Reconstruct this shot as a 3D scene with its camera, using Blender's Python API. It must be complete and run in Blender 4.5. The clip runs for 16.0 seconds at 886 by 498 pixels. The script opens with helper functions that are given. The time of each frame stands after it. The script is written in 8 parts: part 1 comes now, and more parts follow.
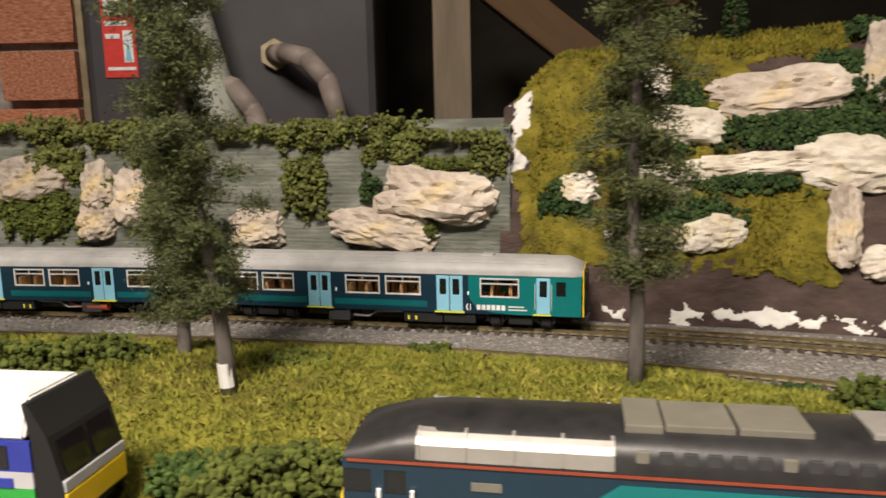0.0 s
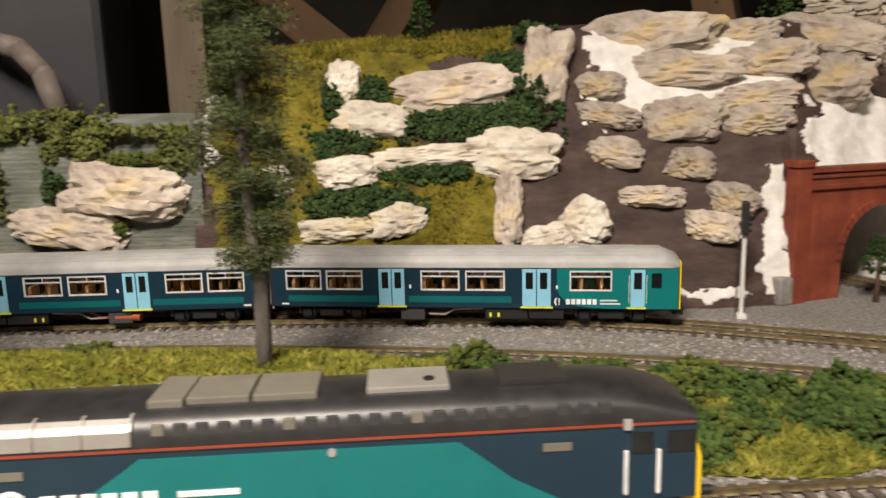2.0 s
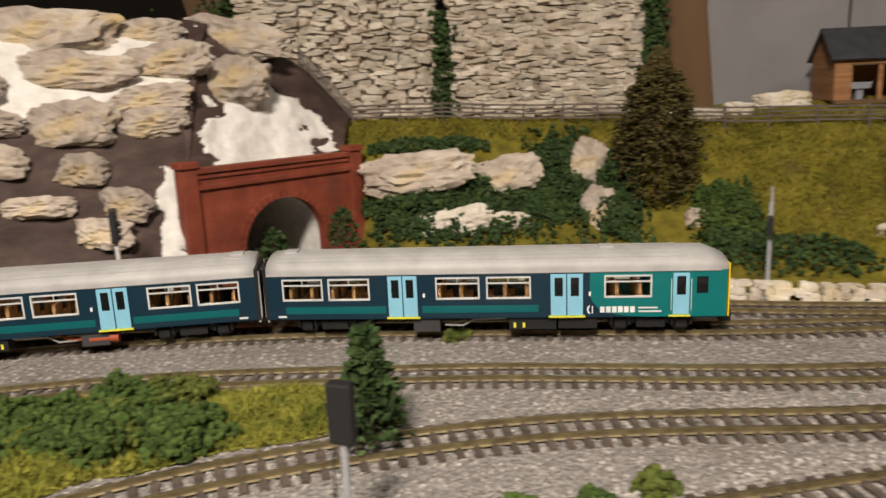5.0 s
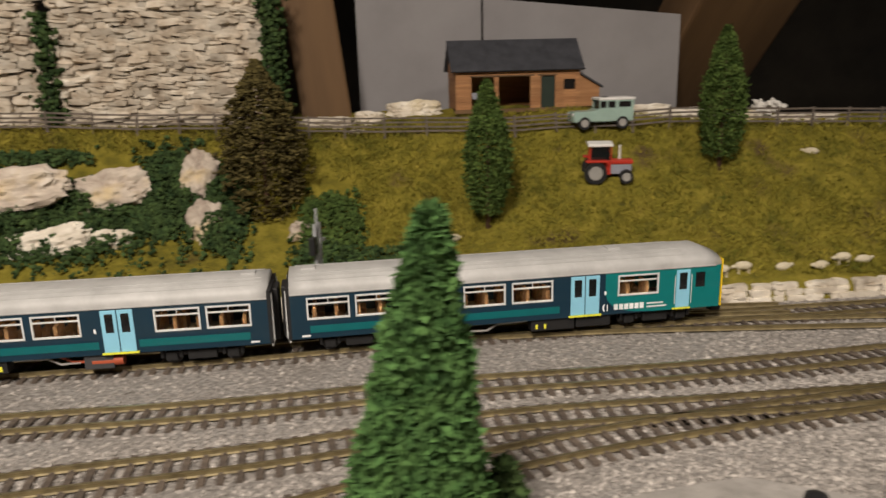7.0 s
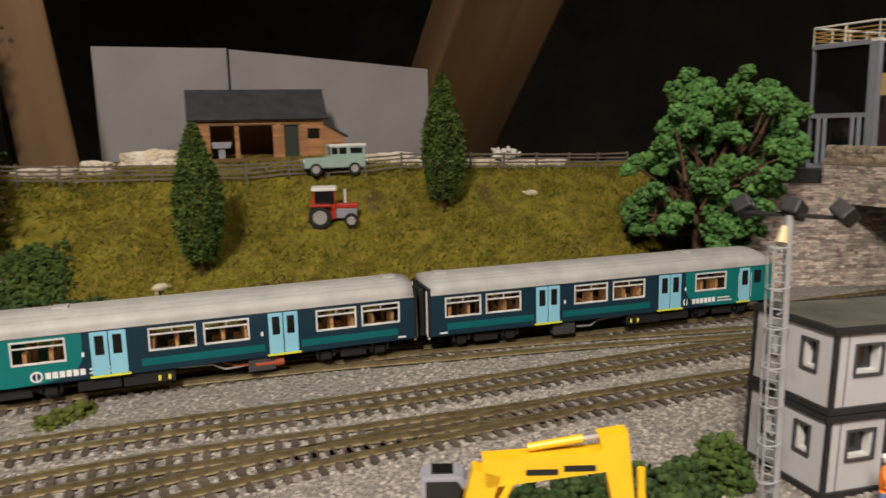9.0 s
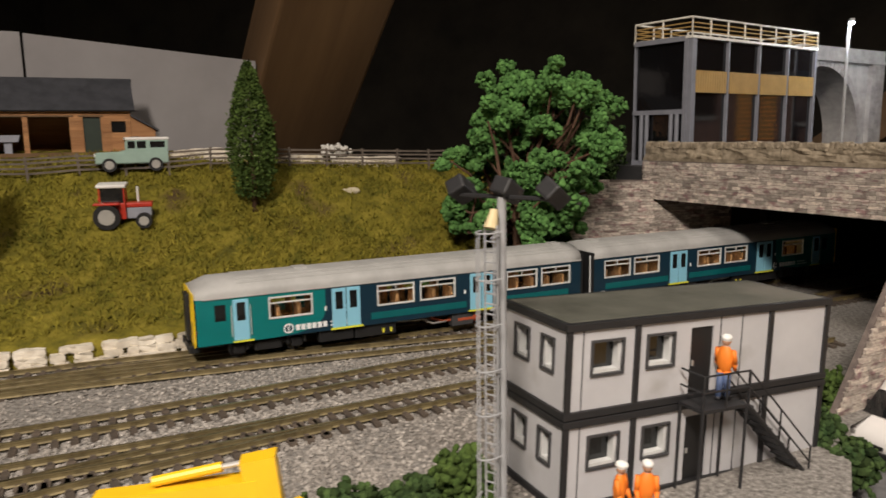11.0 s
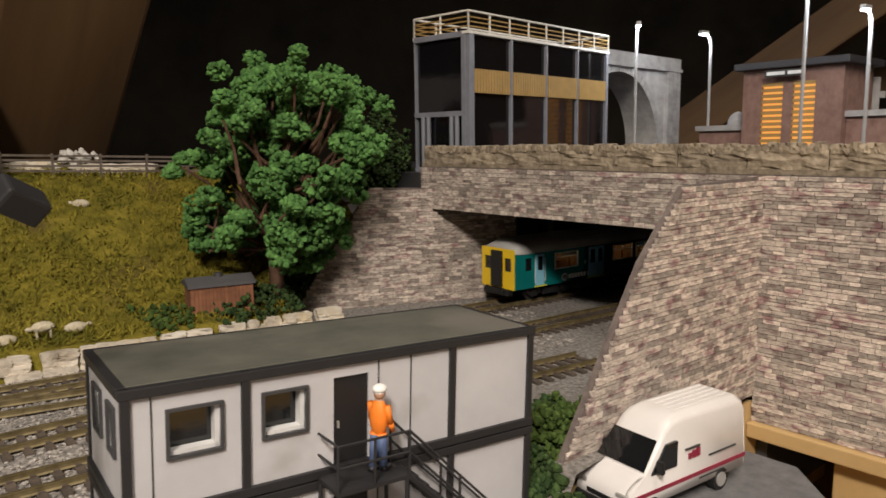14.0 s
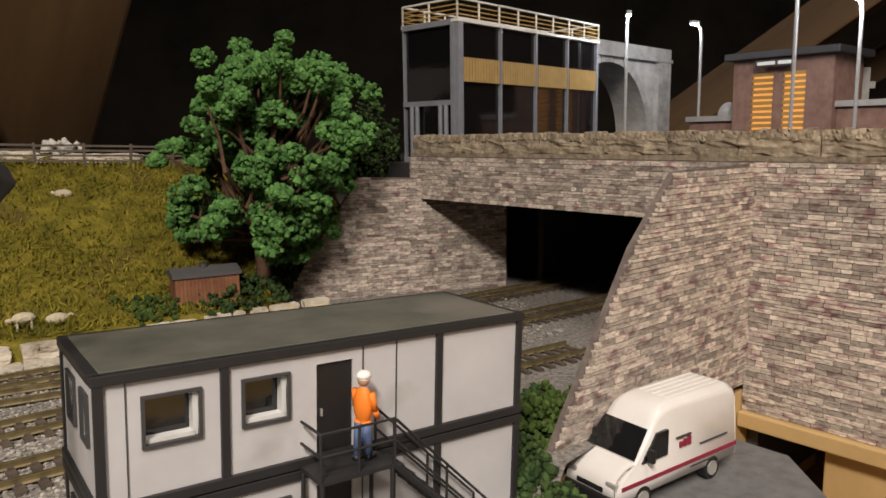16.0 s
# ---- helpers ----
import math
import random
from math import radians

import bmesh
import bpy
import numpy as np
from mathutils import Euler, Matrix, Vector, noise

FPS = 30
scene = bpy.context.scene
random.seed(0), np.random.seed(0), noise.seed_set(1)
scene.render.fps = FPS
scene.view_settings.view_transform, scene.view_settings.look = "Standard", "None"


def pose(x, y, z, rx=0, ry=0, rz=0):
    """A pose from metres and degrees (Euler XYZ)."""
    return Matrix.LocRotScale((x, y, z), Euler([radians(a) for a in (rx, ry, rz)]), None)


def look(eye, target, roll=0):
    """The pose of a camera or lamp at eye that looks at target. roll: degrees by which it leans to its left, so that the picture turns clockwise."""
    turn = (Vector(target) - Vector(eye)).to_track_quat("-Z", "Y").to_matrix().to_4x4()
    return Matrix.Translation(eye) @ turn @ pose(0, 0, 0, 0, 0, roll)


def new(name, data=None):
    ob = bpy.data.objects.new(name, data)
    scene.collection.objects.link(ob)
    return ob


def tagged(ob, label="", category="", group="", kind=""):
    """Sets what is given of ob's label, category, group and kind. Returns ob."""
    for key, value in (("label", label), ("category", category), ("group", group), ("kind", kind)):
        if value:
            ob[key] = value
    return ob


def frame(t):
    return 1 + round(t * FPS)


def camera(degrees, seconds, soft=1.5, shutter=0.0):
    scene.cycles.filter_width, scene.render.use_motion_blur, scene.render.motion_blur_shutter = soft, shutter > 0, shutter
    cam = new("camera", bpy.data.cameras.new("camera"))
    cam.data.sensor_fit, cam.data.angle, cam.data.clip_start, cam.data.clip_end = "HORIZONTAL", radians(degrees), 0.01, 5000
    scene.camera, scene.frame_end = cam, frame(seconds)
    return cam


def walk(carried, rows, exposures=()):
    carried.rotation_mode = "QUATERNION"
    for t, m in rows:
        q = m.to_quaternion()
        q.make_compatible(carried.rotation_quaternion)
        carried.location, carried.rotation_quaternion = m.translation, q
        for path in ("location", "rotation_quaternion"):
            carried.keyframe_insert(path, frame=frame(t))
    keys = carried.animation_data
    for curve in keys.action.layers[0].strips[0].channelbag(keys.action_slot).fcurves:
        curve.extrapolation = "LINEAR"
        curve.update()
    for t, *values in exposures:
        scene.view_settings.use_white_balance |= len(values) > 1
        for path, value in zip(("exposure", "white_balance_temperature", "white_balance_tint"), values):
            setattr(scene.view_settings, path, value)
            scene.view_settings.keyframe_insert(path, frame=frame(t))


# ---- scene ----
cam = camera(62.6, 16.0, soft=1.6, shutter=0.5)
METRES, EYE, TILT, LEAN, TURN = 0.75, 0.16, -11.0, 0.0, 0.0
PATH = [
    (0, (0.072, 0.059, 0.136), (0.133, 2.032, -0.185), -1.2),
    (0.5, (0.093, 0.05, 0.138), (0.255, 2.016, -0.191), -1.3),
    (1, (0.117, 0.044, 0.135), (0.424, 1.991, -0.202), -1.3),
    (1.5, (0.132, 0.037, 0.136), (0.563, 1.96, -0.207), -1.3),
    (2, (0.156, 0.029, 0.133), (0.707, 1.921, -0.21), -1.4),
    (2.5, (0.182, 0.018, 0.133), (0.843, 1.873, -0.217), -1.6),
    (3, (0.216, 0.002, 0.138), (1.008, 1.802, -0.225), -1.9),
    (3.5, (0.248, -0.008, 0.143), (1.168, 1.726, -0.237), -1.9),
    (4, (0.277, -0.022, 0.139), (1.347, 1.624, -0.241), -2.3),
    (4.5, (0.298, -0.039, 0.138), (1.497, 1.512, -0.259), -2.4),
    (5, (0.316, -0.058, 0.143), (1.645, 1.375, -0.281), -2.4),
    (5.2, (0.322, -0.067, 0.147), (1.698, 1.315, -0.293), -2.2),
    (7.3, (0.455, -0.213, 0.166), (2.099, 0.811, -0.331), -1.4),
    (7.5, (0.46, -0.223, 0.163), (2.127, 0.766, -0.33), -1.4),
    (8, (0.468, -0.245, 0.154), (2.189, 0.673, -0.287), -1.4),
    (8.5, (0.479, -0.268, 0.146), (2.256, 0.575, -0.218), -1.4),
    (9, (0.497, -0.287, 0.144), (2.325, 0.456, -0.184), -1.3),
    (9.2, (0.502, -0.292, 0.14), (2.349, 0.408, -0.176), -1.3),
    (11.3, (0.563, -0.349, 0.129), (2.487, 0.103, -0.179), -0.9),
    (11.5, (0.57, -0.355, 0.127), (2.5, 0.075, -0.175), -1.0),
    (12, (0.59, -0.369, 0.124), (2.532, 0.001, -0.179), -0.9),
    (12.5, (0.604, -0.376, 0.122), (2.556, -0.062, -0.18), -0.8),
    (13, (0.618, -0.388, 0.122), (2.58, -0.13, -0.173), -0.8),
    (13.5, (0.631, -0.401, 0.123), (2.599, -0.202, -0.166), -0.8),
    (14, (0.635, -0.408, 0.123), (2.61, -0.28, -0.162), -0.7),
    (14.5, (0.637, -0.411, 0.12), (2.614, -0.322, -0.167), -0.7),
    (15, (0.638, -0.41, 0.12), (2.615, -0.352, -0.174), -0.5),
    (15.5, (0.639, -0.409, 0.119), (2.616, -0.338, -0.177), -0.6),
    (16, (0.64, -0.409, 0.119), (2.615, -0.306, -0.181), -0.7),
]
walk(cam, [(t, look(eye, target, roll)) for t, eye, target, roll in PATH])

# ---- light: one ceiling lamp over the layout, an added fill lamp, dim loft round them ----
world = bpy.data.worlds.new("loft_air")
scene.world = world
world.use_nodes = True
world.node_tree.nodes["Background"].inputs[0].default_value = (1.0, 0.86, 0.7, 1)
world.node_tree.nodes["Background"].inputs[1].default_value = 0.10
scene.view_settings.exposure = 0.0


def area_lamp(x, y, z, power, sx, sy, turn=0.0):
    data = bpy.data.lights.new("area_lamp_light", "AREA")
    data.shape, data.size, data.size_y, data.energy = "RECTANGLE", sx, sy, power
    data.color = (1.0, 0.88, 0.76)
    ob = new("area_lamp_light", data)
    ob.matrix_basis = pose(x, y, z, 0, 0, turn)
    return ob


area_lamp(-0.22, -0.33, 0.95, 37.0, 0.5, 0.16, 20)
# unseen fill lamp, added to even out brightness towards the bridge
area_lamp(0.55, -0.78, 1.10, 5.5, 0.3, 0.12, -40)


# ---- materials ----
def mat(name, stops, scale=60.0, rough=0.7, metal=0.0, bump=0.0, bump_scale=None, detail=6.0, coat=0.0, stretch=(1, 1, 1), second=None, spec=0.5, vary=0.0, distort=0.0, placed=False):
    """A surface whose colour runs over noise through the stops, with fine relief and a second, larger stain layer."""
    m = bpy.data.materials.new(name)
    m.use_nodes = True
    n, k = m.node_tree.nodes, m.node_tree.links
    b = n["Principled BSDF"]
    co = n.new("ShaderNodeTexCoord")
    mp = n.new("ShaderNodeMapping")
    mp.inputs["Scale"].default_value = stretch
    where = n.new("ShaderNodeNewGeometry")
    k.new(where.outputs["Position"] if placed else co.outputs["Object"], mp.inputs["Vector"])
    no = n.new("ShaderNodeTexNoise")
    no.inputs["Scale"].default_value, no.inputs["Detail"].default_value, no.inputs["Roughness"].default_value = scale, detail, 0.62
    no.inputs["Distortion"].default_value = distort
    k.new(mp.outputs["Vector"], no.inputs["Vector"])
    ra = n.new("ShaderNodeValToRGB")
    while len(ra.color_ramp.elements) < len(stops):
        ra.color_ramp.elements.new(0.5)
    for e, (p, c) in zip(ra.color_ramp.elements, stops):
        e.position, e.color = p, (*c, 1)
    k.new(no.outputs["Fac"], ra.inputs["Fac"])
    colour = ra.outputs["Color"]
    if second:
        sscale, lo, hi, sc = second
        n2 = n.new("ShaderNodeTexNoise")
        n2.inputs["Scale"].default_value, n2.inputs["Detail"].default_value = sscale, 4.0
        k.new(mp.outputs["Vector"], n2.inputs["Vector"])
        r2 = n.new("ShaderNodeMapRange")
        r2.inputs["From Min"].default_value, r2.inputs["From Max"].default_value = lo, hi
        k.new(n2.outputs["Fac"], r2.inputs["Value"])
        mx = n.new("ShaderNodeMix")
        mx.data_type = "RGBA"
        k.new(r2.outputs["Result"], mx.inputs["Factor"])
        k.new(colour, mx.inputs[6])
        mx.inputs[7].default_value = (*sc, 1)
        colour = mx.outputs[2]
    if vary:
        oi = n.new("ShaderNodeObjectInfo")
        ge = n.new("ShaderNodeNewGeometry")
        ad = n.new("ShaderNodeMath")
        k.new(oi.outputs["Random"], ad.inputs[0])
        k.new(ge.outputs["Random Per Island"], ad.inputs[1])
        fr = n.new("ShaderNodeMath")
        fr.operation = "FRACT"
        k.new(ad.outputs[0], fr.inputs[0])
        mr = n.new("ShaderNodeMapRange")
        mr.inputs["To Min"].default_value, mr.inputs["To Max"].default_value = 1 - vary, 1 + vary
        k.new(fr.outputs[0], mr.inputs["Value"])
        hs = n.new("ShaderNodeHueSaturation")
        k.new(mr.outputs["Result"], hs.inputs["Value"])
        k.new(colour, hs.inputs["Color"])
        colour = hs.outputs["Color"]
    k.new(colour, b.inputs["Base Color"])
    b.inputs["Roughness"].default_value, b.inputs["Metallic"].default_value = rough, metal
    b.inputs["Coat Weight"].default_value = coat
    b.inputs["Specular IOR Level"].default_value = spec
    if bump:
        nb = n.new("ShaderNodeTexNoise")
        nb.inputs["Scale"].default_value, nb.inputs["Detail"].default_value = bump_scale or scale * 2, 5.0
        k.new(mp.outputs["Vector"], nb.inputs["Vector"])
        bu = n.new("ShaderNodeBump")
        bu.inputs["Strength"].default_value, bu.inputs["Distance"].default_value = min(1.0, bump), 0.002
        k.new(nb.outputs["Fac"], bu.inputs["Height"])
        k.new(bu.outputs["Normal"], b.inputs["Normal"])
    return m


def plain(name, c, rough=0.5, metal=0.0, coat=0.0, spec=0.5, wear=0.12, scale=90.0):
    """Paint or plastic: nearly one colour, with slight unevenness."""
    lo = tuple(v * (1 - wear) for v in c)
    hi = tuple(min(1, v * (1 + wear)) for v in c)
    return mat(name, [(0.3, lo), (0.7, hi)], scale=scale, rough=rough, metal=metal, coat=coat, spec=spec, bump=0.02)


def glow(name, c, strength):
    m = bpy.data.materials.new(name)
    m.use_nodes = True
    b = m.node_tree.nodes["Principled BSDF"]
    b.inputs["Base Color"].default_value = (*c, 1)
    b.inputs["Emission Color"].default_value = (*c, 1)
    b.inputs["Emission Strength"].default_value = strength
    return m


def glass(name, c, rough=0.03, clear=1.0):
    m = bpy.data.materials.new(name)
    m.use_nodes = True
    b = m.node_tree.nodes["Principled BSDF"]
    b.inputs["Base Color"].default_value = (*c, 1)
    b.inputs["Roughness"].default_value = rough
    b.inputs["Transmission Weight"].default_value = clear
    b.inputs["IOR"].default_value = 1.25
    return m


M = {}
M["ballast"] = mat("grey_ballast", [(0.3, (0.085, 0.078, 0.07)), (0.5, (0.23, 0.215, 0.20)), (0.72, (0.40, 0.38, 0.355))], 420, 0.9, bump=1.0, bump_scale=380, second=(9, 0.5, 0.8, (0.16, 0.14, 0.12)))
M["stone_chip"] = mat("ballast_chip", [(0.35, (0.17, 0.155, 0.14)), (0.65, (0.42, 0.39, 0.36))], 300, 0.9, vary=0.35)
M["sleeper"] = mat("sleeper_brown", [(0.35, (0.045, 0.035, 0.028)), (0.65, (0.11, 0.085, 0.065))], 200, 0.85, bump=0.3, vary=0.25)
M["rail_side"] = mat("weathered_rail", [(0.35, (0.11, 0.085, 0.04)), (0.65, (0.22, 0.175, 0.085))], 150, 0.6, metal=0.3, bump=0.1)
M["rail_top"] = mat("polished_rail", [(0.35, (0.34, 0.28, 0.16)), (0.65, (0.58, 0.50, 0.32))], 130, 0.36, metal=0.9)
M["lawn"] = mat("olive_grass", [(0.28, (0.072, 0.078, 0.0144)), (0.5, (0.18, 0.174, 0.0264)), (0.75, (0.3, 0.264, 0.048))], 110, 0.95, bump=1.0, bump_scale=500, second=(16, 0.5, 0.72, (0.12, 0.09, 0.03)), spec=0.15)
M["blade"] = mat("grass_fibre", [(0.3, (0.102, 0.126, 0.0216)), (0.55, (0.24, 0.24, 0.0408)), (0.75, (0.396, 0.348, 0.084))], 60, 0.9, vary=0.3, spec=0.15)
M["field_blade"] = mat("field_fibre", [(0.3, (0.091, 0.0975, 0.0156)), (0.55, (0.234, 0.202, 0.0286)), (0.75, (0.351, 0.286, 0.052))], 40, 0.9, vary=0.25, spec=0.15)
M["field"] = mat("field_grass", [(0.28, (0.0715, 0.0676, 0.013)), (0.5, (0.176, 0.15, 0.0208)), (0.75, (0.286, 0.234, 0.039))], 70, 0.95, bump=1.0, bump_scale=450, second=(22, 0.58, 0.75, (0.075, 0.05, 0.025)), spec=0.15)
M["yard"] = mat("dusty_grey_plaster", [(0.3, (0.19, 0.18, 0.165)), (0.7, (0.33, 0.31, 0.29))], 60, 0.9, bump=0.5, bump_scale=180, second=(14, 0.5, 0.75, (0.24, 0.225, 0.20)))
M["hill_brown"] = mat("brown_painted_plaster", [(0.3, (0.030, 0.017, 0.013)), (0.55, (0.065, 0.040, 0.032)), (0.75, (0.11, 0.072, 0.06))], 35, 0.8, bump=0.5, bump_scale=160, stretch=(1, 1, 2.2))
M["plaster"] = mat("white_plaster", [(0.3, (0.62, 0.60, 0.56)), (0.7, (0.84, 0.82, 0.78))], 90, 0.9, bump=0.6, bump_scale=140)
M["wall_grey"] = mat("grey_green_plaster", [(0.3, (0.075, 0.085, 0.068)), (0.5, (0.14, 0.15, 0.125)), (0.75, (0.27, 0.28, 0.25))], 25, 0.85, bump=0.4, bump_scale=200, stretch=(1, 1, 3))
M["rock"] = mat("cork_rock", [(0.25, (0.15, 0.11, 0.085)), (0.40, (0.40, 0.335, 0.28)), (0.58, (0.56, 0.49, 0.41)), (0.8, (0.68, 0.63, 0.56))], 40, 0.92, bump=0.8, bump_scale=170, stretch=(1, 1, 1.3), second=(24, 0.55, 0.72, (0.60, 0.46, 0.23)), vary=0.12, distort=0.8)
M["rock_grey"] = mat("cork_rock_grey", [(0.25, (0.12, 0.09, 0.075)), (0.40, (0.31, 0.26, 0.22)), (0.58, (0.45, 0.39, 0.33)), (0.8, (0.58, 0.52, 0.45))], 40, 0.92, bump=0.8, bump_scale=170, stretch=(1, 1, 1.3), second=(24, 0.53, 0.70, (0.50, 0.38, 0.18)), vary=0.16, distort=0.8)
M["rock_white"] = mat("pale_plaster_rock", [(0.25, (0.28, 0.22, 0.16)), (0.42, (0.58, 0.52, 0.43)), (0.6, (0.74, 0.69, 0.60)), (0.8, (0.82, 0.78, 0.70))], 40, 0.92, bump=1.0, bump_scale=140, second=(28, 0.55, 0.78, (0.62, 0.50, 0.25)), vary=0.08, placed=True)
M["strata"] = mat("layered_stone", [(0.25, (0.20, 0.145, 0.095)), (0.42, (0.43, 0.365, 0.285)), (0.60, (0.56, 0.505, 0.42)), (0.8, (0.66, 0.62, 0.55))], 60, 0.9, bump=1.0, bump_scale=160, vary=0.25, placed=True)
M["hedge"] = mat("dark_green_foam", [(0.3, (0.016, 0.036, 0.014)), (0.7, (0.06, 0.095, 0.03))], 130, 0.95, vary=0.5, spec=0.15)
M["hedge_olive"] = mat("olive_green_foam", [(0.3, (0.045, 0.062, 0.014)), (0.7, (0.115, 0.135, 0.03))], 120, 0.95, vary=0.35, spec=0.15)
M["hedge_mid"] = mat("mid_green_foam", [(0.3, (0.03, 0.055, 0.014)), (0.7, (0.075, 0.115, 0.028))], 120, 0.95, vary=0.35, spec=0.15)
M["ivy"] = mat("dry_ivy", [(0.3, (0.055, 0.068, 0.018)), (0.7, (0.17, 0.185, 0.055))], 150, 0.95, vary=0.4, spec=0.15)
M["pine"] = mat("pine_needles", [(0.3, (0.046, 0.058, 0.022)), (0.7, (0.125, 0.142, 0.060))], 160, 0.95, vary=0.4, spec=0.15)
M["oak"] = mat("oak_foam_leaves", [(0.3, (0.04, 0.11, 0.03)), (0.7, (0.14, 0.30, 0.085))], 140, 0.9, vary=0.3, spec=0.2)
M["poplar"] = mat("poplar_leaves", [(0.3, (0.03, 0.06, 0.012)), (0.7, (0.10, 0.15, 0.035))], 160, 0.95, vary=0.4, spec=0.2)
M["fir"] = mat("fir_leaves", [(0.3, (0.025, 0.065, 0.018)), (0.7, (0.085, 0.17, 0.05))], 160, 0.95, vary=0.35, spec=0.2)
M["bark"] = mat("grey_bark", [(0.3, (0.07, 0.06, 0.052)), (0.7, (0.19, 0.165, 0.15))], 120, 0.9, bump=0.6, stretch=(1, 1, 0.3))
M["bark_red"] = mat("brown_bark", [(0.3, (0.06, 0.03, 0.018)), (0.7, (0.14, 0.075, 0.045))], 120, 0.9, bump=0.6)
M["white_paint"] = plain("white_paint", (0.75, 0.74, 0.72), 0.45)
M["brick_red"] = mat("red_brick", [(0.3, (0.15, 0.032, 0.018)), (0.55, (0.27, 0.06, 0.03)), (0.75, (0.36, 0.10, 0.055))], 60, 0.75, bump=0.25, vary=0.14)
M["portal"] = mat("portal_red", [(0.3, (0.13, 0.028, 0.014)), (0.55, (0.24, 0.05, 0.024)), (0.75, (0.33, 0.085, 0.045))], 40, 0.7, bump=0.25, bump_scale=300, second=(25, 0.55, 0.8, (0.12, 0.05, 0.035)))
M["house_brick"] = mat("old_house_brick", [(0.3, (0.17, 0.06, 0.035)), (0.5, (0.42, 0.16, 0.085)), (0.7, (0.55, 0.30, 0.20))], 22, 0.85, bump=0.6, bump_scale=70, vary=0.2)
M["mortar"] = mat("grey_mortar", [(0.3, (0.17, 0.16, 0.15)), (0.7, (0.38, 0.36, 0.34))], 60, 0.95, bump=0.8)
M["timber"] = mat("roof_timber", [(0.3, (0.065, 0.036, 0.016)), (0.55, (0.15, 0.085, 0.038)), (0.75, (0.23, 0.135, 0.06))], 9, 0.75, bump=0.2, stretch=(1, 1, 0.12))
M["timber_grey"] = mat("old_grey_timber", [(0.3, (0.13, 0.10, 0.07)), (0.55, (0.25, 0.20, 0.14)), (0.75, (0.36, 0.29, 0.21))], 16, 0.8, bump=0.3, stretch=(1, 1, 0.15))
M["pine_wood"] = mat("pale_pine_wood", [(0.3, (0.42, 0.27, 0.11)), (0.7, (0.60, 0.42, 0.20))], 14, 0.6, stretch=(1, 6, 1), bump=0.1)
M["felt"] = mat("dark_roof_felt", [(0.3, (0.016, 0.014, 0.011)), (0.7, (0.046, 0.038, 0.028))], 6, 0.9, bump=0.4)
M["tank"] = mat("dark_steel_tank", [(0.3, (0.030, 0.030, 0.034)), (0.7, (0.055, 0.053, 0.06))], 8, 0.55, bump=0.05)
M["pipe"] = mat("pipe_lagging", [(0.3, (0.22, 0.18, 0.16)), (0.7, (0.34, 0.29, 0.26))], 30, 0.6)
M["brass"] = mat("dull_brass", [(0.3, (0.24, 0.19, 0.12)), (0.7, (0.40, 0.33, 0.22))], 50, 0.45, metal=0.6)


# ---- mesh tools ----
def part(name, bm, material, parent=None, label="", smooth=False, data=None):
    """One mesh object out of a bmesh (or of shared data), under a thing or a part."""
    if data is None:
        data = bpy.data.meshes.new(name)
        bm.to_mesh(data)
        bm.free()
        data.materials.append(M[material])
        if smooth:
            for p in data.polygons:
                p.use_smooth = True
    ob = new(name, data)
    if parent is not None:
        ob.parent = parent
    if label:
        ob["label"] = label
    return ob


def thing(name, m, label, category, group="", kind=""):
    ob = new(name)
    ob.empty_display_size = 0.01
    ob.matrix_basis = m
    return tagged(ob, label, category, group, kind)


def B():
    return bmesh.new()


def box(bm, x0, x1, y0, y1, z0, z1, m=None, bevel=0.0):
    v = bmesh.ops.create_cube(bm, size=1.0)["verts"]
    mm = Matrix.Translation(((x0 + x1) / 2, (y0 + y1) / 2, (z0 + z1) / 2)) @ Matrix.Diagonal((abs(x1 - x0), abs(y1 - y0), abs(z1 - z0), 1))
    bmesh.ops.transform(bm, matrix=mm, verts=v)
    if bevel:
        es = list({e for w in v for e in w.link_edges})
        r = bmesh.ops.bevel(bm, geom=es, offset=bevel, segments=2, affect="EDGES", profile=0.6)
        v = list({w for f in r["faces"] for w in f.verts} | {w for w in v if w.is_valid})
    if m is not None:
        bmesh.ops.transform(bm, matrix=m, verts=v)
    return v


def rod(bm, a, b, r, r2=None, seg=8):
    a, b = Vector(a), Vector(b)
    d = b - a
    q = d.to_track_quat("Z", "Y").to_matrix().to_4x4()
    m = Matrix.Translation((a + b) / 2) @ q
    return bmesh.ops.create_cone(bm, cap_ends=True, segments=seg, radius1=r, radius2=r if r2 is None else r2, depth=d.length, matrix=m)["verts"]


def tube(bm, pts, r, seg=8):
    for p, q in zip(pts, pts[1:]):
        rod(bm, p, q, r, seg=seg)
    for p in pts[1:-1]:
        bmesh.ops.create_uvsphere(bm, u_segments=seg, v_segments=6, radius=r, matrix=Matrix.Translation(p))


def prism(bm, pts, y0, y1, m=None):
    """A polygon in the xz plane, drawn out from y0 to y1."""
    a = [bm.verts.new((x, y0, z)) for x, z in pts]
    b = [bm.verts.new((x, y1, z)) for x, z in pts]
    bm.faces.new(a)
    bm.faces.new(b[::-1])
    n = len(pts)
    for i in range(n):
        bm.faces.new((a[i], b[i], b[(i + 1) % n], a[(i + 1) % n]))
    if m is not None:
        bmesh.ops.transform(bm, matrix=m, verts=a + b)
    bmesh.ops.recalc_face_normals(bm, faces=bm.faces)
    return a + b


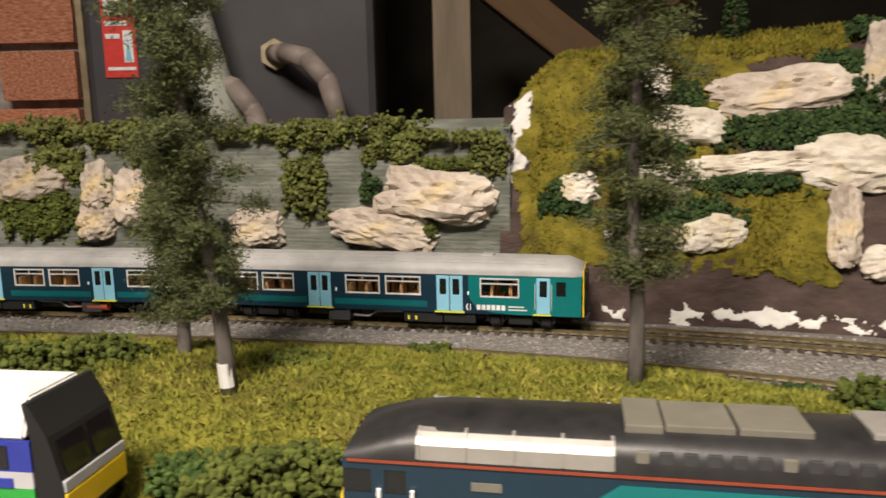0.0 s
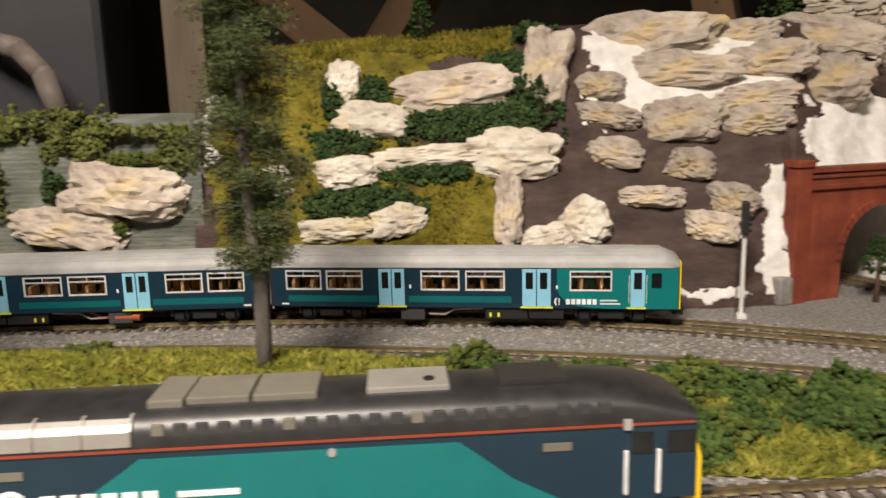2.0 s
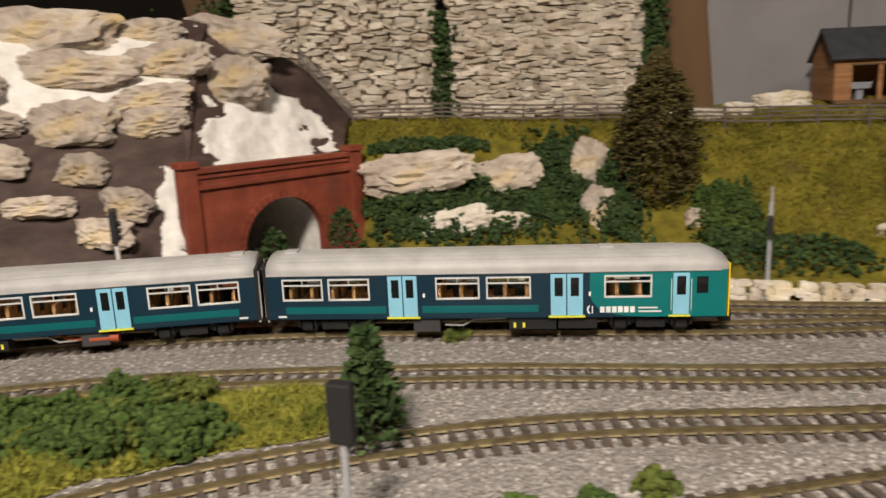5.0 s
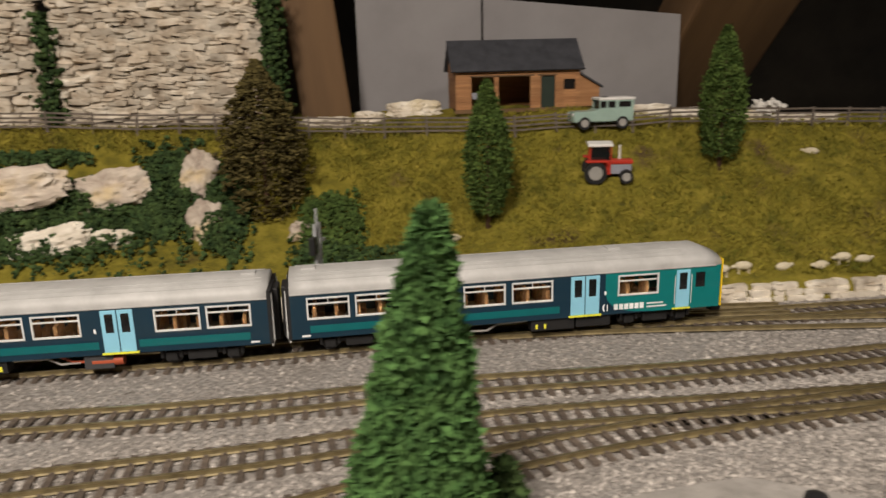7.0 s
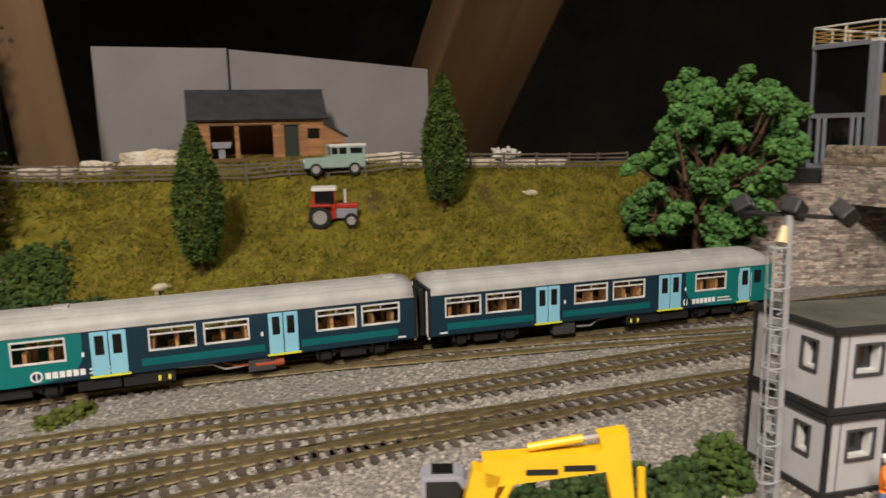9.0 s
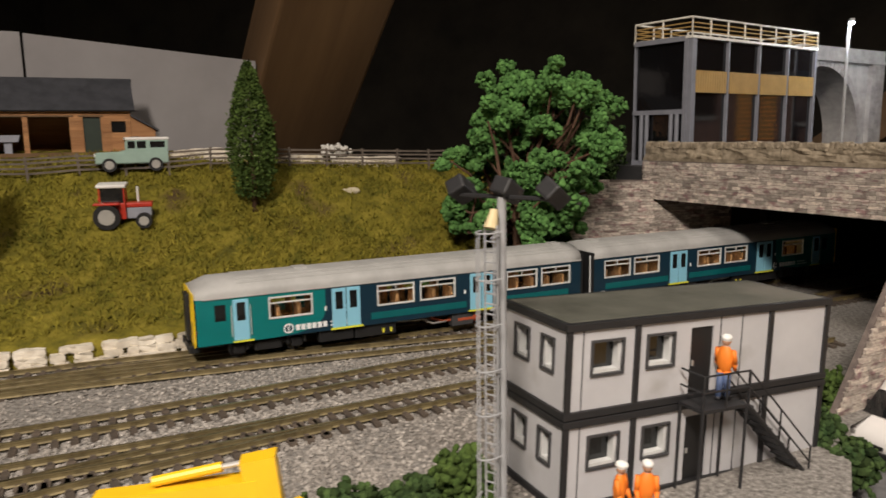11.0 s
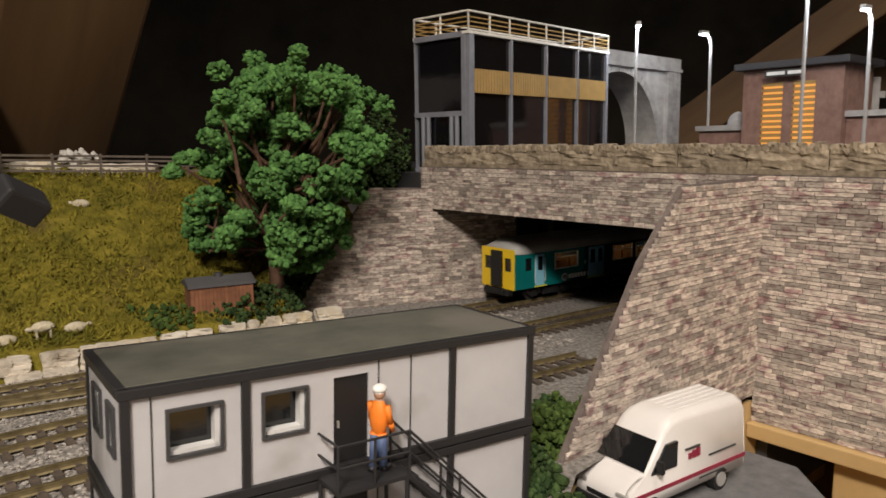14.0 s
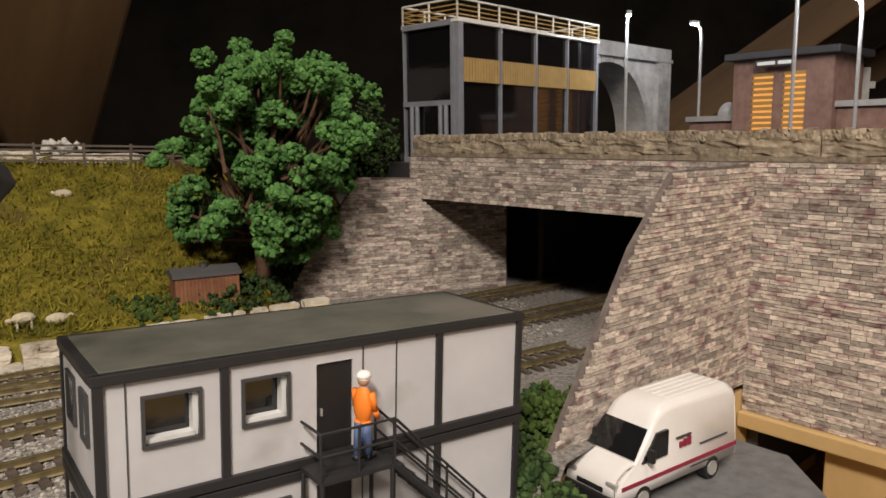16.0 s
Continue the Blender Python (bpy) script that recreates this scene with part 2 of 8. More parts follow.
def holed(bm, x0, x1, z0, z1, holes, y0, y1, m=None):
    """A wall in the xz plane with rectangular openings, in solid blocks round them."""
    xs = sorted({x0, x1, *[h[0] for h in holes], *[h[1] for h in holes]})
    out = []
    for a, b in zip(xs, xs[1:]):
        c = (a + b) / 2
        cuts = sorted((h[2], h[3]) for h in holes if h[0] < c < h[1])
        z = z0
        for lo, hi in cuts:
            if lo > z + 1e-6:
                out += box(bm, a, b, y0, y1, z, lo)
            z = hi
        if z1 > z + 1e-6:
            out += box(bm, a, b, y0, y1, z, z1)
    if m is not None:
        bmesh.ops.transform(bm, matrix=m, verts=out)
    return out


def mesh_of(name, verts, faces, material, smooth=False):
    data = bpy.data.meshes.new(name)
    data.from_pydata(verts, [], faces)
    data.materials.append(M[material])
    if smooth:
        data.polygons.foreach_set("use_smooth", [True] * len(data.polygons))
    data.update()
    return data


_b = bmesh.new()
bmesh.ops.create_icosphere(_b, subdivisions=1, radius=1.0)
ICO_V = np.array([v.co[:] for v in _b.verts])
ICO_F = np.array([[v.index for v in f.verts] for f in _b.faces])
_b.free()


def clump_mesh(name, centres, radii, material, rng, flat=1.0, ragged=0.35):
    """Foliage out of many small uneven lumps."""
    c = np.asarray(centres, float)
    r = np.asarray(radii, float)
    n = len(c)
    v = np.repeat(ICO_V[None], n, 0) * (1 + rng.uniform(-ragged, ragged, (n, len(ICO_V), 1)))
    v[:, :, 2] *= flat
    v = (v * r[:, None, None] + c[:, None]).reshape(-1, 3)
    f = (ICO_F[None] + (np.arange(n) * len(ICO_V))[:, None, None]).reshape(-1, 3)
    return mesh_of(name, v.tolist(), f.tolist(), material)


def leaf_mesh(name, centres, size, material, rng, up=0.0, aspect=0.5):
    """Foliage out of many small leaves, each a bent pair of triangles."""
    c = np.asarray(centres, float)
    n = len(c)
    d = rng.normal(size=(n, 3))
    d[:, 2] += up
    d /= np.linalg.norm(d, axis=1)[:, None]
    e = np.cross(d, rng.normal(size=(n, 3)))
    e /= np.linalg.norm(e, axis=1)[:, None]
    g = np.cross(d, e)
    L = size * rng.uniform(0.6, 1.35, (n, 1))
    v = np.stack([c, c + d * L * 0.5 + e * L * aspect * 0.5 + g * L * 0.1, c + d * L, c + d * L * 0.5 - e * L * aspect * 0.5 + g * L * 0.1], 1).reshape(-1, 3)
    k = (np.arange(n) * 4)[:, None]
    f = np.concatenate([k + [0, 1, 2], k + [0, 2, 3]], 1).reshape(-1, 3)
    return mesh_of(name, v.tolist(), f.tolist(), material)


# ---- the lines of the railway ----
def line(points, step=0.01, smooth=24):
    p = np.array(points, float)
    q = np.vstack([2 * p[0] - p[1], p, 2 * p[-1] - p[-2]])
    out = []
    for i in range(1, len(q) - 2):
        a, b, c, d = q[i - 1:i + 3]
        for k in range(20):
            t = k / 20
            out.append(0.5 * (2 * b + (c - a) * t + (2 * a - 5 * b + 4 * c - d) * t * t + (3 * b - a - 3 * c + d) * t ** 3))
    out.append(p[-1])

    def even(o):
        o = np.array(o)
        run = np.r_[0, np.cumsum(np.linalg.norm(np.diff(o, axis=0), axis=1))]
        s = np.arange(0, run[-1], step)
        return np.c_[np.interp(s, run, o[:, 0]), np.interp(s, run, o[:, 1])]

    o = even(out)
    for _ in range(smooth):
        o[1:-1] = 0.25 * o[:-2] + 0.5 * o[1:-1] + 0.25 * o[2:]
    return even(o)


class Way:
    """A line with arc length s and offset d to its left."""

    def __init__(self, points, smooth=24):
        self.c = line(points, smooth=smooth)
        g = np.gradient(self.c, axis=0)
        self.t = g / np.linalg.norm(g, axis=1)[:, None]
        self.n = np.c_[-self.t[:, 1], self.t[:, 0]]
        self.len = (len(self.c) - 1) * 0.01

    def at(self, s, d=0.0):
        i = min(max(s / 0.01, 0), len(self.c) - 1.001)
        j = int(i)
        k = i - j
        return self.c[j] * (1 - k) + self.c[j + 1] * k + d * (self.n[j] * (1 - k) + self.n[j + 1] * k)

    def angle(self, s):
        j = int(min(max(s / 0.01, 0), len(self.c) - 1))
        return math.degrees(math.atan2(self.t[j, 1], self.t[j, 0]))

    def find(self, x, y):
        v = np.array([x, y]) - self.c
        i = int(np.argmin((v ** 2).sum(1)))
        return i * 0.01 + float(v[i] @ self.t[i]), float(v[i] @ self.n[i])


MAIN = Way([(-0.6, 0.69), (-0.42, 0.663), (-0.257, 0.633), (-0.118, 0.608), (-0.028, 0.586), (0.045, 0.565), (0.187, 0.526), (0.342, 0.467), (0.435, 0.41), (0.482, 0.367), (0.537, 0.321), (0.627, 0.221), (0.705, 0.128), (0.829, 0.001), (0.931, -0.121), (1.097, -0.32), (1.25, -0.5), (1.45, -0.74), (1.7, -1.04), (1.95, -1.34)])
SECOND = Way([(-0.6, 0.617), (-0.42, 0.592), (-0.224, 0.556), (-0.095, 0.53), (0.05, 0.495), (0.12, 0.473), (0.21, 0.437), (0.292, 0.40), (0.374, 0.355), (0.45, 0.302), (0.512, 0.241), (0.575, 0.177), (0.627, 0.112), (0.682, 0.048), (0.722, 0.012), (0.773, -0.052), (0.833, -0.125), (0.908, -0.205), (0.98, -0.285), (1.09, -0.415), (1.178, -0.52), (1.4, -0.79)])
THIRD = Way([(-0.6, 0.39), (-0.3, 0.345), (-0.04, 0.297), (0.055, 0.277), (0.16, 0.256), (0.268, 0.231), (0.385, 0.207), (0.43, 0.190), (0.475, 0.166), (0.518, 0.140), (0.555, 0.110), (0.589, 0.076), (0.637, 0.024), (0.692, -0.02), (0.727, -0.057), (0.756, -0.094), (0.79, -0.138), (0.85, -0.212), (0.92, -0.292), (1.015, -0.432), (1.15, -0.60), (1.3, -0.78)])
FOURTH = Way([(0.40, 0.105), (0.47, 0.075), (0.54, 0.033), (0.583, 0.004), (0.665, -0.046), (0.70, -0.072), (0.736, -0.102), (0.77, -0.133), (0.81, -0.172), (0.855, -0.219)])
BRANCH = Way([(0.60, 0.64), (0.615, 0.53), (0.632, 0.44), (0.655, 0.345), (0.69, 0.245), (0.745, 0.145), (0.80, 0.072), (0.855, 0.0), (0.92, -0.09), (0.955, -0.142)])
CROSSING = Way([(0.80, 0.03), (0.86, -0.045), (0.905, -0.115), (0.945, -0.175), (0.985, -0.24), (1.03, -0.318), (1.07, -0.375)])


def at_main(s, d, z=0.0, turn=0.0):
    x, y = MAIN.at(s, d)
    return pose(x, y, z, 0, 0, MAIN.angle(s) + turn)


# ---- the ground in profiles across the main line: offset and height at stations along it ----
HILL = {
    0.735: [(0.034, 0), (0.036, 0.04), (0.042, 0.085), (0.05, 0.125), (0.065, 0.15), (0.10, 0.155)],
    0.775: [(0.034, 0), (0.042, 0.04), (0.055, 0.09), (0.07, 0.14), (0.09, 0.185), (0.13, 0.192)],
    0.85: [(0.034, 0), (0.046, 0.04), (0.065, 0.095), (0.085, 0.145), (0.108, 0.185), (0.15, 0.2)],
    0.93: [(0.036, 0), (0.05, 0.04), (0.071, 0.10), (0.09, 0.145), (0.112, 0.185), (0.15, 0.203)],
    0.98: [(0.039, 0), (0.055, 0.04), (0.075, 0.095), (0.098, 0.145), (0.122, 0.187), (0.15, 0.207)],
    1.03: [(0.046, 0), (0.065, 0.04), (0.09, 0.09), (0.115, 0.14), (0.14, 0.185), (0.17, 0.21)],
    1.08: [(0.056, 0), (0.072, 0.04), (0.1, 0.09), (0.13, 0.14), (0.16, 0.185), (0.19, 0.21)],
    1.13: [(0.085, 0), (0.092, 0.04), (0.108, 0.09), (0.14, 0.14), (0.175, 0.185), (0.21, 0.208)],
}
HILL_TOP = {
    1.122: [(0.10, 0.088), (0.107, 0.097), (0.14, 0.14), (0.175, 0.185), (0.21, 0.208), (0.25, 0.21)],
    1.15: [(0.13, 0.091), (0.14, 0.1), (0.165, 0.135), (0.195, 0.175), (0.23, 0.2), (0.26, 0.2)],
    1.185: [(0.165, 0.091), (0.175, 0.1), (0.19, 0.12), (0.21, 0.15), (0.24, 0.175), (0.27, 0.175)],
    1.222: [(0.202, 0.091), (0.207, 0.096), (0.215, 0.105), (0.23, 0.113), (0.25, 0.122), (0.28, 0.125)],
}
VERGE = {
    1.215: [(0.205, 0), (0.21, 0.03), (0.214, 0.075), (0.226, 0.095), (0.25, 0.115), (0.33, 0.122)],
    1.27: [(0.16, 0), (0.185, 0.03), (0.2, 0.075), (0.225, 0.1), (0.25, 0.115), (0.33, 0.122)],
    1.36: [(0.105, 0), (0.205, 0.03), (0.235, 0.075), (0.245, 0.095), (0.26, 0.11), (0.33, 0.12)],
    1.45: [(0.082, 0), (0.16, 0.012), (0.21, 0.045), (0.235, 0.08), (0.26, 0.108), (0.33, 0.118)],
    1.56: [(0.050, 0), (0.13, 0.012), (0.19, 0.03), (0.23, 0.065), (0.26, 0.1), (0.34, 0.116)],
}
FIELD = {
    1.56: VERGE[1.56],
    1.66: [(0.036, 0), (0.041, 0.012), (0.14, 0.037), (0.19, 0.062), (0.24, 0.1), (0.34, 0.12)],
    1.75: [(0.030, 0), (0.034, 0.012), (0.12, 0.037), (0.175, 0.068), (0.235, 0.11), (0.34, 0.122)],
    1.85: [(0.027, 0), (0.031, 0.012), (0.11, 0.035), (0.16, 0.07), (0.21, 0.104), (0.34, 0.112)],
    1.95: [(0.028, 0), (0.031, 0.012), (0.07, 0.018), (0.13, 0.055), (0.2, 0.1), (0.34, 0.108)],
    2.041: [(0.03, 0), (0.033, 0.012), (0.07, 0.02), (0.13, 0.06), (0.2, 0.098), (0.34, 0.1)],
    2.067: [(0.090, -0.004), (0.094, 0.008), (0.108, 0.03), (0.14, 0.062), (0.2, 0.098), (0.34, 0.1)],
    2.14: [(0.077, -0.004), (0.085, 0.02), (0.105, 0.045), (0.14, 0.075), (0.2, 0.098), (0.34, 0.1)],
}


def slope(table, s, v):
    """The point of a profiled slope at s along the line and v (0 to 1) up the profile."""
    ks = sorted(table)
    s = min(max(s, ks[0]), ks[-1])
    j = max(i for i in range(len(ks) - 1) if ks[i] <= s)
    k = (s - ks[j]) / (ks[j + 1] - ks[j])
    k = k * k * (3 - 2 * k) * 0.5 + k * 0.5
    a, b = table[ks[j]], table[ks[j + 1]]
    i = min(v * 5, 4.9999)
    m = int(i)
    f = i - m
    d = (a[m][0] * (1 - f) + a[m + 1][0] * f) * (1 - k) + (b[m][0] * (1 - f) + b[m + 1][0] * f) * k
    z = (a[m][1] * (1 - f) + a[m + 1][1] * f) * (1 - k) + (b[m][1] * (1 - f) + b[m + 1][1] * f) * k
    x, y = MAIN.at(s, d)
    return Vector((x, y, z))


def slope_normal(table, s, v):
    a, b = slope(table, s - 0.008, v), slope(table, s + 0.008, v)
    c, d = slope(table, s, max(v - 0.04, 0)), slope(table, s, min(v + 0.04, 1))
    n = (b - a).cross(d - c).normalized()
    return n if n.z > 0 or n.dot(Vector((0, -1, 0))) > 0 else -n


def slope_sheet(name, table, s0, s1, v0, v1, material, label, category, rough=0.003, lift=0.0, step=0.006, edge=0.0, freq=28):
    """A piece of a slope as one sheet of ground; an uneven edge where it is a patch lying on the rest."""
    fine = 3.4 if edge else 1.0
    ns, nv = max(4, int((s1 - s0) / min(step, 0.0017 if edge else step))), max(4, int((v1 - v0) * 46 * fine))
    vs, fs, keep = [], [], []
    for i in range(ns + 1):
        for j in range(nv + 1):
            s, v = s0 + (s1 - s0) * i / ns, v0 + (v1 - v0) * j / nv
            p = slope(table, s, v)
            e = min(i / ns, 1 - i / ns) * (s1 - s0), min(j / nv, 1 - j / nv) * 0.22 * (v1 - v0)
            rim = 1.0 if not edge else (min(e) + 0.9 * edge * noise.noise(p * 55) + 0.5 * edge * noise.noise(p * 140) + 0.3 * edge * noise.noise(p * 420)) / edge - 0.55
            sink = 0.0 if not edge else max(-0.005, min(0.0, rim * 0.02))
            vs.append(p + slope_normal(table, s, v) * (rough * noise.noise(p * freq) + rough * 0.5 * noise.noise(p * freq * 3.7) + lift + sink))
            keep.append(rim > -0.28)
    w = nv + 1
    for i in range(ns):
        for j in range(nv):
            q = (i * w + j, (i + 1) * w + j, (i + 1) * w + j + 1, i * w + j + 1)
            if all(keep[x] for x in q):
                fs.append(q)
    ob = new(name, mesh_of(name, vs, fs, material, True))
    return tagged(ob, label, category, kind="structure")


slope_sheet("ground_hill", HILL, 0.735, 1.13, 0, 1, "hill_brown", "brown painted plaster rock face with white plaster gaps", "hillside", rough=0.004, step=0.003)
slope_sheet("ground_hill_top", HILL_TOP, 1.122, 1.222, 0, 1, "hill_brown", "brown painted plaster slope over the tunnel mouth", "hillside", rough=0.003)
slope_sheet("ground_verge", VERGE, 1.215, 1.575, 0, 1, "field", "grassy bank with bushes and pale rocks", "bank")
slope_sheet("ground_field", FIELD, 1.56, 2.14, 0, 1, "field", "sloping olive-green pasture of model grass", "field", rough=0.004, freq=18)


def flat_sheet(name, corners, z, material, label, category):
    bm = B()
    bm.faces.new([bm.verts.new((x, y, z)) for x, y in corners])
    ob = part(name, bm, material)
    return tagged(ob, label, category, kind="structure")


flat_sheet("ground", [(-1.4, 1.3), (-1.4, -0.5), (0.62, -0.5), (0.74, -0.40), (0.895, -0.44), (1.02, -0.54), (1.5, -1.12), (2.4, -1.5), (2.4, 1.3)], 0.0, "ballast", "grey ballast over the layout's baseboard", "ballast")


# ---- track ----
def sleeper_mesh():
    bm = B()
    box(bm, -0.0017, 0.0017, -0.0155, 0.0155, -0.001, 0.0015)
    for y in (-0.00825, 0.00825):
        box(bm, -0.0010, 0.0010, y - 0.0018, y + 0.0018, 0.0014, 0.0022)
    data = bpy.data.meshes.new("sleeper")
    bm.to_mesh(data)
    bm.free()
    data.materials.append(M["sleeper"])
    return data


SLEEPER = sleeper_mesh()


def rail_mesh(way, s0, s1, d):
    vs, fs, mi = [], [], []
    n = int((s1 - s0) / 0.008)
    prof = [(-0.0011, 0.0014), (0.0011, 0.0014), (0.0005, 0.0021), (0.0005, 0.0034), (0.0007, 0.0036), (0.0007, 0.0042), (-0.0007, 0.0042), (-0.0007, 0.0036), (-0.0005, 0.0034), (-0.0005, 0.0021)]
    m = len(prof)
    for i in range(n + 1):
        s = s0 + (s1 - s0) * i / n
        for o, z in prof:
            x, y = way.at(s, d + o)
            vs.append((x, y, z))
    for i in range(n):
        for j in range(m):
            fs.append((i * m + j, i * m + (j + 1) % m, (i + 1) * m + (j + 1) % m, (i + 1) * m + j))
            mi.append(1 if j == 5 else 0)
    data = mesh_of("rail", vs, [f[::-1] for f in fs], "rail_side")
    data.materials.append(M["rail_top"])
    data.polygons.foreach_set("material_index", mi)
    return data


def track(name, way, s0, s1, label, skip=()):
    t = thing(name, Matrix(), label, "railway track", "tracks of the layout")
    for d in (-0.00825, 0.00825):
        part("rail", None, None, t, data=rail_mesh(way, s0, s1, d))
    rng = np.random.default_rng(int(s0 * 100) + 7)
    k = 0
    s = s0
    while s < s1:
        if not any(a < s < b for a, b in skip):
            x, y = way.at(s)
            ob = part("sleeper", None, None, t, data=SLEEPER)
            ob.matrix_basis = pose(x, y, 0, 0, 0, way.angle(s) + rng.uniform(-0.6, 0.6))
        s += 0.0078
    return t


track("railway_track", MAIN, 0.14, 2.55, "main line track with brass-toned rails on brown sleepers")
track("railway_track", SECOND, 0.14, 2.35, "second track with brass-toned rails on brown sleepers")
track("railway_track", THIRD, 0.14, 1.95, "third track curving past the bushes, brown sleepers")
track("railway_track", FOURTH, 0.0, FOURTH.len, "siding track that joins through a set of points")
track("railway_track", BRANCH, 0.02, BRANCH.len, "branch track coming out of the red tunnel mouth", skip=((0.78, 9),))
track("railway_track", CROSSING, 0.02, CROSSING.len, "crossover track between the two main lines", skip=((-1, 9),))

# ---- retaining wall behind the train, in fine ribs ----
def ribbed_wall():
    vs, fs = [], []
    ns, nz = 80, 100
    for i in range(ns + 1):
        s = 0.05 + (0.742 - 0.05) * i / ns
        top = 0.152 - 0.016 * s / 0.742
        for j in range(nz + 1):
            z = top * j / nz
            x, y = MAIN.at(s, 0.036 + 0.05 * z + 0.0007 * math.sin(z * 2 * math.pi / 0.0034) + 0.003 * noise.noise(Vector((s * 14, z * 20, 0))))
            vs.append((x, y, z))
    w = nz + 1
    for i in range(ns):
        for j in range(nz):
            fs.append((i * w + j, (i + 1) * w + j, (i + 1) * w + j + 1, i * w + j + 1))
    k = len(vs)
    for i in range(ns + 1):
        s = 0.05 + (0.742 - 0.05) * i / ns
        x, y = MAIN.at(s, 0.09)
        vs.append((x, y, 0.145))
    for i in range(ns):
        fs.append((i * w + nz, (i + 1) * w + nz, k + i + 1, k + i))
    ob = new("wall_retaining", mesh_of("wall_retaining", vs, fs, "wall_grey", True))
    return tagged(ob, "grey-green ribbed plaster retaining wall with ivy on top", "retaining wall", kind="structure")


ribbed_wall()


# ---- the train ----
M["navy"] = plain("navy_coach_paint", (0.008, 0.030, 0.052), 0.3, coat=0.3, wear=0.06)
M["teal"] = plain("teal_coach_paint", (0.004, 0.165, 0.165), 0.3, coat=0.3, wear=0.06)
M["teal_dark"] = plain("teal_stripe_paint", (0.004, 0.115, 0.125), 0.3, coat=0.3, wear=0.06)
M["door_blue"] = plain("pale_blue_door", (0.25, 0.55, 0.72), 0.35, wear=0.05)
M["roof_grey"] = mat("pale_grey_roof", [(0.3, (0.34, 0.34, 0.335)), (0.7, (0.46, 0.46, 0.455))], 60, 0.55, bump=0.05)
M["yellow"] = plain("warning_yellow", (0.85, 0.58, 0.02), 0.4, wear=0.06)
M["yellow_line"] = plain("yellow_sill", (0.72, 0.70, 0.06), 0.4)
M["black"] = plain("matt_black", (0.012, 0.012, 0.013), 0.55)
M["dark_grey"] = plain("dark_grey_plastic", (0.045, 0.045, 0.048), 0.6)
M["pipe_red"] = plain("orange_red_exhaust", (0.38, 0.075, 0.03), 0.6)
M["silver"] = plain("silver_metal", (0.55, 0.54, 0.52), 0.35, metal=0.5)
M["frame_white"] = plain("pale_window_frame", (0.62, 0.63, 0.63), 0.4)
M["seat"] = mat("seat_brown", [(0.3, (0.16, 0.07, 0.025)), (0.7, (0.36, 0.18, 0.07))], 200, 0.8)
M["inner"] = plain("cream_interior", (0.32, 0.24, 0.15), 0.7)
M["pane"] = glass("clear_pane", (0.75, 0.8, 0.8))
M["dark_pane"] = plain("dark_tinted_pane", (0.01, 0.011, 0.012), 0.08, spec=0.7)
M["coach_light"] = glow("coach_ceiling_light", (1.0, 0.72, 0.4), 2.2)
M["tail_red"] = glow("red_tail_lamp", (1.0, 0.05, 0.02), 6.0)
M["white_mark"] = plain("white_marking", (0.8, 0.81, 0.82), 0.4)

HALF, LOW, EAVE, TOP, WID = 0.130, 0.0113, 0.0378, 0.0480, 0.0185


def u(px):
    return (px - 488) / 802 * 0.26 - 0.13


SIDE_WINDOWS = [(u(518), u(588)), (u(602), u(673)), (u(795), u(868)), (u(884), u(957)), (u(1086), u(1162))]
DOORS = [(u(708), u(760)), (u(993), u(1048))]
WZ = (0.0232, 0.0348)
SPLIT = u(1060)


def wheelset_bogie(parent, x):
    bg = part("bogie_frame", coach_bogie_bm(), "black", parent)
    bg.location = (x, 0, 0)
    for dx in (-0.0168, 0.0168):
        for sy in (-1, 1):
            bm = B()
            rod(bm, (0, sy * 0.0070, 0.0055), (0, sy * 0.0092, 0.0055), 0.0055, seg=20)
            rod(bm, (0, sy * 0.0092, 0.0055), (0, sy * 0.0118, 0.0055), 0.0016, seg=8)
            w = part("wheel", bm, "dark_grey", bg)
            w.location = (dx, 0, 0)
    return bg


def coach_bogie_bm():
    bm = B()
    for sy in (-1, 1):
        box(bm, -0.023, 0.023, sy * 0.0115, sy * 0.0135, 0.0062, 0.0082, bevel=0.0004)
        box(bm, -0.008, 0.008, sy * 0.0115, sy * 0.0150, 0.0038, 0.0095, bevel=0.0008)
        for dx in (-0.0168, 0.0168):
            box(bm, dx - 0.0032, dx + 0.0032, sy * 0.0112, sy * 0.0148, 0.0035, 0.0090, bevel=0.0007)
            rod(bm, (dx + 0.005, sy * 0.0135, 0.0055), (dx + 0.005, sy * 0.0135, 0.0105), 0.0012)
            rod(bm, (dx - 0.005, sy * 0.0135, 0.0055), (dx - 0.005, sy * 0.0135, 0.0105), 0.0012)
        rod(bm, (-0.018, sy * 0.0142, 0.0085), (0.018, sy * 0.0142, 0.0085), 0.0005)
    box(bm, -0.005, 0.005, -0.0115, 0.0115, 0.006, 0.0112)
    return bm


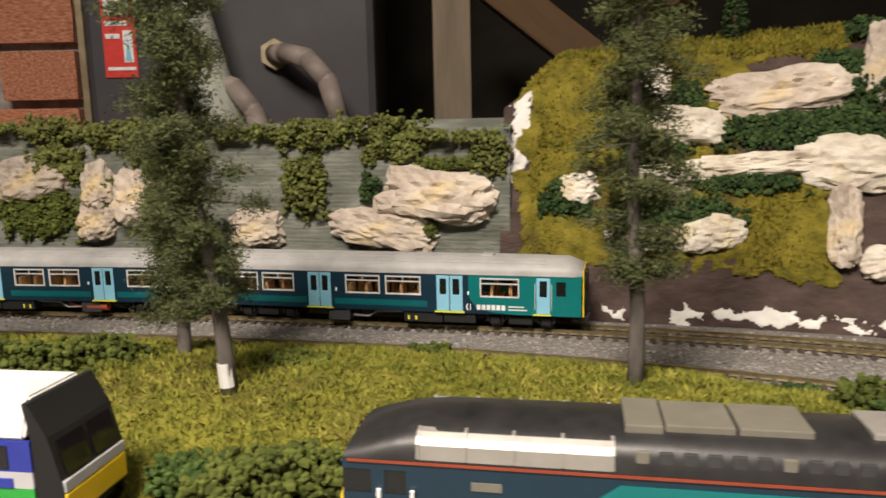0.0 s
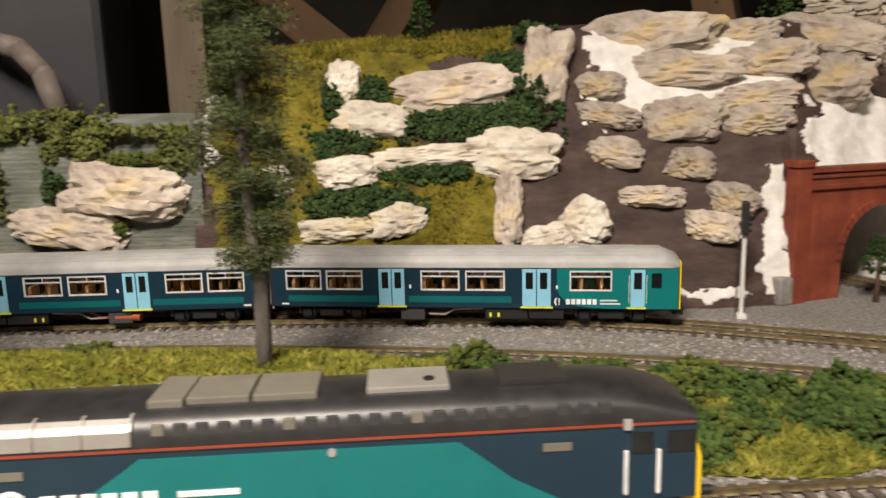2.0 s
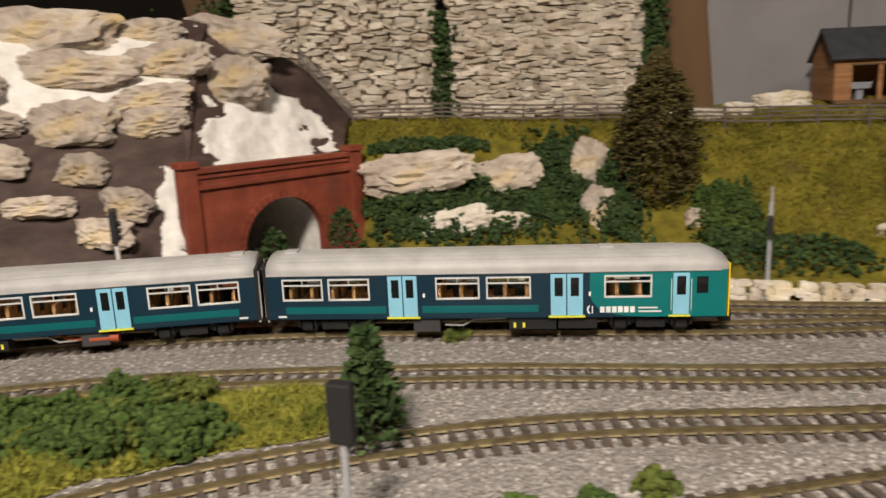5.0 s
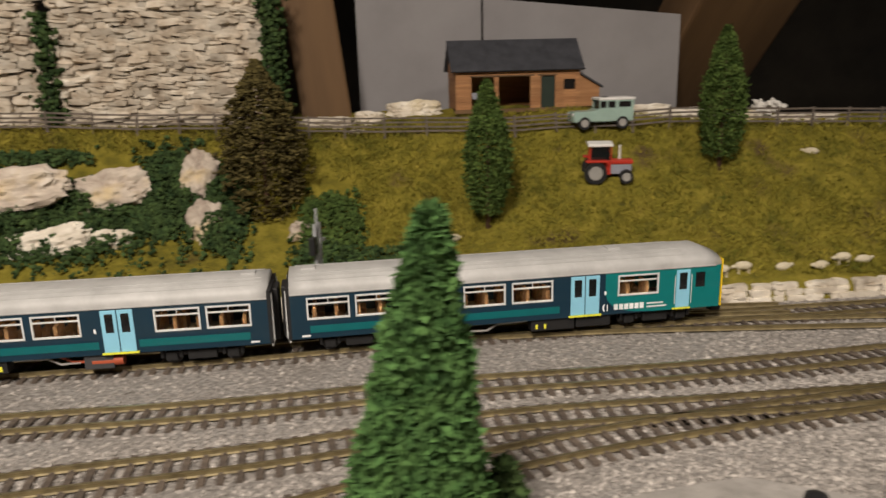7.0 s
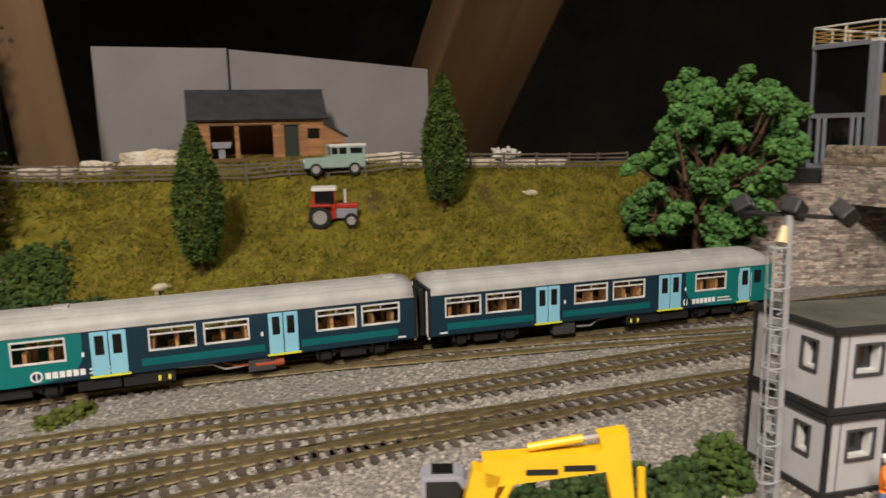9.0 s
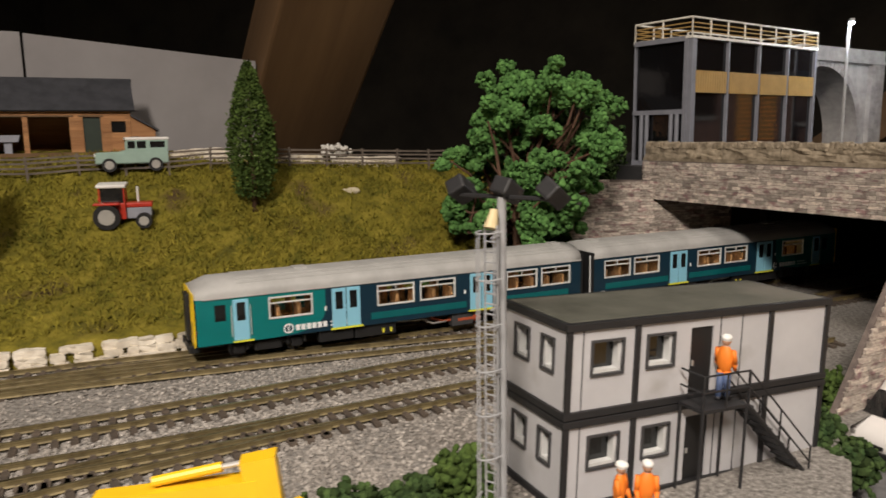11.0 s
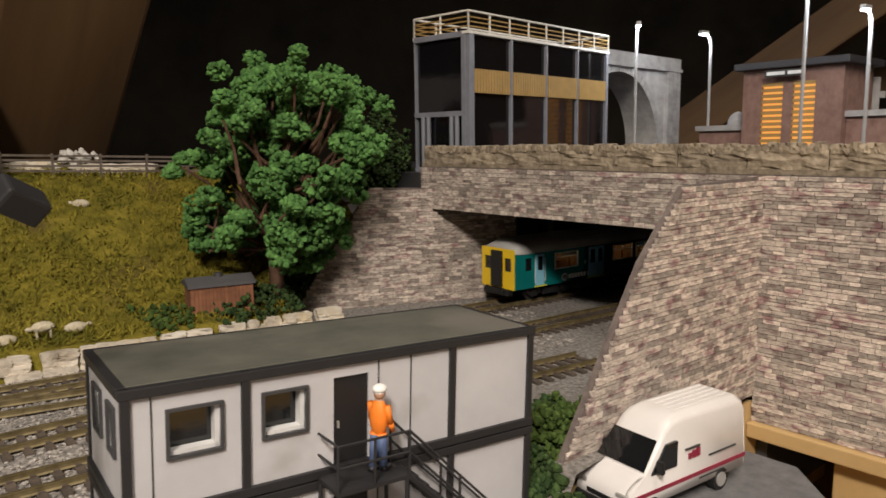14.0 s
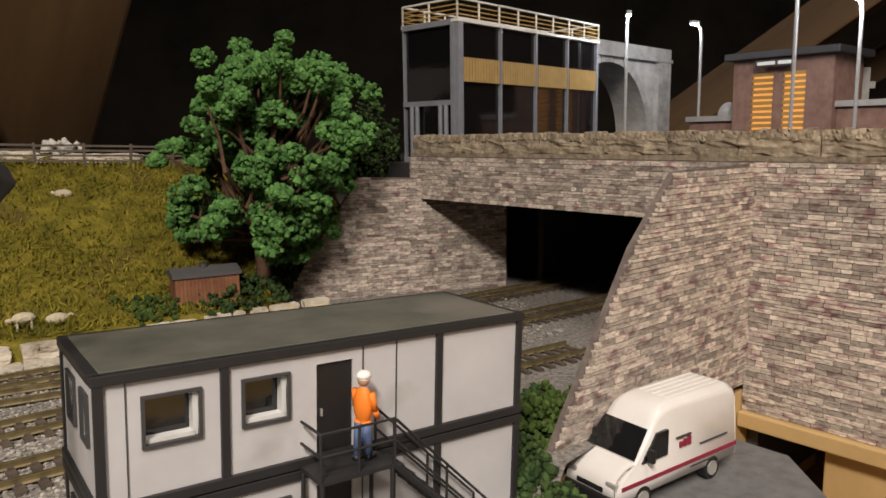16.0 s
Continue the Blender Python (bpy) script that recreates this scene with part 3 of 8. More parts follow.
def rail_coach(name, label, red_lamps, exhaust):
    c = thing(name, Matrix(), label, "train", "coaches of the train")
    holes = [(a, b, *WZ) for a, b in SIDE_WINDOWS] + [(u(1238), u(1257), 0.0245, 0.0340)]
    for side in (1, -1):
        for lo, hi, m, nm in ((-HALF, SPLIT, "navy", "side_panel"), (SPLIT, HALF - 0.0008, "teal", "cab_side_panel")):
            bm = B()
            holed(bm, lo, hi, LOW, EAVE, [h for h in holes if lo < h[0] < hi], side * (WID - 0.0012), side * WID)
            # tucked-in lower edge
            bmesh.ops.recalc_face_normals(bm, faces=bm.faces)
            part(nm, bm, m, c)
        bm = B()
        prism(bm, [(SPLIT - 0.0002, 0.0246), (SPLIT + 0.0012, 0.0205), (SPLIT + 0.0045, 0.0165), (SPLIT + 0.010, 0.0138), (SPLIT + 0.018, 0.0122), (SPLIT + 0.030, 0.0114), (SPLIT - 0.0002, 0.0114)], side * (WID - 0.0002), side * (WID + 0.00025))
        part("swept_stripe", bm, "navy", c)
        for a, b in ((u(520), u(703)), (u(768), u(972))):
            bm = B()
            box(bm, a, b, side * (WID - 0.0002), side * (WID + 0.0002), 0.0146, 0.0188)
            part("stripe", bm, "teal_dark", c)
        for i, (a, b) in enumerate(SIDE_WINDOWS):
            fr = B()
            t = 0.0007
            for x0, x1, z0, z1 in ((a - t, b + t, WZ[1] - 0.0002, WZ[1] + t), (a - t, b + t, WZ[0] - t, WZ[0] + 0.0002), (a - t, a + 0.0002, WZ[0], WZ[1]), (b - 0.0002, b + t, WZ[0], WZ[1]), (a, b, WZ[1] - 0.0034, WZ[1] - 0.0028)):
                box(fr, x0, x1, side * (WID - 0.0008), side * (WID + 0.0004), z0, z1)
            if i < 4:
                box(fr, (a + b) / 2 - 0.0002, (a + b) / 2 + 0.0002, side * (WID - 0.0006), side * (WID + 0.0002), WZ[1] - 0.003, WZ[1])
            w = part("window", fr, "frame_white", c)
            bm = B()
            box(bm, a, b, side * (WID - 0.0009), side * (WID - 0.0005), *WZ)
            part("pane", bm, "pane", w).visible_shadow = False
        for a, b in DOORS:
            mid = (a + b) / 2
            bm = B()
            for x0, x1 in ((a, mid - 0.0003), (mid + 0.0003, b)):
                box(bm, x0, x1, side * (WID - 0.0004), side * (WID + 0.0005), LOW + 0.0012, 0.0365, bevel=0.0002)
            d = part("double_door", bm, "door_blue", c, "pale blue double door")
            for x0, x1 in ((a, mid), (mid, b)):
                bm = B()
                w = (x1 - x0)
                box(bm, x0 + w * 0.24, x1 - w * 0.24, side * (WID + 0.0003), side * (WID + 0.00065), 0.0238, 0.0345, bevel=0.0002)
                part("door_pane", bm, "dark_pane", d)
            bm = B()
            box(bm, a - 0.0012, b + 0.0012, side * (WID - 0.0004), side * (WID + 0.0012), LOW + 0.0002, LOW + 0.0011)
            part("door_step", bm, "yellow_line", d)
            bm = B()
            box(bm, b + 0.0032, b + 0.0044, side * (WID - 0.0002), side * (WID + 0.0002), 0.0238, 0.0262)
            part("notice", bm, "white_mark", d)
        bm = B()
        box(bm, u(1199), u(1226), side * (WID - 0.0004), side * (WID + 0.0005), LOW + 0.0012, 0.0362, bevel=0.0002)
        cd = part("cab_door", bm, "door_blue", c, "pale blue cab door")
        bm = B()
        box(bm, u(1205), u(1220), side * (WID + 0.0003), side * (WID + 0.0007), 0.0240, 0.0345, bevel=0.0002)
        part("door_pane", bm, "dark_pane", cd)
        bm = B()
        box(bm, u(1192), u(1228), side * (WID - 0.0004), side * (WID + 0.0010), LOW + 0.0002, LOW + 0.0010)
        part("door_step", bm, "yellow_line", cd)
        for px in (1196, 1229):
            bm = B()
            rod(bm, (u(px), side * (WID + 0.0006), 0.0150), (u(px), side * (WID + 0.0006), 0.0330), 0.00025, seg=6)
            part("handrail", bm, "frame_white", cd)
        bm = B()
        box(bm, u(1238), u(1257), side * (WID - 0.0009), side * (WID - 0.0004), 0.0245, 0.0340)
        part("cab_window", bm, "dark_pane", c)
        # operator's mark: a ring and plain bars
        bm = B()
        x0, x1 = sorted((side * 0, 0.0)) if False else (u(1062), u(1138))
        s0 = u(1064) if side < 0 else u(1130)
        bmesh.ops.create_cone(bm, cap_ends=True, segments=24, radius1=0.0030, radius2=0.0030, depth=0.0004, matrix=pose(s0, side * WID, 0.0157, 90, 0, 0))
        mk = part("emblem", bm, "white_mark", c)
        bm = B()
        bmesh.ops.create_cone(bm, cap_ends=True, segments=24, radius1=0.0021, radius2=0.0021, depth=0.0005, matrix=pose(s0, side * WID, 0.0157, 90, 0, 0))
        part("emblem_inner", bm, "navy", mk)
        bm = B()
        box(bm, s0 - 0.0003, s0 + 0.0003, side * (WID - 0.0001), side * (WID + 0.0003), 0.0135, 0.0179, pose(0, 0, 0))
        part("emblem_bar", bm, "white_mark", mk)
        for k in range(6):
            bm = B()
            a = s0 + (-side) * (0.0042 + k * 0.0033)
            box(bm, a, a + (-side) * 0.0025, side * (WID - 0.0001), side * (WID + 0.0003), 0.0140, 0.0174)
            part("mark_bar", bm, "white_mark", c)
        for k in range(2):
            bm = B()
            a = s0 + (-side) * 0.0252
            box(bm, a, a + (-side) * (0.0105 + 0.002 * k), side * (WID - 0.0001), side * (WID + 0.0003), 0.0162 - k * 0.0021, 0.0170 - k * 0.0021)
            part("mark_line", bm, "white_mark", c)
        bm = B()
        box(bm, u(505), u(520), side * (WID - 0.0001), side * (WID + 0.0002), LOW + 0.0012, LOW + 0.0022)
        part("number_bar", bm, "white_mark", c)
        # under-floor boxes
        for a, b, z, m, nm in ((750, 798, 0.0025, "dark_grey", "engine_box"), (920, 1003, 0.0036, "black", "battery_box"), (1006, 1073, 0.0040, "black", "equipment_box")):
            bm = B()
            box(bm, u(a), u(b), side * 0.0085, side * 0.0168, z, LOW, bevel=0.0005)
            part(nm, bm, m, c)
        for px in (928, 944):
            bm = B()
            box(bm, u(px), u(px) + 0.0014, side * 0.0166, side * 0.0171, 0.0050, 0.0078)
            part("filler_cap", bm, "yellow_line", c)
        bm = B()
        tube(bm, [(u(806), side * 0.014, 0.0060), (u(838), side * 0.014, 0.0056), (u(858), side * 0.014, 0.0092), (u(915), side * 0.014, 0.0098)], 0.0006, 6)
        part("pipe", bm, "silver", c)
        if exhaust:
            bm = B()
            rod(bm, (u(785), side * 0.0140, 0.0065), (u(735), side * 0.0140, 0.0065), 0.0030, seg=14)
            tube(bm, [(u(785), side * 0.0140, 0.0065), (u(815), side * 0.0135, 0.0062), (u(840), side * 0.0125, 0.0095)], 0.0009, 6)
            part("exhaust_box", bm, "pipe_red", c, "orange-red exhaust silencer")
    # roof with shallow ribs
    bm = B()
    prof = []
    for k in range(25):
        a = math.pi * k / 24
        y, z = -math.cos(a) * (WID + 0.0003), EAVE + (TOP - EAVE) * math.sin(a) ** 0.75
        prof.append((y, z))
    rings = []
    n = 26
    for i in range(n + 1):
        x = -HALF + 2 * HALF * i / n
        f = 1.0
        if x > HALF - 0.012:
            f = 1 - 0.42 * ((x - HALF + 0.012) / 0.012) ** 2.2
        rings.append([bm.verts.new((x, y * (1 - (1 - f) * 0.12), EAVE + (z - EAVE) * f)) for y, z in prof])
    for a, b in zip(rings, rings[1:]):
        for j in range(24):
            bm.faces.new((a[j], b[j], b[j + 1], a[j + 1]))
    for r in (rings[0], rings[-1]):
        bm.faces.new(r)
    bmesh.ops.recalc_face_normals(bm, faces=bm.faces)
    roof = part("roof", bm, "roof_grey", c, "pale grey ribbed roof", smooth=True)
    for y in (-0.0150, -0.0120, -0.0085, 0.0085, 0.0120, 0.0150):
        z = EAVE + (TOP - EAVE) * (1 - (y / WID) ** 2) ** 0.375
        bm = B()
        box(bm, -HALF + 0.003, HALF - 0.024, y - 0.0003, y + 0.0003, z - 0.0006, z + 0.0003)
        part("roof_rib", bm, "roof_grey", roof)
    for y in (-1, 1):
        bm = B()
        box(bm, -HALF, HALF - 0.004, y * WID, y * (WID + 0.0006), EAVE - 0.0004, EAVE + 0.0003)
        part("gutter", bm, "roof_grey", roof)
    for x in (-0.123, 0.062):
        bm = B()
        box(bm, x, x + 0.008, -0.004, 0.004, TOP - 0.001, TOP + 0.0009, bevel=0.0003)
        part("roof_vent", bm, "roof_grey", roof)
    # inside
    bm = B()
    box(bm, -HALF + 0.002, HALF - 0.012, -0.017, 0.017, LOW, LOW + 0.003)
    part("floor", bm, "inner", c)
    bm = B()
    box(bm, -HALF + 0.001, -HALF + 0.002, -0.0172, 0.0172, LOW, EAVE)
    box(bm, HALF - 0.0225, HALF - 0.0215, -0.0172, 0.0172, LOW, EAVE)
    part("bulkhead", bm, "inner", c)
    bm = B()
    box(bm, -0.095, 0.085, -0.0025, 0.0025, EAVE + 0.002, EAVE + 0.003)
    part("ceiling_light", bm, "coach_light", c)
    rng = random.Random(4)
    for k in range(17):
        x = -0.118 + k * 0.0125
        if any(a - 0.004 < x < b + 0.004 for a, b in DOORS):
            continue
        for y in (-0.0105, 0.0105):
            bm = B()
            box(bm, x, x + 0.0022, y - 0.0055, y + 0.0055, LOW + 0.003, 0.0285 + rng.uniform(0, 0.0012), bevel=0.0006)
            box(bm, x, x + 0.0065, y - 0.0055, y + 0.0055, LOW + 0.003, 0.0190, bevel=0.0004)
            part("seat", bm, "seat", c)
    # cab end
    bm = B()
    holed(bm, -WID, WID, LOW, EAVE + 0.0035, [(-0.0150, -0.0075, 0.0245, 0.0345), (0.0075, 0.0150, 0.0245, 0.0345)], -0.0007, 0.0, Matrix.Translation((HALF, 0, 0)) @ pose(0, 0, 0, 0, 0, 90))
    end = part("cab_front", bm, "yellow", c, "warning yellow cab front with a black gangway")
    for sy in (-1, 1):
        bm = B()
        box(bm, HALF - 0.0014, HALF - 0.0004, sy * 0.0075, sy * 0.0150, 0.0245, 0.0345)
        part("windscreen", bm, "dark_pane", end)
        bm = B()
        rod(bm, (HALF - 0.0005, sy * 0.0118, 0.0172), (HALF + 0.0006, sy * 0.0118, 0.0172), 0.0014, seg=12)
        part("tail_lamp" if red_lamps else "head_lamp", bm, "tail_red" if red_lamps else "silver", end)
        bm = B()
        rod(bm, (HALF, sy * 0.0085, 0.0105), (HALF + 0.0035, sy * 0.0085, 0.0105), 0.0008)
        rod(bm, (HALF + 0.0035, sy * 0.0085, 0.0105), (HALF + 0.0042, sy * 0.0085, 0.0105), 0.0022, seg=12)
        part("buffer", bm, "black", end)
    bm = B()
    box(bm, HALF - 0.0005, HALF + 0.0030, -0.0058, 0.0058, LOW + 0.001, 0.0395, bevel=0.0006)
    part("gangway", bm, "black", end)
    bm = B()
    box(bm, HALF - 0.003, HALF + 0.0035, -0.0135, 0.0135, 0.0065, LOW, bevel=0.0008)
    part("buffer_beam", bm, "black", end)
    # gangway end
    bm = B()
    holed(bm, -WID, WID, LOW, EAVE + 0.004, [], 0, 0.002, Matrix.Translation((-HALF, 0, 0)) @ pose(0, 0, 0, 0, 0, 90))
    ge = part("inner_end", bm, "black", c)
    bm = B()
    box(bm, -HALF - 0.0050, -HALF, -0.0075, 0.0075, LOW - 0.002, 0.0400, bevel=0.0008)
    part("bellows", bm, "black", ge)
    bm = B()
    for sy in (-1, 1):
        tube(bm, [(-HALF - 0.0020, sy * 0.0165, 0.0400), (-HALF - 0.0022, sy * 0.0168, 0.0130), (-HALF - 0.0010, sy * 0.0168, 0.0095)], 0.0007, 6)
    part("end_pipe", bm, "frame_white", ge)
    bm = B()
    box(bm, -HALF + 0.002, HALF - 0.002, -0.0125, 0.0125, LOW - 0.0025, LOW)
    part("underframe", bm, "black", c)
    for px in (605, 1165):
        wheelset_bogie(c, u(px))
    return c


coach_front = rail_coach("rail_coach", "dark blue and teal passenger coach, pale blue doors, grey roof", False, False)
coach_rear = rail_coach("rail_coach", "dark blue and teal trailing coach with red tail lamps", True, True)
RAIL_TOP = 0.0042


NOSE_T = [0, 1, 1.5, 2.5, 3.5, 5.0, 7.5, 8.0, 9.2, 11.5, 14.5, 16.0]
NOSE_S = [0.797, 0.930, 0.997, 1.130, 1.267, 1.469, 1.839, 1.906, 2.070, 2.378, 2.791, 2.997]


def coach_rows(front_gap, backward):
    """Poses of a coach on the main line from the start to the end, by its two bogies."""
    rows = []
    for k in range(33):
        t = k * 0.5
        nose = float(np.interp(t, NOSE_T, NOSE_S)) - front_gap
        mid = nose - HALF
        a, b = (u(1165), u(605)) if not backward else (-u(605), -u(1165))
        p, q = MAIN.at(mid + a), MAIN.at(mid + b)
        f = -b / (a - b)
        c = q + (p - q) * f
        ang = math.degrees(math.atan2(p[1] - q[1], p[0] - q[0]))
        rows.append((t, pose(c[0], c[1], RAIL_TOP, 0, 0, ang + (180 if backward else 0))))
    return rows


# ---- ground cover ----
def on_slope(table, s, z):
    """How far up the profile the height z lies."""
    lo, hi = 0.0, 1.0
    for _ in range(18):
        m = (lo + hi) / 2
        lo, hi = (m, hi) if slope(table, s, m).z < z else (lo, m)
    return (lo + hi) / 2


def table_of(s):
    return HILL if s < 1.126 else HILL_TOP if s < 1.219 else VERGE if s < 1.56 else FIELD


def ground_z(x, y):
    s, d = MAIN.find(x, y)
    tb = table_of(s)
    lo, hi = 0.0, 1.0
    for _ in range(18):
        m = (lo + hi) / 2
        p = slope(tb, s, m)
        lo, hi = (m, hi) if MAIN.find(p.x, p.y)[1] < d else (lo, m)
    return slope(tb, s, (lo + hi) / 2).z


slope_sheet("ground_hill_grass", HILL, 0.738, 0.965, 0.76, 1.0, "field", "olive model grass on top of the rock face", "grass", rough=0.004, lift=0.0022, edge=0.012, step=0.004)
slope_sheet("ground_hill_grass_side", HILL, 0.742, 0.90, 0.16, 0.84, "field", "olive model grass on the side of the rock face", "grass", rough=0.004, lift=0.0018, edge=0.014, step=0.004)
slope_sheet("ground_hill_grass_low", HILL, 0.885, 0.955, 0.14, 0.44, "field", "patch of olive model grass low on the rock face", "grass", rough=0.004, lift=0.0024, edge=0.012, step=0.004)
slope_sheet("ground_plaster_top", HILL, 1.0, 1.13, 0.52, 1.0, "plaster", "bare white plaster between the upper rocks", "plaster", rough=0.004, lift=0.0012, edge=0.016, step=0.003)
slope_sheet("ground_plaster_foot", HILL, 0.80, 1.13, 0.0, 0.085, "plaster", "ragged white plaster edge along the hill foot", "plaster", rough=0.004, lift=0.0002, edge=0.014, step=0.003)
slope_sheet("ground_plaster_side", HILL, 1.108, 1.131, 0.0, 0.44, "plaster", "white plaster strip beside the tunnel mouth", "plaster", rough=0.004, lift=0.0014, edge=0.007, step=0.003)
slope_sheet("ground_plaster_mouth", HILL_TOP, 1.128, 1.219, 0.0, 0.62, "plaster", "white plaster above the tunnel mouth", "plaster", rough=0.003, lift=0.0016, edge=0.018, step=0.003)
slope_sheet("ground_plaster_left", HILL, 0.735, 0.765, 0.45, 0.85, "plaster", "white plaster edge of the hill", "plaster", rough=0.004, lift=0.001, edge=0.012, step=0.003)


def lawn():
    """The grass between the second and third tracks: a low swell that flattens towards the points."""
    vs, fs = [], []
    ns, na = 150, 34
    for i in range(ns + 1):
        s = 0.10 + (1.225 - 0.10) * i / ns
        a = SECOND.at(s, -0.016)
        ts, _ = THIRD.find(*a)
        b = THIRD.at(ts, 0.020)
        for j in range(na + 1):
            k = j / na
            p = a + (b - a) * k
            fall = 1 if p[0] < 0.2 else max(0.12, 1 - (p[0] - 0.2) / 0.13)
            z = 0.0215 * max(0, math.sin(math.pi * min(k * 1.04, 1))) ** 0.65 * fall + 0.0008
            q = Vector((p[0], p[1], 0))
            z += (0.0026 * noise.noise(q * 30) + 0.0014 * noise.noise(q * 95)) * min(1, 6 * k, 6 * (1 - k))
            w = 0.006 * noise.noise(q * 40)
            n = (b - a) / np.linalg.norm(b - a)
            vs.append((p[0] + n[0] * w, p[1] + n[1] * w, z))
    w = na + 1
    for i in range(ns):
        for j in range(na):
            fs.append((i * w + j, i * w + j + 1, (i + 1) * w + j + 1, (i + 1) * w + j))
    ob = new("ground_lawn", mesh_of("ground_lawn", vs, fs, "lawn", True))
    tagged(ob, "olive-green model grass swelling between the tracks", "grass", kind="structure")
    return vs, ns, na


LAWN, LNS, LNA = lawn()


def lawn_z(x, y):
    v = np.array(LAWN)
    i = int(np.argmin((v[:, 0] - x) ** 2 + (v[:, 1] - y) ** 2))
    return float(v[i, 2])


def blades(name, pts, size, material, label):
    rng = np.random.default_rng(len(pts))
    ob = new(name, leaf_mesh(name, pts, size, material, rng, up=1.3, aspect=0.22))
    return tagged(ob, label, "grass", kind="stuff")


def sheet_points(vs, ns, na, count, rng):
    v = np.array(vs).reshape(ns + 1, na + 1, 3)
    a, b = rng.uniform(0, ns - 0.001, count), rng.uniform(0, na - 0.001, count)
    i, j = a.astype(int), b.astype(int)
    f, g = (a - i)[:, None], (b - j)[:, None]
    return v[i, j] * (1 - f) * (1 - g) + v[i + 1, j] * f * (1 - g) + v[i, j + 1] * (1 - f) * g + v[i + 1, j + 1] * f * g


_r = np.random.default_rng(3)
_p = sheet_points(LAWN, LNS, LNA, 70000, _r)
blades("grass_fibres", _p[(_p[:, 0] > -0.35)], 0.0042, "blade", "standing grass fibres on the lawn")


def slope_points(table, s0, s1, v0, v1, count, rng, lift=0.0):
    out = []
    for _ in range(count):
        p = slope(table, rng.uniform(s0, s1), rng.uniform(v0, v1))
        out.append((p.x, p.y, p.z + lift))
    return out


blades("grass_fibres", slope_points(FIELD, 1.56, 2.12, 0.22, 0.92, 26000, _r), 0.0052, "field_blade", "standing grass fibres on the pasture")
blades("grass_fibres", slope_points(VERGE, 1.22, 1.56, 0.60, 1.0, 6000, _r), 0.005, "field_blade", "standing grass fibres on the bank")
blades("grass_fibres", slope_points(HILL, 0.75, 0.955, 0.78, 1.0, 6000, _r, 0.002), 0.005, "field_blade", "standing grass fibres on the hilltop")
blades("grass_fibres", slope_points(HILL, 0.755, 0.88, 0.2, 0.8, 6000, _r, 0.001), 0.005, "field_blade", "standing grass fibres on the hillside")
blades("grass_fibres", slope_points(HILL, 0.895, 0.945, 0.18, 0.4, 2500, _r, 0.002), 0.005, "field_blade", "standing grass fibres on the rock face")


def ballast_chips():
    """Loose stone chips over the ballast, each a small uneven lump."""
    rng = np.random.default_rng(12)
    pts = []
    for way, s0, s1, d0, d1, n in ((MAIN, 0.3, 2.2, -0.055, 0.03, 14000), (SECOND, 0.5, 2.1, -0.04, 0.02, 12000), (THIRD, 0.7, 1.8, -0.10, 0.03, 16000), (FOURTH, 0.0, 0.6, -0.07, 0.03, 9000)):
        for _ in range(n):
            x, y = way.at(rng.uniform(s0, s1), rng.uniform(d0, d1))
            pts.append((x, y, rng.uniform(-0.0002, 0.0006)))
    for _ in range(9000):
        pts.append((rng.uniform(0.70, 1.0), rng.uniform(-0.36, -0.1), rng.uniform(-0.0002, 0.0005)))
    ob = new("ballast_chips", clump_mesh("ballast_chips", pts, rng.uniform(0.0006, 0.0013, len(pts)), "stone_chip", rng, flat=0.6, ragged=0.4))
    tagged(ob, "loose grey stone chips between the rails", "ballast", kind="stuff")


ballast_chips()


# ---- rocks ----
def rock(x, y, z, w, h, lean, material, deep=0.0):
    """A slab of bark-like rock set into a slope: w along the line, h up the face, with bedding ridges."""
    s, _ = MAIN.find(x, y)
    tan = MAIN.angle(s)
    bm = B()
    bmesh.ops.create_icosphere(bm, subdivisions=4, radius=1.0)
    seed = Vector((x * 91, y * 57, z * 73))
    dp = deep or 0.24 * min(w, h) + 0.0045
    for v in bm.verts:
        c = v.co.copy()
        f = 1 / max(abs(c.x) ** 3.2 + abs(c.z) ** 3.2 + abs(c.y) ** 2.4, 1e-6) ** (1 / 2.9)
        p = c * f
        n1 = noise.noise(Vector((p.x * 1.3, p.y, p.z * 1.3)) + seed)
        n2 = noise.noise(Vector((p.x * 3.2, p.y * 3, p.z * 4.5)) + seed)
        bed = noise.noise(Vector((p.x * 1.6, p.y * 1.5, p.z * (6 if w > h else 3))) + seed * 2)
        fine = noise.noise(Vector((p.x * 9, p.y * 7, p.z * 14)) + seed)
        crack = -abs(noise.noise(Vector((p.x * 3.6, p.y * 2, p.z * 3.6)) + seed * 3)) ** 0.5
        ed = 1 + 0.26 * n1 + 0.20 * n2 + 0.08 * fine
        v.co = (p.x * ed * w * 0.5, p.y * dp * (1 + 0.3 * n1 + 0.10 * bed + 0.09 * fine + 0.34 * crack + 0.10 * n2), p.z * ed * h * 0.5)
    ob = part("rock", bm, material, smooth=False)
    ob.matrix_basis = pose(x, y, z, 0, 0, tan) @ pose(0, 0, 0, -18, 0, 0) @ pose(0, 0, 0, 0, -lean, 0)
    what = {"rock": "tan and cream bark-textured rock", "rock_grey": "grey-brown layered bark-textured rock", "rock_white": "pale cream crumbled rock"}[material]
    shape = "upright" if h > 1.2 * w else "long flat" if w > 2.2 * h else "rounded"
    return tagged(ob, f"{shape} {what} set into the {'retaining wall' if s < 0.74 else 'hillside'}", "rock", "rocks in the slope")


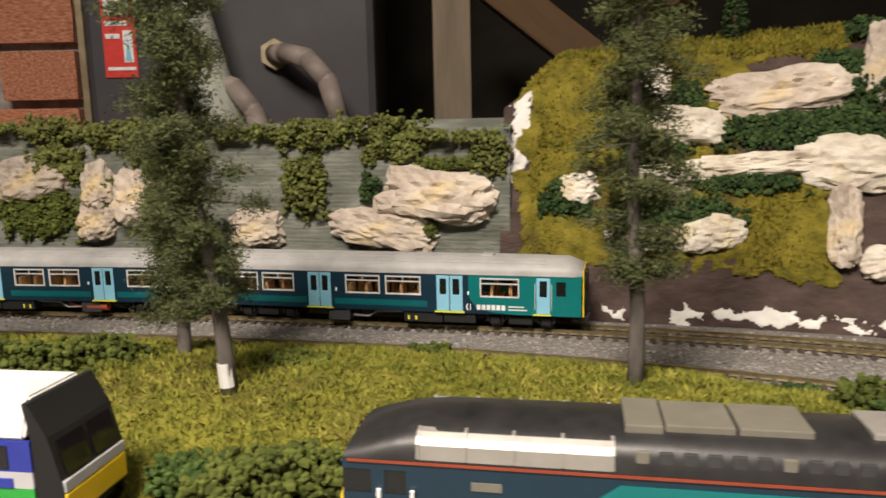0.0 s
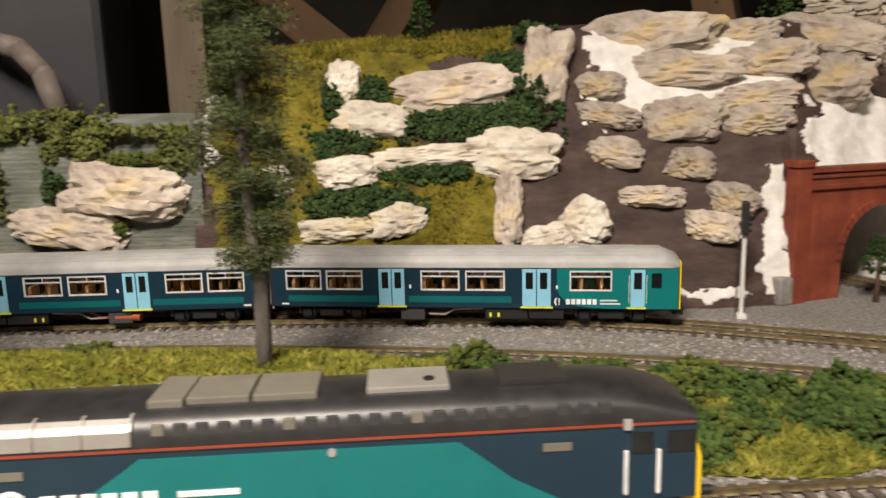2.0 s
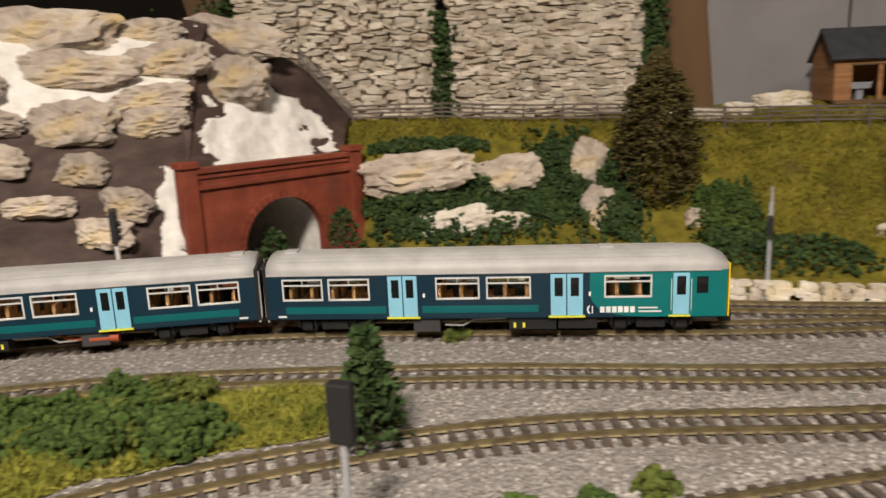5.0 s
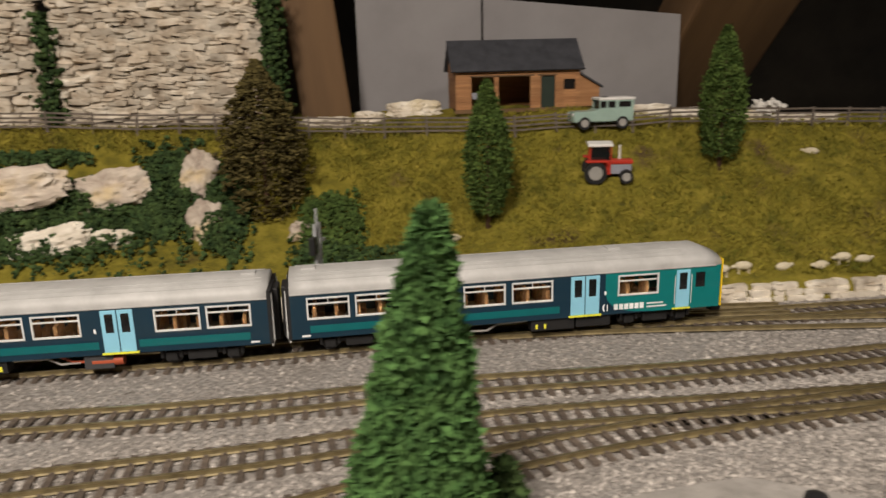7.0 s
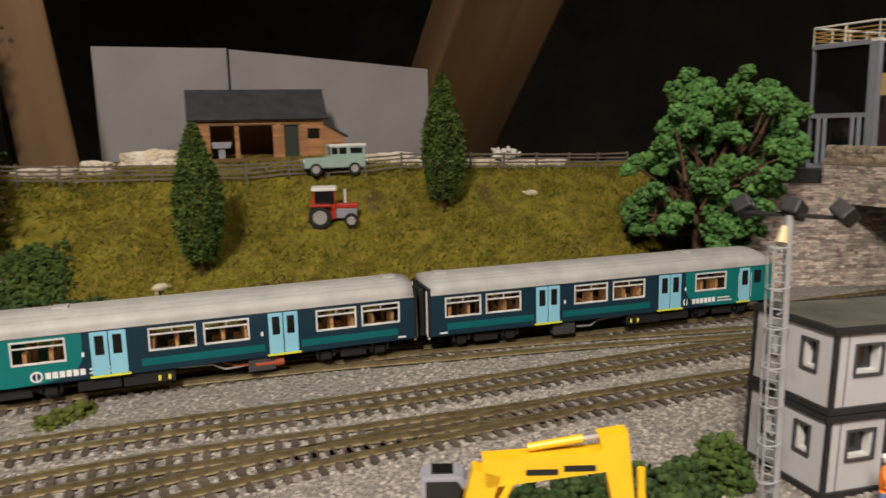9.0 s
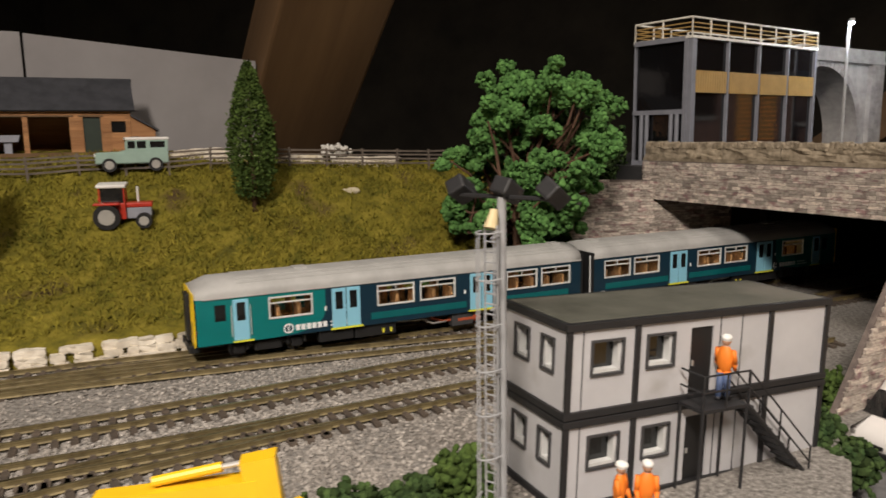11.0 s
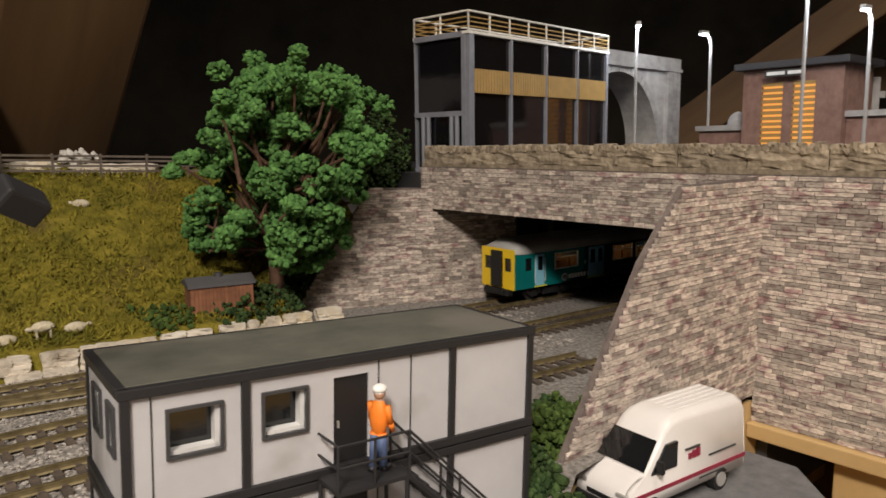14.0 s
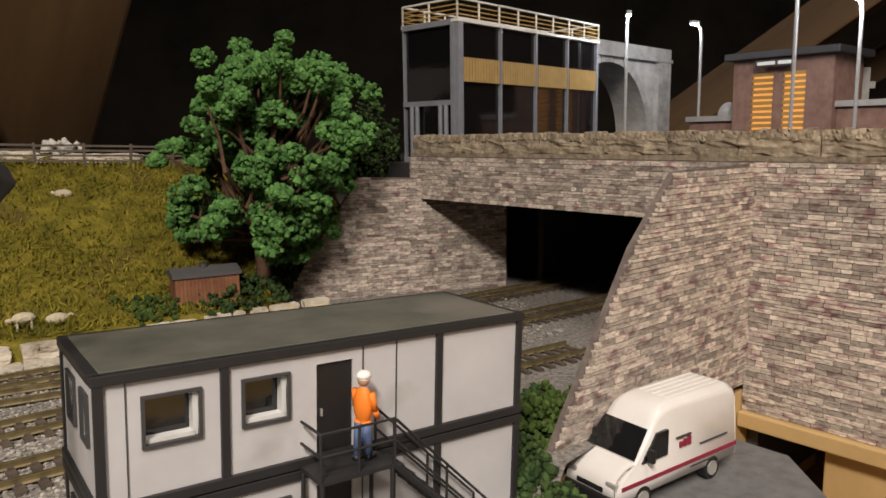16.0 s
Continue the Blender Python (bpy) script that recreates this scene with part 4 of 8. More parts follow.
rock(0.246, 0.603, 0.165, 0.025, 0.032, 0, "rock_white")
rock(0.263, 0.585, 0.135, 0.056, 0.029, -4, "rock_white")
rock(0.326, 0.575, 0.157, 0.097, 0.032, 6, "rock")
rock(0.241, 0.573, 0.097, 0.045, 0.025, 5, "rock_white")
rock(0.299, 0.560, 0.107, 0.080, 0.018, 4, "rock_white")
rock(0.362, 0.540, 0.108, 0.063, 0.035, 0, "rock_white")
rock(0.397, 0.562, 0.174, 0.034, 0.061, -8, "rock")
rock(0.352, 0.526, 0.068, 0.021, 0.050, 0, "rock")
rock(0.227, 0.564, 0.056, 0.055, 0.018, 4, "rock_white")
rock(0.273, 0.551, 0.062, 0.039, 0.025, 8, "rock_white")
rock(0.379, 0.513, 0.046, 0.040, 0.023, 12, "rock_white")
rock(0.404, 0.507, 0.058, 0.034, 0.036, 20, "rock_white")
rock(0.483, 0.563, 0.197, 0.106, 0.034, 4, "rock_grey")
rock(0.498, 0.535, 0.168, 0.088, 0.028, -3, "rock_grey")
rock(0.437, 0.549, 0.158, 0.037, 0.022, 0, "rock_grey")
rock(0.435, 0.536, 0.135, 0.049, 0.017, -8, "rock_grey")
rock(0.486, 0.515, 0.130, 0.058, 0.033, -2, "rock_grey")
rock(0.436, 0.523, 0.107, 0.041, 0.023, -8, "rock")
rock(0.484, 0.496, 0.097, 0.034, 0.024, -6, "rock_grey")
rock(0.452, 0.497, 0.076, 0.043, 0.015, 0, "rock")
rock(0.502, 0.471, 0.073, 0.034, 0.022, -10, "rock_grey")
rock(0.484, 0.468, 0.055, 0.036, 0.022, -10, "rock")
rock(0.556, 0.539, 0.197, 0.058, 0.021, 3, "rock_grey")
rock(0.626, 0.526, 0.194, 0.083, 0.030, -12, "rock_grey")
rock(0.561, 0.509, 0.174, 0.059, 0.028, 4, "rock_grey")
rock(0.607, 0.496, 0.157, 0.055, 0.041, 0, "rock_grey")
rock(0.540, 0.498, 0.146, 0.059, 0.021, 3, "rock_grey")
rock(0.536, 0.490, 0.128, 0.050, 0.022, 5, "rock_grey")
rock(-0.244, 0.671, 0.105, 0.058, 0.036, 6, "rock_grey")
rock(-0.188, 0.660, 0.098, 0.026, 0.036, 8, "rock_grey")
rock(-0.190, 0.659, 0.070, 0.031, 0.034, -8, "rock_grey")
rock(-0.153, 0.653, 0.089, 0.038, 0.046, -8, "rock")
rock(-0.056, 0.631, 0.063, 0.042, 0.029, 0, "rock")
rock(0.085, 0.593, 0.090, 0.082, 0.038, -4, "rock")
rock(0.043, 0.604, 0.064, 0.078, 0.028, -8, "rock")
rock(0.186, 0.583, 0.092, 0.029, 0.023, 0, "rock_white")
rock(0.723, 0.411, 0.075, 0.092, 0.035, 3, "rock")
rock(0.789, 0.370, 0.067, 0.063, 0.034, 8, "rock")
rock(0.735, 0.385, 0.032, 0.070, 0.026, 10, "rock_white")
rock(0.770, 0.358, 0.029, 0.051, 0.020, 0, "rock_white")
rock(0.843, 0.320, 0.078, 0.029, 0.038, -20, "rock")
rock(0.826, 0.296, 0.037, 0.031, 0.042, -6, "rock")
rock(0.866, 0.230, 0.030, 0.017, 0.021, 0, "rock")


# ---- shrubs ----
def hedge(x, y, z, w, h, material="hedge", thick=0.009, dense=1.0, on_wall=False, lump=0.0017):
    """Foam foliage spread over a slope, w along the line and h up it, in many small lumps."""
    rng = np.random.default_rng(int(abs(x * 7919 + y * 104729 + z * 1299709) * 10) % 2 ** 31)
    s, d = MAIN.find(x, y)
    n = int(max(160, w * h * 900000 * dense))
    pts = []
    for _ in range(n):
        a, b = rng.uniform(-1, 1), rng.uniform(-1, 1)
        a, b = a * 1.12, b * 1.15
        e = max(0.0, 1 - (abs(a) ** 2.4 + abs(b) ** 2.4) ** 1.1)
        if rng.uniform() > e * 1.7 + 0.75 * noise.noise(Vector((a * w * 60 + x * 50, b * h * 60, z * 50))) + 0.05:
            continue
        ss, zz = s + a * w * 0.5, z + b * h * 0.5
        out = thick * rng.uniform(0.0, 1.0) ** 0.7 * (0.45 + 0.55 * e) * (0.75 + 0.7 * noise.noise(Vector((ss * 90, zz * 90, 2))))
        if on_wall:
            px, py = MAIN.at(ss, d - 0.001 - out)
            pts.append((px, py, zz))
        else:
            tb = table_of(ss)
            v = on_slope(tb, ss, max(zz, 0.001))
            p = slope(tb, ss, v) + slope_normal(tb, ss, v) * (out + 0.001)
            pts.append((p.x, p.y, p.z + 0.001))
    ob = new("shrub", clump_mesh("shrub", pts, rng.uniform(lump * 0.5, lump * 1.25, len(pts)), material, rng))
    what = {"hedge": "dark green foam shrubs", "hedge_mid": "mid-green foam shrubs", "hedge_olive": "olive-green foam shrubs", "ivy": "dry yellow-green ivy"}[material]
    return tagged(ob, f"{what} {'hanging on the retaining wall' if on_wall else 'growing between rocks on the slope'}", "shrub", "shrubs on the slopes", "stuff" if len(pts) > 300 else "")


hedge(0.338, 0.558, 0.130, 0.106, 0.026)
hedge(0.239, 0.583, 0.117, 0.052, 0.024)
hedge(0.247, 0.565, 0.074, 0.092, 0.026)
hedge(0.368, 0.574, 0.173, 0.034, 0.020)
hedge(0.397, 0.589, 0.198, 0.030, 0.016)
hedge(0.372, 0.560, 0.150, 0.030, 0.050)
hedge(0.300, 0.558, 0.094, 0.070, 0.014)
hedge(0.236, 0.599, 0.151, 0.014, 0.036)
hedge(0.268, 0.594, 0.154, 0.026, 0.024)
hedge(0.180, 0.585, 0.085, 0.036, 0.026)
hedge(0.749, 0.378, 0.045, 0.175, 0.060, thick=0.011)
hedge(0.819, 0.334, 0.062, 0.052, 0.075, thick=0.011)
hedge(0.745, 0.416, 0.094, 0.100, 0.012)
hedge(0.845, 0.290, 0.048, 0.050, 0.070, thick=0.012)
hedge(0.892, 0.222, 0.034, 0.060, 0.046, "hedge_mid", thick=0.012)
hedge(0.862, 0.200, 0.016, 0.060, 0.018, thick=0.012)
hedge(0.880, 0.145, 0.014, 0.060, 0.014, thick=0.010)
hedge(1.105, -0.255, 0.016, 0.070, 0.012, thick=0.012)
hedge(1.060, -0.215, 0.015, 0.034, 0.008, "hedge_mid", thick=0.008)
hedge(1.140, -0.285, 0.025, 0.040, 0.035, thick=0.02)
hedge(-0.221, 0.668, 0.118, 0.046, 0.032, "ivy", on_wall=True, thick=0.012)
hedge(-0.243, 0.670, 0.079, 0.075, 0.047, "hedge_olive", on_wall=True, thick=0.012)
hedge(-0.015, 0.624, 0.097, 0.036, 0.050, "ivy", on_wall=True, thick=0.016)
hedge(-0.154, 0.659, 0.130, 0.012, 0.036, "ivy", on_wall=True)
hedge(0.058, 0.605, 0.128, 0.050, 0.028, "ivy", on_wall=True)
hedge(0.125, 0.587, 0.120, 0.026, 0.036, "ivy", on_wall=True, dense=0.6)
hedge(0.093, 0.595, 0.112, 0.040, 0.010, "hedge_olive", on_wall=True)
hedge(0.036, 0.610, 0.095, 0.015, 0.023, "hedge", on_wall=True)
hedge(-0.178, 0.660, 0.092, 0.012, 0.028, "hedge_olive", on_wall=True)
hedge(-0.138, 0.654, 0.111, 0.020, 0.016, "hedge_olive", on_wall=True)
hedge(0.081, 0.595, 0.062, 0.010, 0.013, "hedge_olive", on_wall=True)
for _k in range(11):
    _s = 0.16 + _k * 0.054
    _x, _y = MAIN.at(_s, 0.043)
    hedge(_x, _y, 0.150 - 0.016 * _s / 0.742 + 0.0035 * math.sin(_k * 2.3), 0.062, 0.017 + 0.008 * math.sin(_k * 1.7), "ivy", on_wall=True, thick=0.016, dense=0.75)


def bush(x, y, z, rx, ry, h, material, n=400, lump=0.0019):
    n = int(n * 1.5)
    """A loose low bush of foam lumps standing on the ground."""
    rng = np.random.default_rng(int(abs(x * 7907 + y * 7919) * 1000) % 2 ** 31)
    pts = []
    while len(pts) < n:
        a, b, c = rng.uniform(-1, 1, 3)
        c = abs(c)
        r = math.sqrt(a * a + b * b + c * c)
        if 0.35 < r < 1 + 0.45 * noise.noise(Vector((a * 2.2 + x * 40, b * 2.2 + y * 40, c * 2))):
            pts.append((x + a * rx, y + b * ry, z + c * h))
    ob = new("bush", clump_mesh("bush", pts, rng.uniform(lump * 0.45, lump * 1.15, n), material, rng))
    what = {"hedge": "dark green", "hedge_mid": "mid-green", "hedge_olive": "olive-green"}[material]
    return tagged(ob, f"{what} loose foam bush on the {'grass' if material != 'hedge' else 'ground'} beside the track", "bush", "bushes on the grass", "stuff")


bush(-0.135, 0.405, 0.016, 0.050, 0.022, 0.024, "hedge_olive", 900)
bush(-0.095, 0.425, 0.014, 0.030, 0.016, 0.022, "hedge_olive", 500)
bush(0.004, 0.415, 0.016, 0.020, 0.012, 0.012, "hedge_olive", 260)
bush(0.072, 0.452, 0.008, 0.018, 0.010, 0.010, "hedge_olive", 260)
bush(0.101, 0.452, 0.006, 0.005, 0.004, 0.006, "hedge_olive", 60)
bush(0.258, 0.400, 0.001, 0.016, 0.008, 0.006, "hedge", 180)
bush(0.020, 0.305, 0.005, 0.036, 0.020, 0.020, "hedge_olive", 900)
bush(-0.012, 0.318, 0.006, 0.020, 0.012, 0.012, "hedge_mid", 300)
_g = random.Random(8)
for _k in range(46):
    _a = _g.uniform(0, 1) ** 0.9
    _px = 0.285 + 0.165 * _a
    _ts, _ = SECOND.find(_px, 0.42 - 0.9 * (_px - 0.285))
    _p = SECOND.at(_ts, -0.022)
    _q = THIRD.at(THIRD.find(*_p)[0], 0.022)
    _c = _p + (_q - _p) * _g.uniform(0.05, 0.95)
    bush(_c[0], _c[1], lawn_z(*_c) - 0.001, _g.uniform(0.012, 0.02), _g.uniform(0.010, 0.016), _g.uniform(0.010, 0.017), _g.choice(["hedge_mid", "hedge_olive", "hedge_mid"]), 260)
for _x, _y, _m in ((0.655, 0.205, "hedge_mid"), (0.645, 0.212, "hedge_olive"), (0.598, 0.238, "hedge_olive"), (0.505, 0.075, "hedge_mid"), (0.53, 0.066, "hedge_olive"), (0.485, 0.09, "hedge_mid"), (0.746, 0.03, "hedge_olive"), (0.761, 0.029, "hedge_olive"), (0.60, 0.33, "hedge_mid"), (0.618, 0.318, "hedge_olive"), (0.575, 0.36, "hedge_olive")):
    bush(_x, _y, -0.001, 0.010, 0.008, 0.007, _m, 90)


# ---- trees ----
def stem(bm, pts, r0, r1, seg=7):
    """One tapered tube through the points."""
    n = len(pts)
    ps = [Vector(p) for p in pts]
    rings = []
    for i, p in enumerate(ps):
        d = ps[min(i + 1, n - 1)] - ps[max(i - 1, 0)]
        q = d.to_track_quat("Z", "Y")
        r = r0 + (r1 - r0) * i / (n - 1)
        rings.append([bm.verts.new(p + q @ Vector((r * math.cos(2 * math.pi * k / seg), r * math.sin(2 * math.pi * k / seg), 0))) for k in range(seg)])
    for a, b in zip(rings, rings[1:]):
        turn = min(range(seg), key=lambda o: (a[0].co - b[o].co).length)
        for k in range(seg):
            bm.faces.new((a[k], a[(k + 1) % seg], b[(k + 1 + turn) % seg], b[(k + turn) % seg]))
    bm.faces.new(rings[0][::-1])
    bm.faces.new(rings[-1])


def pine(x, y, z, h, seed, low, wide, patch=False, lean=(0.0, 0.0)):
    """A tall thin pine: bare tapered trunk below, ragged needle tufts above."""
    rng = np.random.default_rng(seed)
    t = thing("pine_tree", pose(x, y, z), "tall dark grey-green model pine with a bare trunk", "tree", "pines on the lawn")
    axis = [(lean[0] * k / 10 + 0.0012 * math.sin(k), lean[1] * k / 10, h * k / 10 - 0.002) for k in range(11)]
    bm = B()
    stem(bm, axis, 0.0040, 0.0010, 9)
    part("trunk", bm, "bark", t, "grey-brown tapered trunk", smooth=True)
    if patch:
        bm = B()
        rod(bm, (lean[0] * 0.03, -0.0004, 0.006), (lean[0] * 0.075, -0.0006, 0.017), 0.0037, 0.0034, 9)
        part("bark_patch", bm, "white_paint", t, "peeled white patch")
    leaves, k = [], 0
    bm = B()
    zz = h * low
    while zz < h:
        f = (zz - h * low) / (h * (1 - low))
        r = wide * (0.62 + 0.5 * math.sin(math.pi * min(1, f * 0.9 + 0.12))) * (1.0 if f < 0.75 else 1.9 - 1.2 * f)
        for _ in range(3):
            a = rng.uniform(0, 2 * math.pi)
            L = r * rng.uniform(0.35, 1.25)
            bx, by = lean[0] * zz / h, lean[1] * zz / h
            tip = (bx + L * math.cos(a), by + L * math.sin(a), zz + rng.uniform(-0.004, 0.003))
            rod(bm, (bx, by, zz), tip, 0.0006, 0.0003, 5)
            for q in range(4):
                g = rng.uniform(0.35, 1.05)
                c = np.array([bx + (tip[0] - bx) * g, by + (tip[1] - by) * g, zz + (tip[2] - zz) * g])
                leaves.append(c + rng.normal(size=(110, 3)) * (0.0034, 0.0034, 0.0026))
        zz += 0.0050
    part("branching", bm, "bark", t)
    ob = part("crown", None, None, t, "dull grey-green needle tufts", data=leaf_mesh("crown", np.concatenate(leaves), 0.0022, "pine", rng, aspect=0.30))
    ob["kind"] = "stuff"
    return t


pine(-0.016, 0.378, 0.018, 0.225, 1, 0.20, 0.0205, True, (-0.021, 0.004))
pine(-0.056, 0.437, 0.012, 0.150, 2, 0.20, 0.0175, False, (0.004, 0.002))
pine(0.166, 0.368, 0.018, 0.215, 3, 0.26, 0.0205, False, (-0.003, 0.0))
pine(-0.205, 0.42, 0.012, 0.21, 4, 0.3, 0.022)


def cone_tree(name, x, y, z, h, w, material, seed, label, n=9000, leaf=0.0030, bare=0.08, kindof="leaf", group="trees on the field", fat=0.0, lean=(0, 0)):
    rng = np.random.default_rng(seed)
    t = thing(name, pose(x, y, z), label, "tree", group)
    bm = B()
    stem(bm, [(0, 0, -0.003), (0.0005, 0, h * 0.3), (0, 0.0004, h * 0.95)], 0.0026, 0.0006)
    part("trunk", bm, "bark_red", t, smooth=True)
    pts = []
    while len(pts) < n:
        f = rng.uniform(0, 1) ** 0.8
        prof = (math.sin(math.pi * min(1, f * 0.76 + 0.21)) ** 1.05 if not fat else (1 - f) ** 0.8 + 0.05)
        a = rng.uniform(0, 2 * math.pi)
        edge = 1 + 0.22 * noise.noise(Vector((math.cos(a) * 2.5, math.sin(a) * 2.5, f * 9 + seed))) + 0.16 * noise.noise(Vector((math.cos(a) * 6, math.sin(a) * 6, f * 24 + seed)))
        if kindof == "tier":
            edge *= 0.72 + 0.40 * abs(math.sin(f * 30 + 1.5 * math.sin(a * 3 + seed)))
        r = w * 0.5 * prof * edge * (1 - 0.45 * rng.uniform(0, 1) ** 2.2)
        pts.append((r * math.cos(a), r * math.sin(a), h * (bare + (1 - bare) * f) + rng.uniform(-0.0015, 0.0015)))
    if kindof == "tier":
        data = clump_mesh("crown", pts, rng.uniform(0.0009, 0.0022, n), material, rng, flat=0.6, ragged=0.4)
    else:
        data = leaf_mesh("crown", pts, leaf, material, rng, up=0.4, aspect=0.6)
    part("crown", None, None, t, data=data)["kind"] = "stuff"
    t.matrix_basis = pose(x, y, z) @ Matrix(((1, 0, lean[0] / h, 0), (0, 1, lean[1] / h, 0), (0, 0, 1, 0), (0, 0, 0, 1)))
    return t


cone_tree("poplar_tree", 0.937, 0.091, 0.034, 0.116, 0.036, "poplar", 5, "narrow green model poplar with speckled leaves", bare=0.12)
cone_tree("poplar_tree", 1.088, -0.049, 0.069, 0.118, 0.036, "poplar", 6, "narrow green model poplar near the fence", bare=0.12)
M["araucaria"] = mat("olive_brown_tufts", [(0.3, (0.035, 0.03, 0.010)), (0.7, (0.13, 0.105, 0.038))], 160, 0.95, vary=0.4, spec=0.15)
cone_tree("conifer", 0.868, 0.268, 0.030, 0.140, 0.066, "araucaria", 7, "olive-brown tiered conifer beside the rocks", n=5200, kindof="tier")
cone_tree("fir_tree", 0.581, -0.088, -0.001, 0.130, 0.047, "fir", 8, "bright green model fir in front of the tracks", n=26000, leaf=0.0034, fat=1.0, lean=(0.008, -0.016), group="firs beside the track", bare=0.05)
cone_tree("fir_tree", 0.624, -0.095, -0.001, 0.042, 0.024, "hedge", 9, "small dark green fir at the track side", n=2500, leaf=0.004, fat=1.0, group="firs beside the track", bare=0.05)
cone_tree("fir_tree", 0.482, 0.170, -0.001, 0.050, 0.030, "hedge", 10, "small ragged dark green fir behind the signal", n=1300, leaf=0.005, fat=1.0, group="firs beside the track", bare=0.12)
cone_tree("sapling", 0.316, 0.628, 0.194, 0.044, 0.017, "hedge", 11, "small dark bluish-green tree on the hilltop", n=1400, leaf=0.0028)
cone_tree("sapling", 0.386, 0.548, 0.140, 0.024, 0.013, "hedge", 12, "tiny dark green sapling between rocks", n=400, leaf=0.0028)
cone_tree("sapling", 0.590, 0.425, 0.0, 0.045, 0.020, "hedge", 13, "thin dark sapling in front of the tunnel mouth", n=420, leaf=0.004, bare=0.45)
cone_tree("sapling", 0.640, 0.405, 0.0, 0.056, 0.024, "hedge", 14, "thin dark sapling at the tunnel mouth", n=420, leaf=0.004, bare=0.45)


def oak(x, y, z):
    """A broad tree: forked limbs carrying clusters of bright green foam."""
    rng = np.random.default_rng(21)
    t = thing("broadleaf_tree", pose(x, y, z), "broad bright green model tree with twisted brown limbs", "tree")
    bm = B()
    stem(bm, [(0, 0, -0.004), (0.002, -0.001, 0.02), (-0.001, 0.001, 0.045), (0.001, 0, 0.07)], 0.0058, 0.0036, 9)
    part("trunk", bm, "bark_red", t, "reddish brown trunk", smooth=True)
    heads = []
    limb = B()
    # boughs: distance to the side, height, half width
    boughs = ((0.008, 0.152, 0.013), (-0.014, 0.143, 0.016), (-0.042, 0.142, 0.018), (0.026, 0.125, 0.017), (-0.010, 0.118, 0.022), (-0.054, 0.108, 0.017), (0.040, 0.095, 0.016), (0.0, 0.086, 0.022), (-0.040, 0.082, 0.020), (0.050, 0.060, 0.015), (0.030, 0.051, 0.015), (-0.010, 0.060, 0.020), (-0.028, 0.052, 0.016), (-0.005, 0.040, 0.012))
    for side, high, half in boughs:
        reach = 0.052 * math.sqrt(max(0.12, 1 - ((high - 0.085) / 0.085) ** 2)) * math.sqrt(max(0.15, 1 - (side / 0.072) ** 2))
        for k in range(7):
            head = np.array([-reach + 2 * reach * (k + rng.uniform(0.1, 0.9)) / 7, side - 0.008 + rng.normal() * half * 0.40, high + rng.normal() * half * 0.38])
            heads.append(head)
            root = np.array([0, 0, min(0.025 + 0.055 * rng.uniform(0, 1), head[2] * 0.8)])
            mid = root * 0.5 + head * 0.5 + rng.normal(size=3) * 0.007
            m2 = root * 0.2 + head * 0.8 + rng.normal(size=3) * 0.004
            stem(limb, [tuple(root), tuple(mid), tuple(m2), tuple(head)], 0.0018, 0.0007, 6)
    part("branching", limb, "bark_red", t, "twisted brown limbs")
    pts = []
    for hd in heads:
        for _ in range(rng.integers(3, 5)):
            c = hd + rng.normal(size=3) * 0.0060
            v = rng.normal(size=(56, 3))
            v /= np.linalg.norm(v, axis=1)[:, None]
            pts.append(c + v * rng.uniform(0.5, 1.0, (56, 1)) ** 0.5 * rng.uniform(0.005, 0.0088) * np.array([1, 1, 0.75]))
    pts = np.concatenate(pts)
    pts = pts[pts[:, 2] > 0.022]
    part("crown", None, None, t, "bright green foam leaf clusters", data=clump_mesh("crown", pts, rng.uniform(0.0011, 0.0024, len(pts)), "oak", rng, ragged=0.45))["kind"] = "stuff"
    return t


oak(1.128, -0.258, 0.014)
_x, _y = MAIN.at(2.14, 0.115)
bush(_x, _y, 0.085, 0.035, 0.03, 0.045, "hedge", 900)
bush(_x + 0.03, _y - 0.01, 0.095, 0.03, 0.03, 0.055, "hedge", 700)


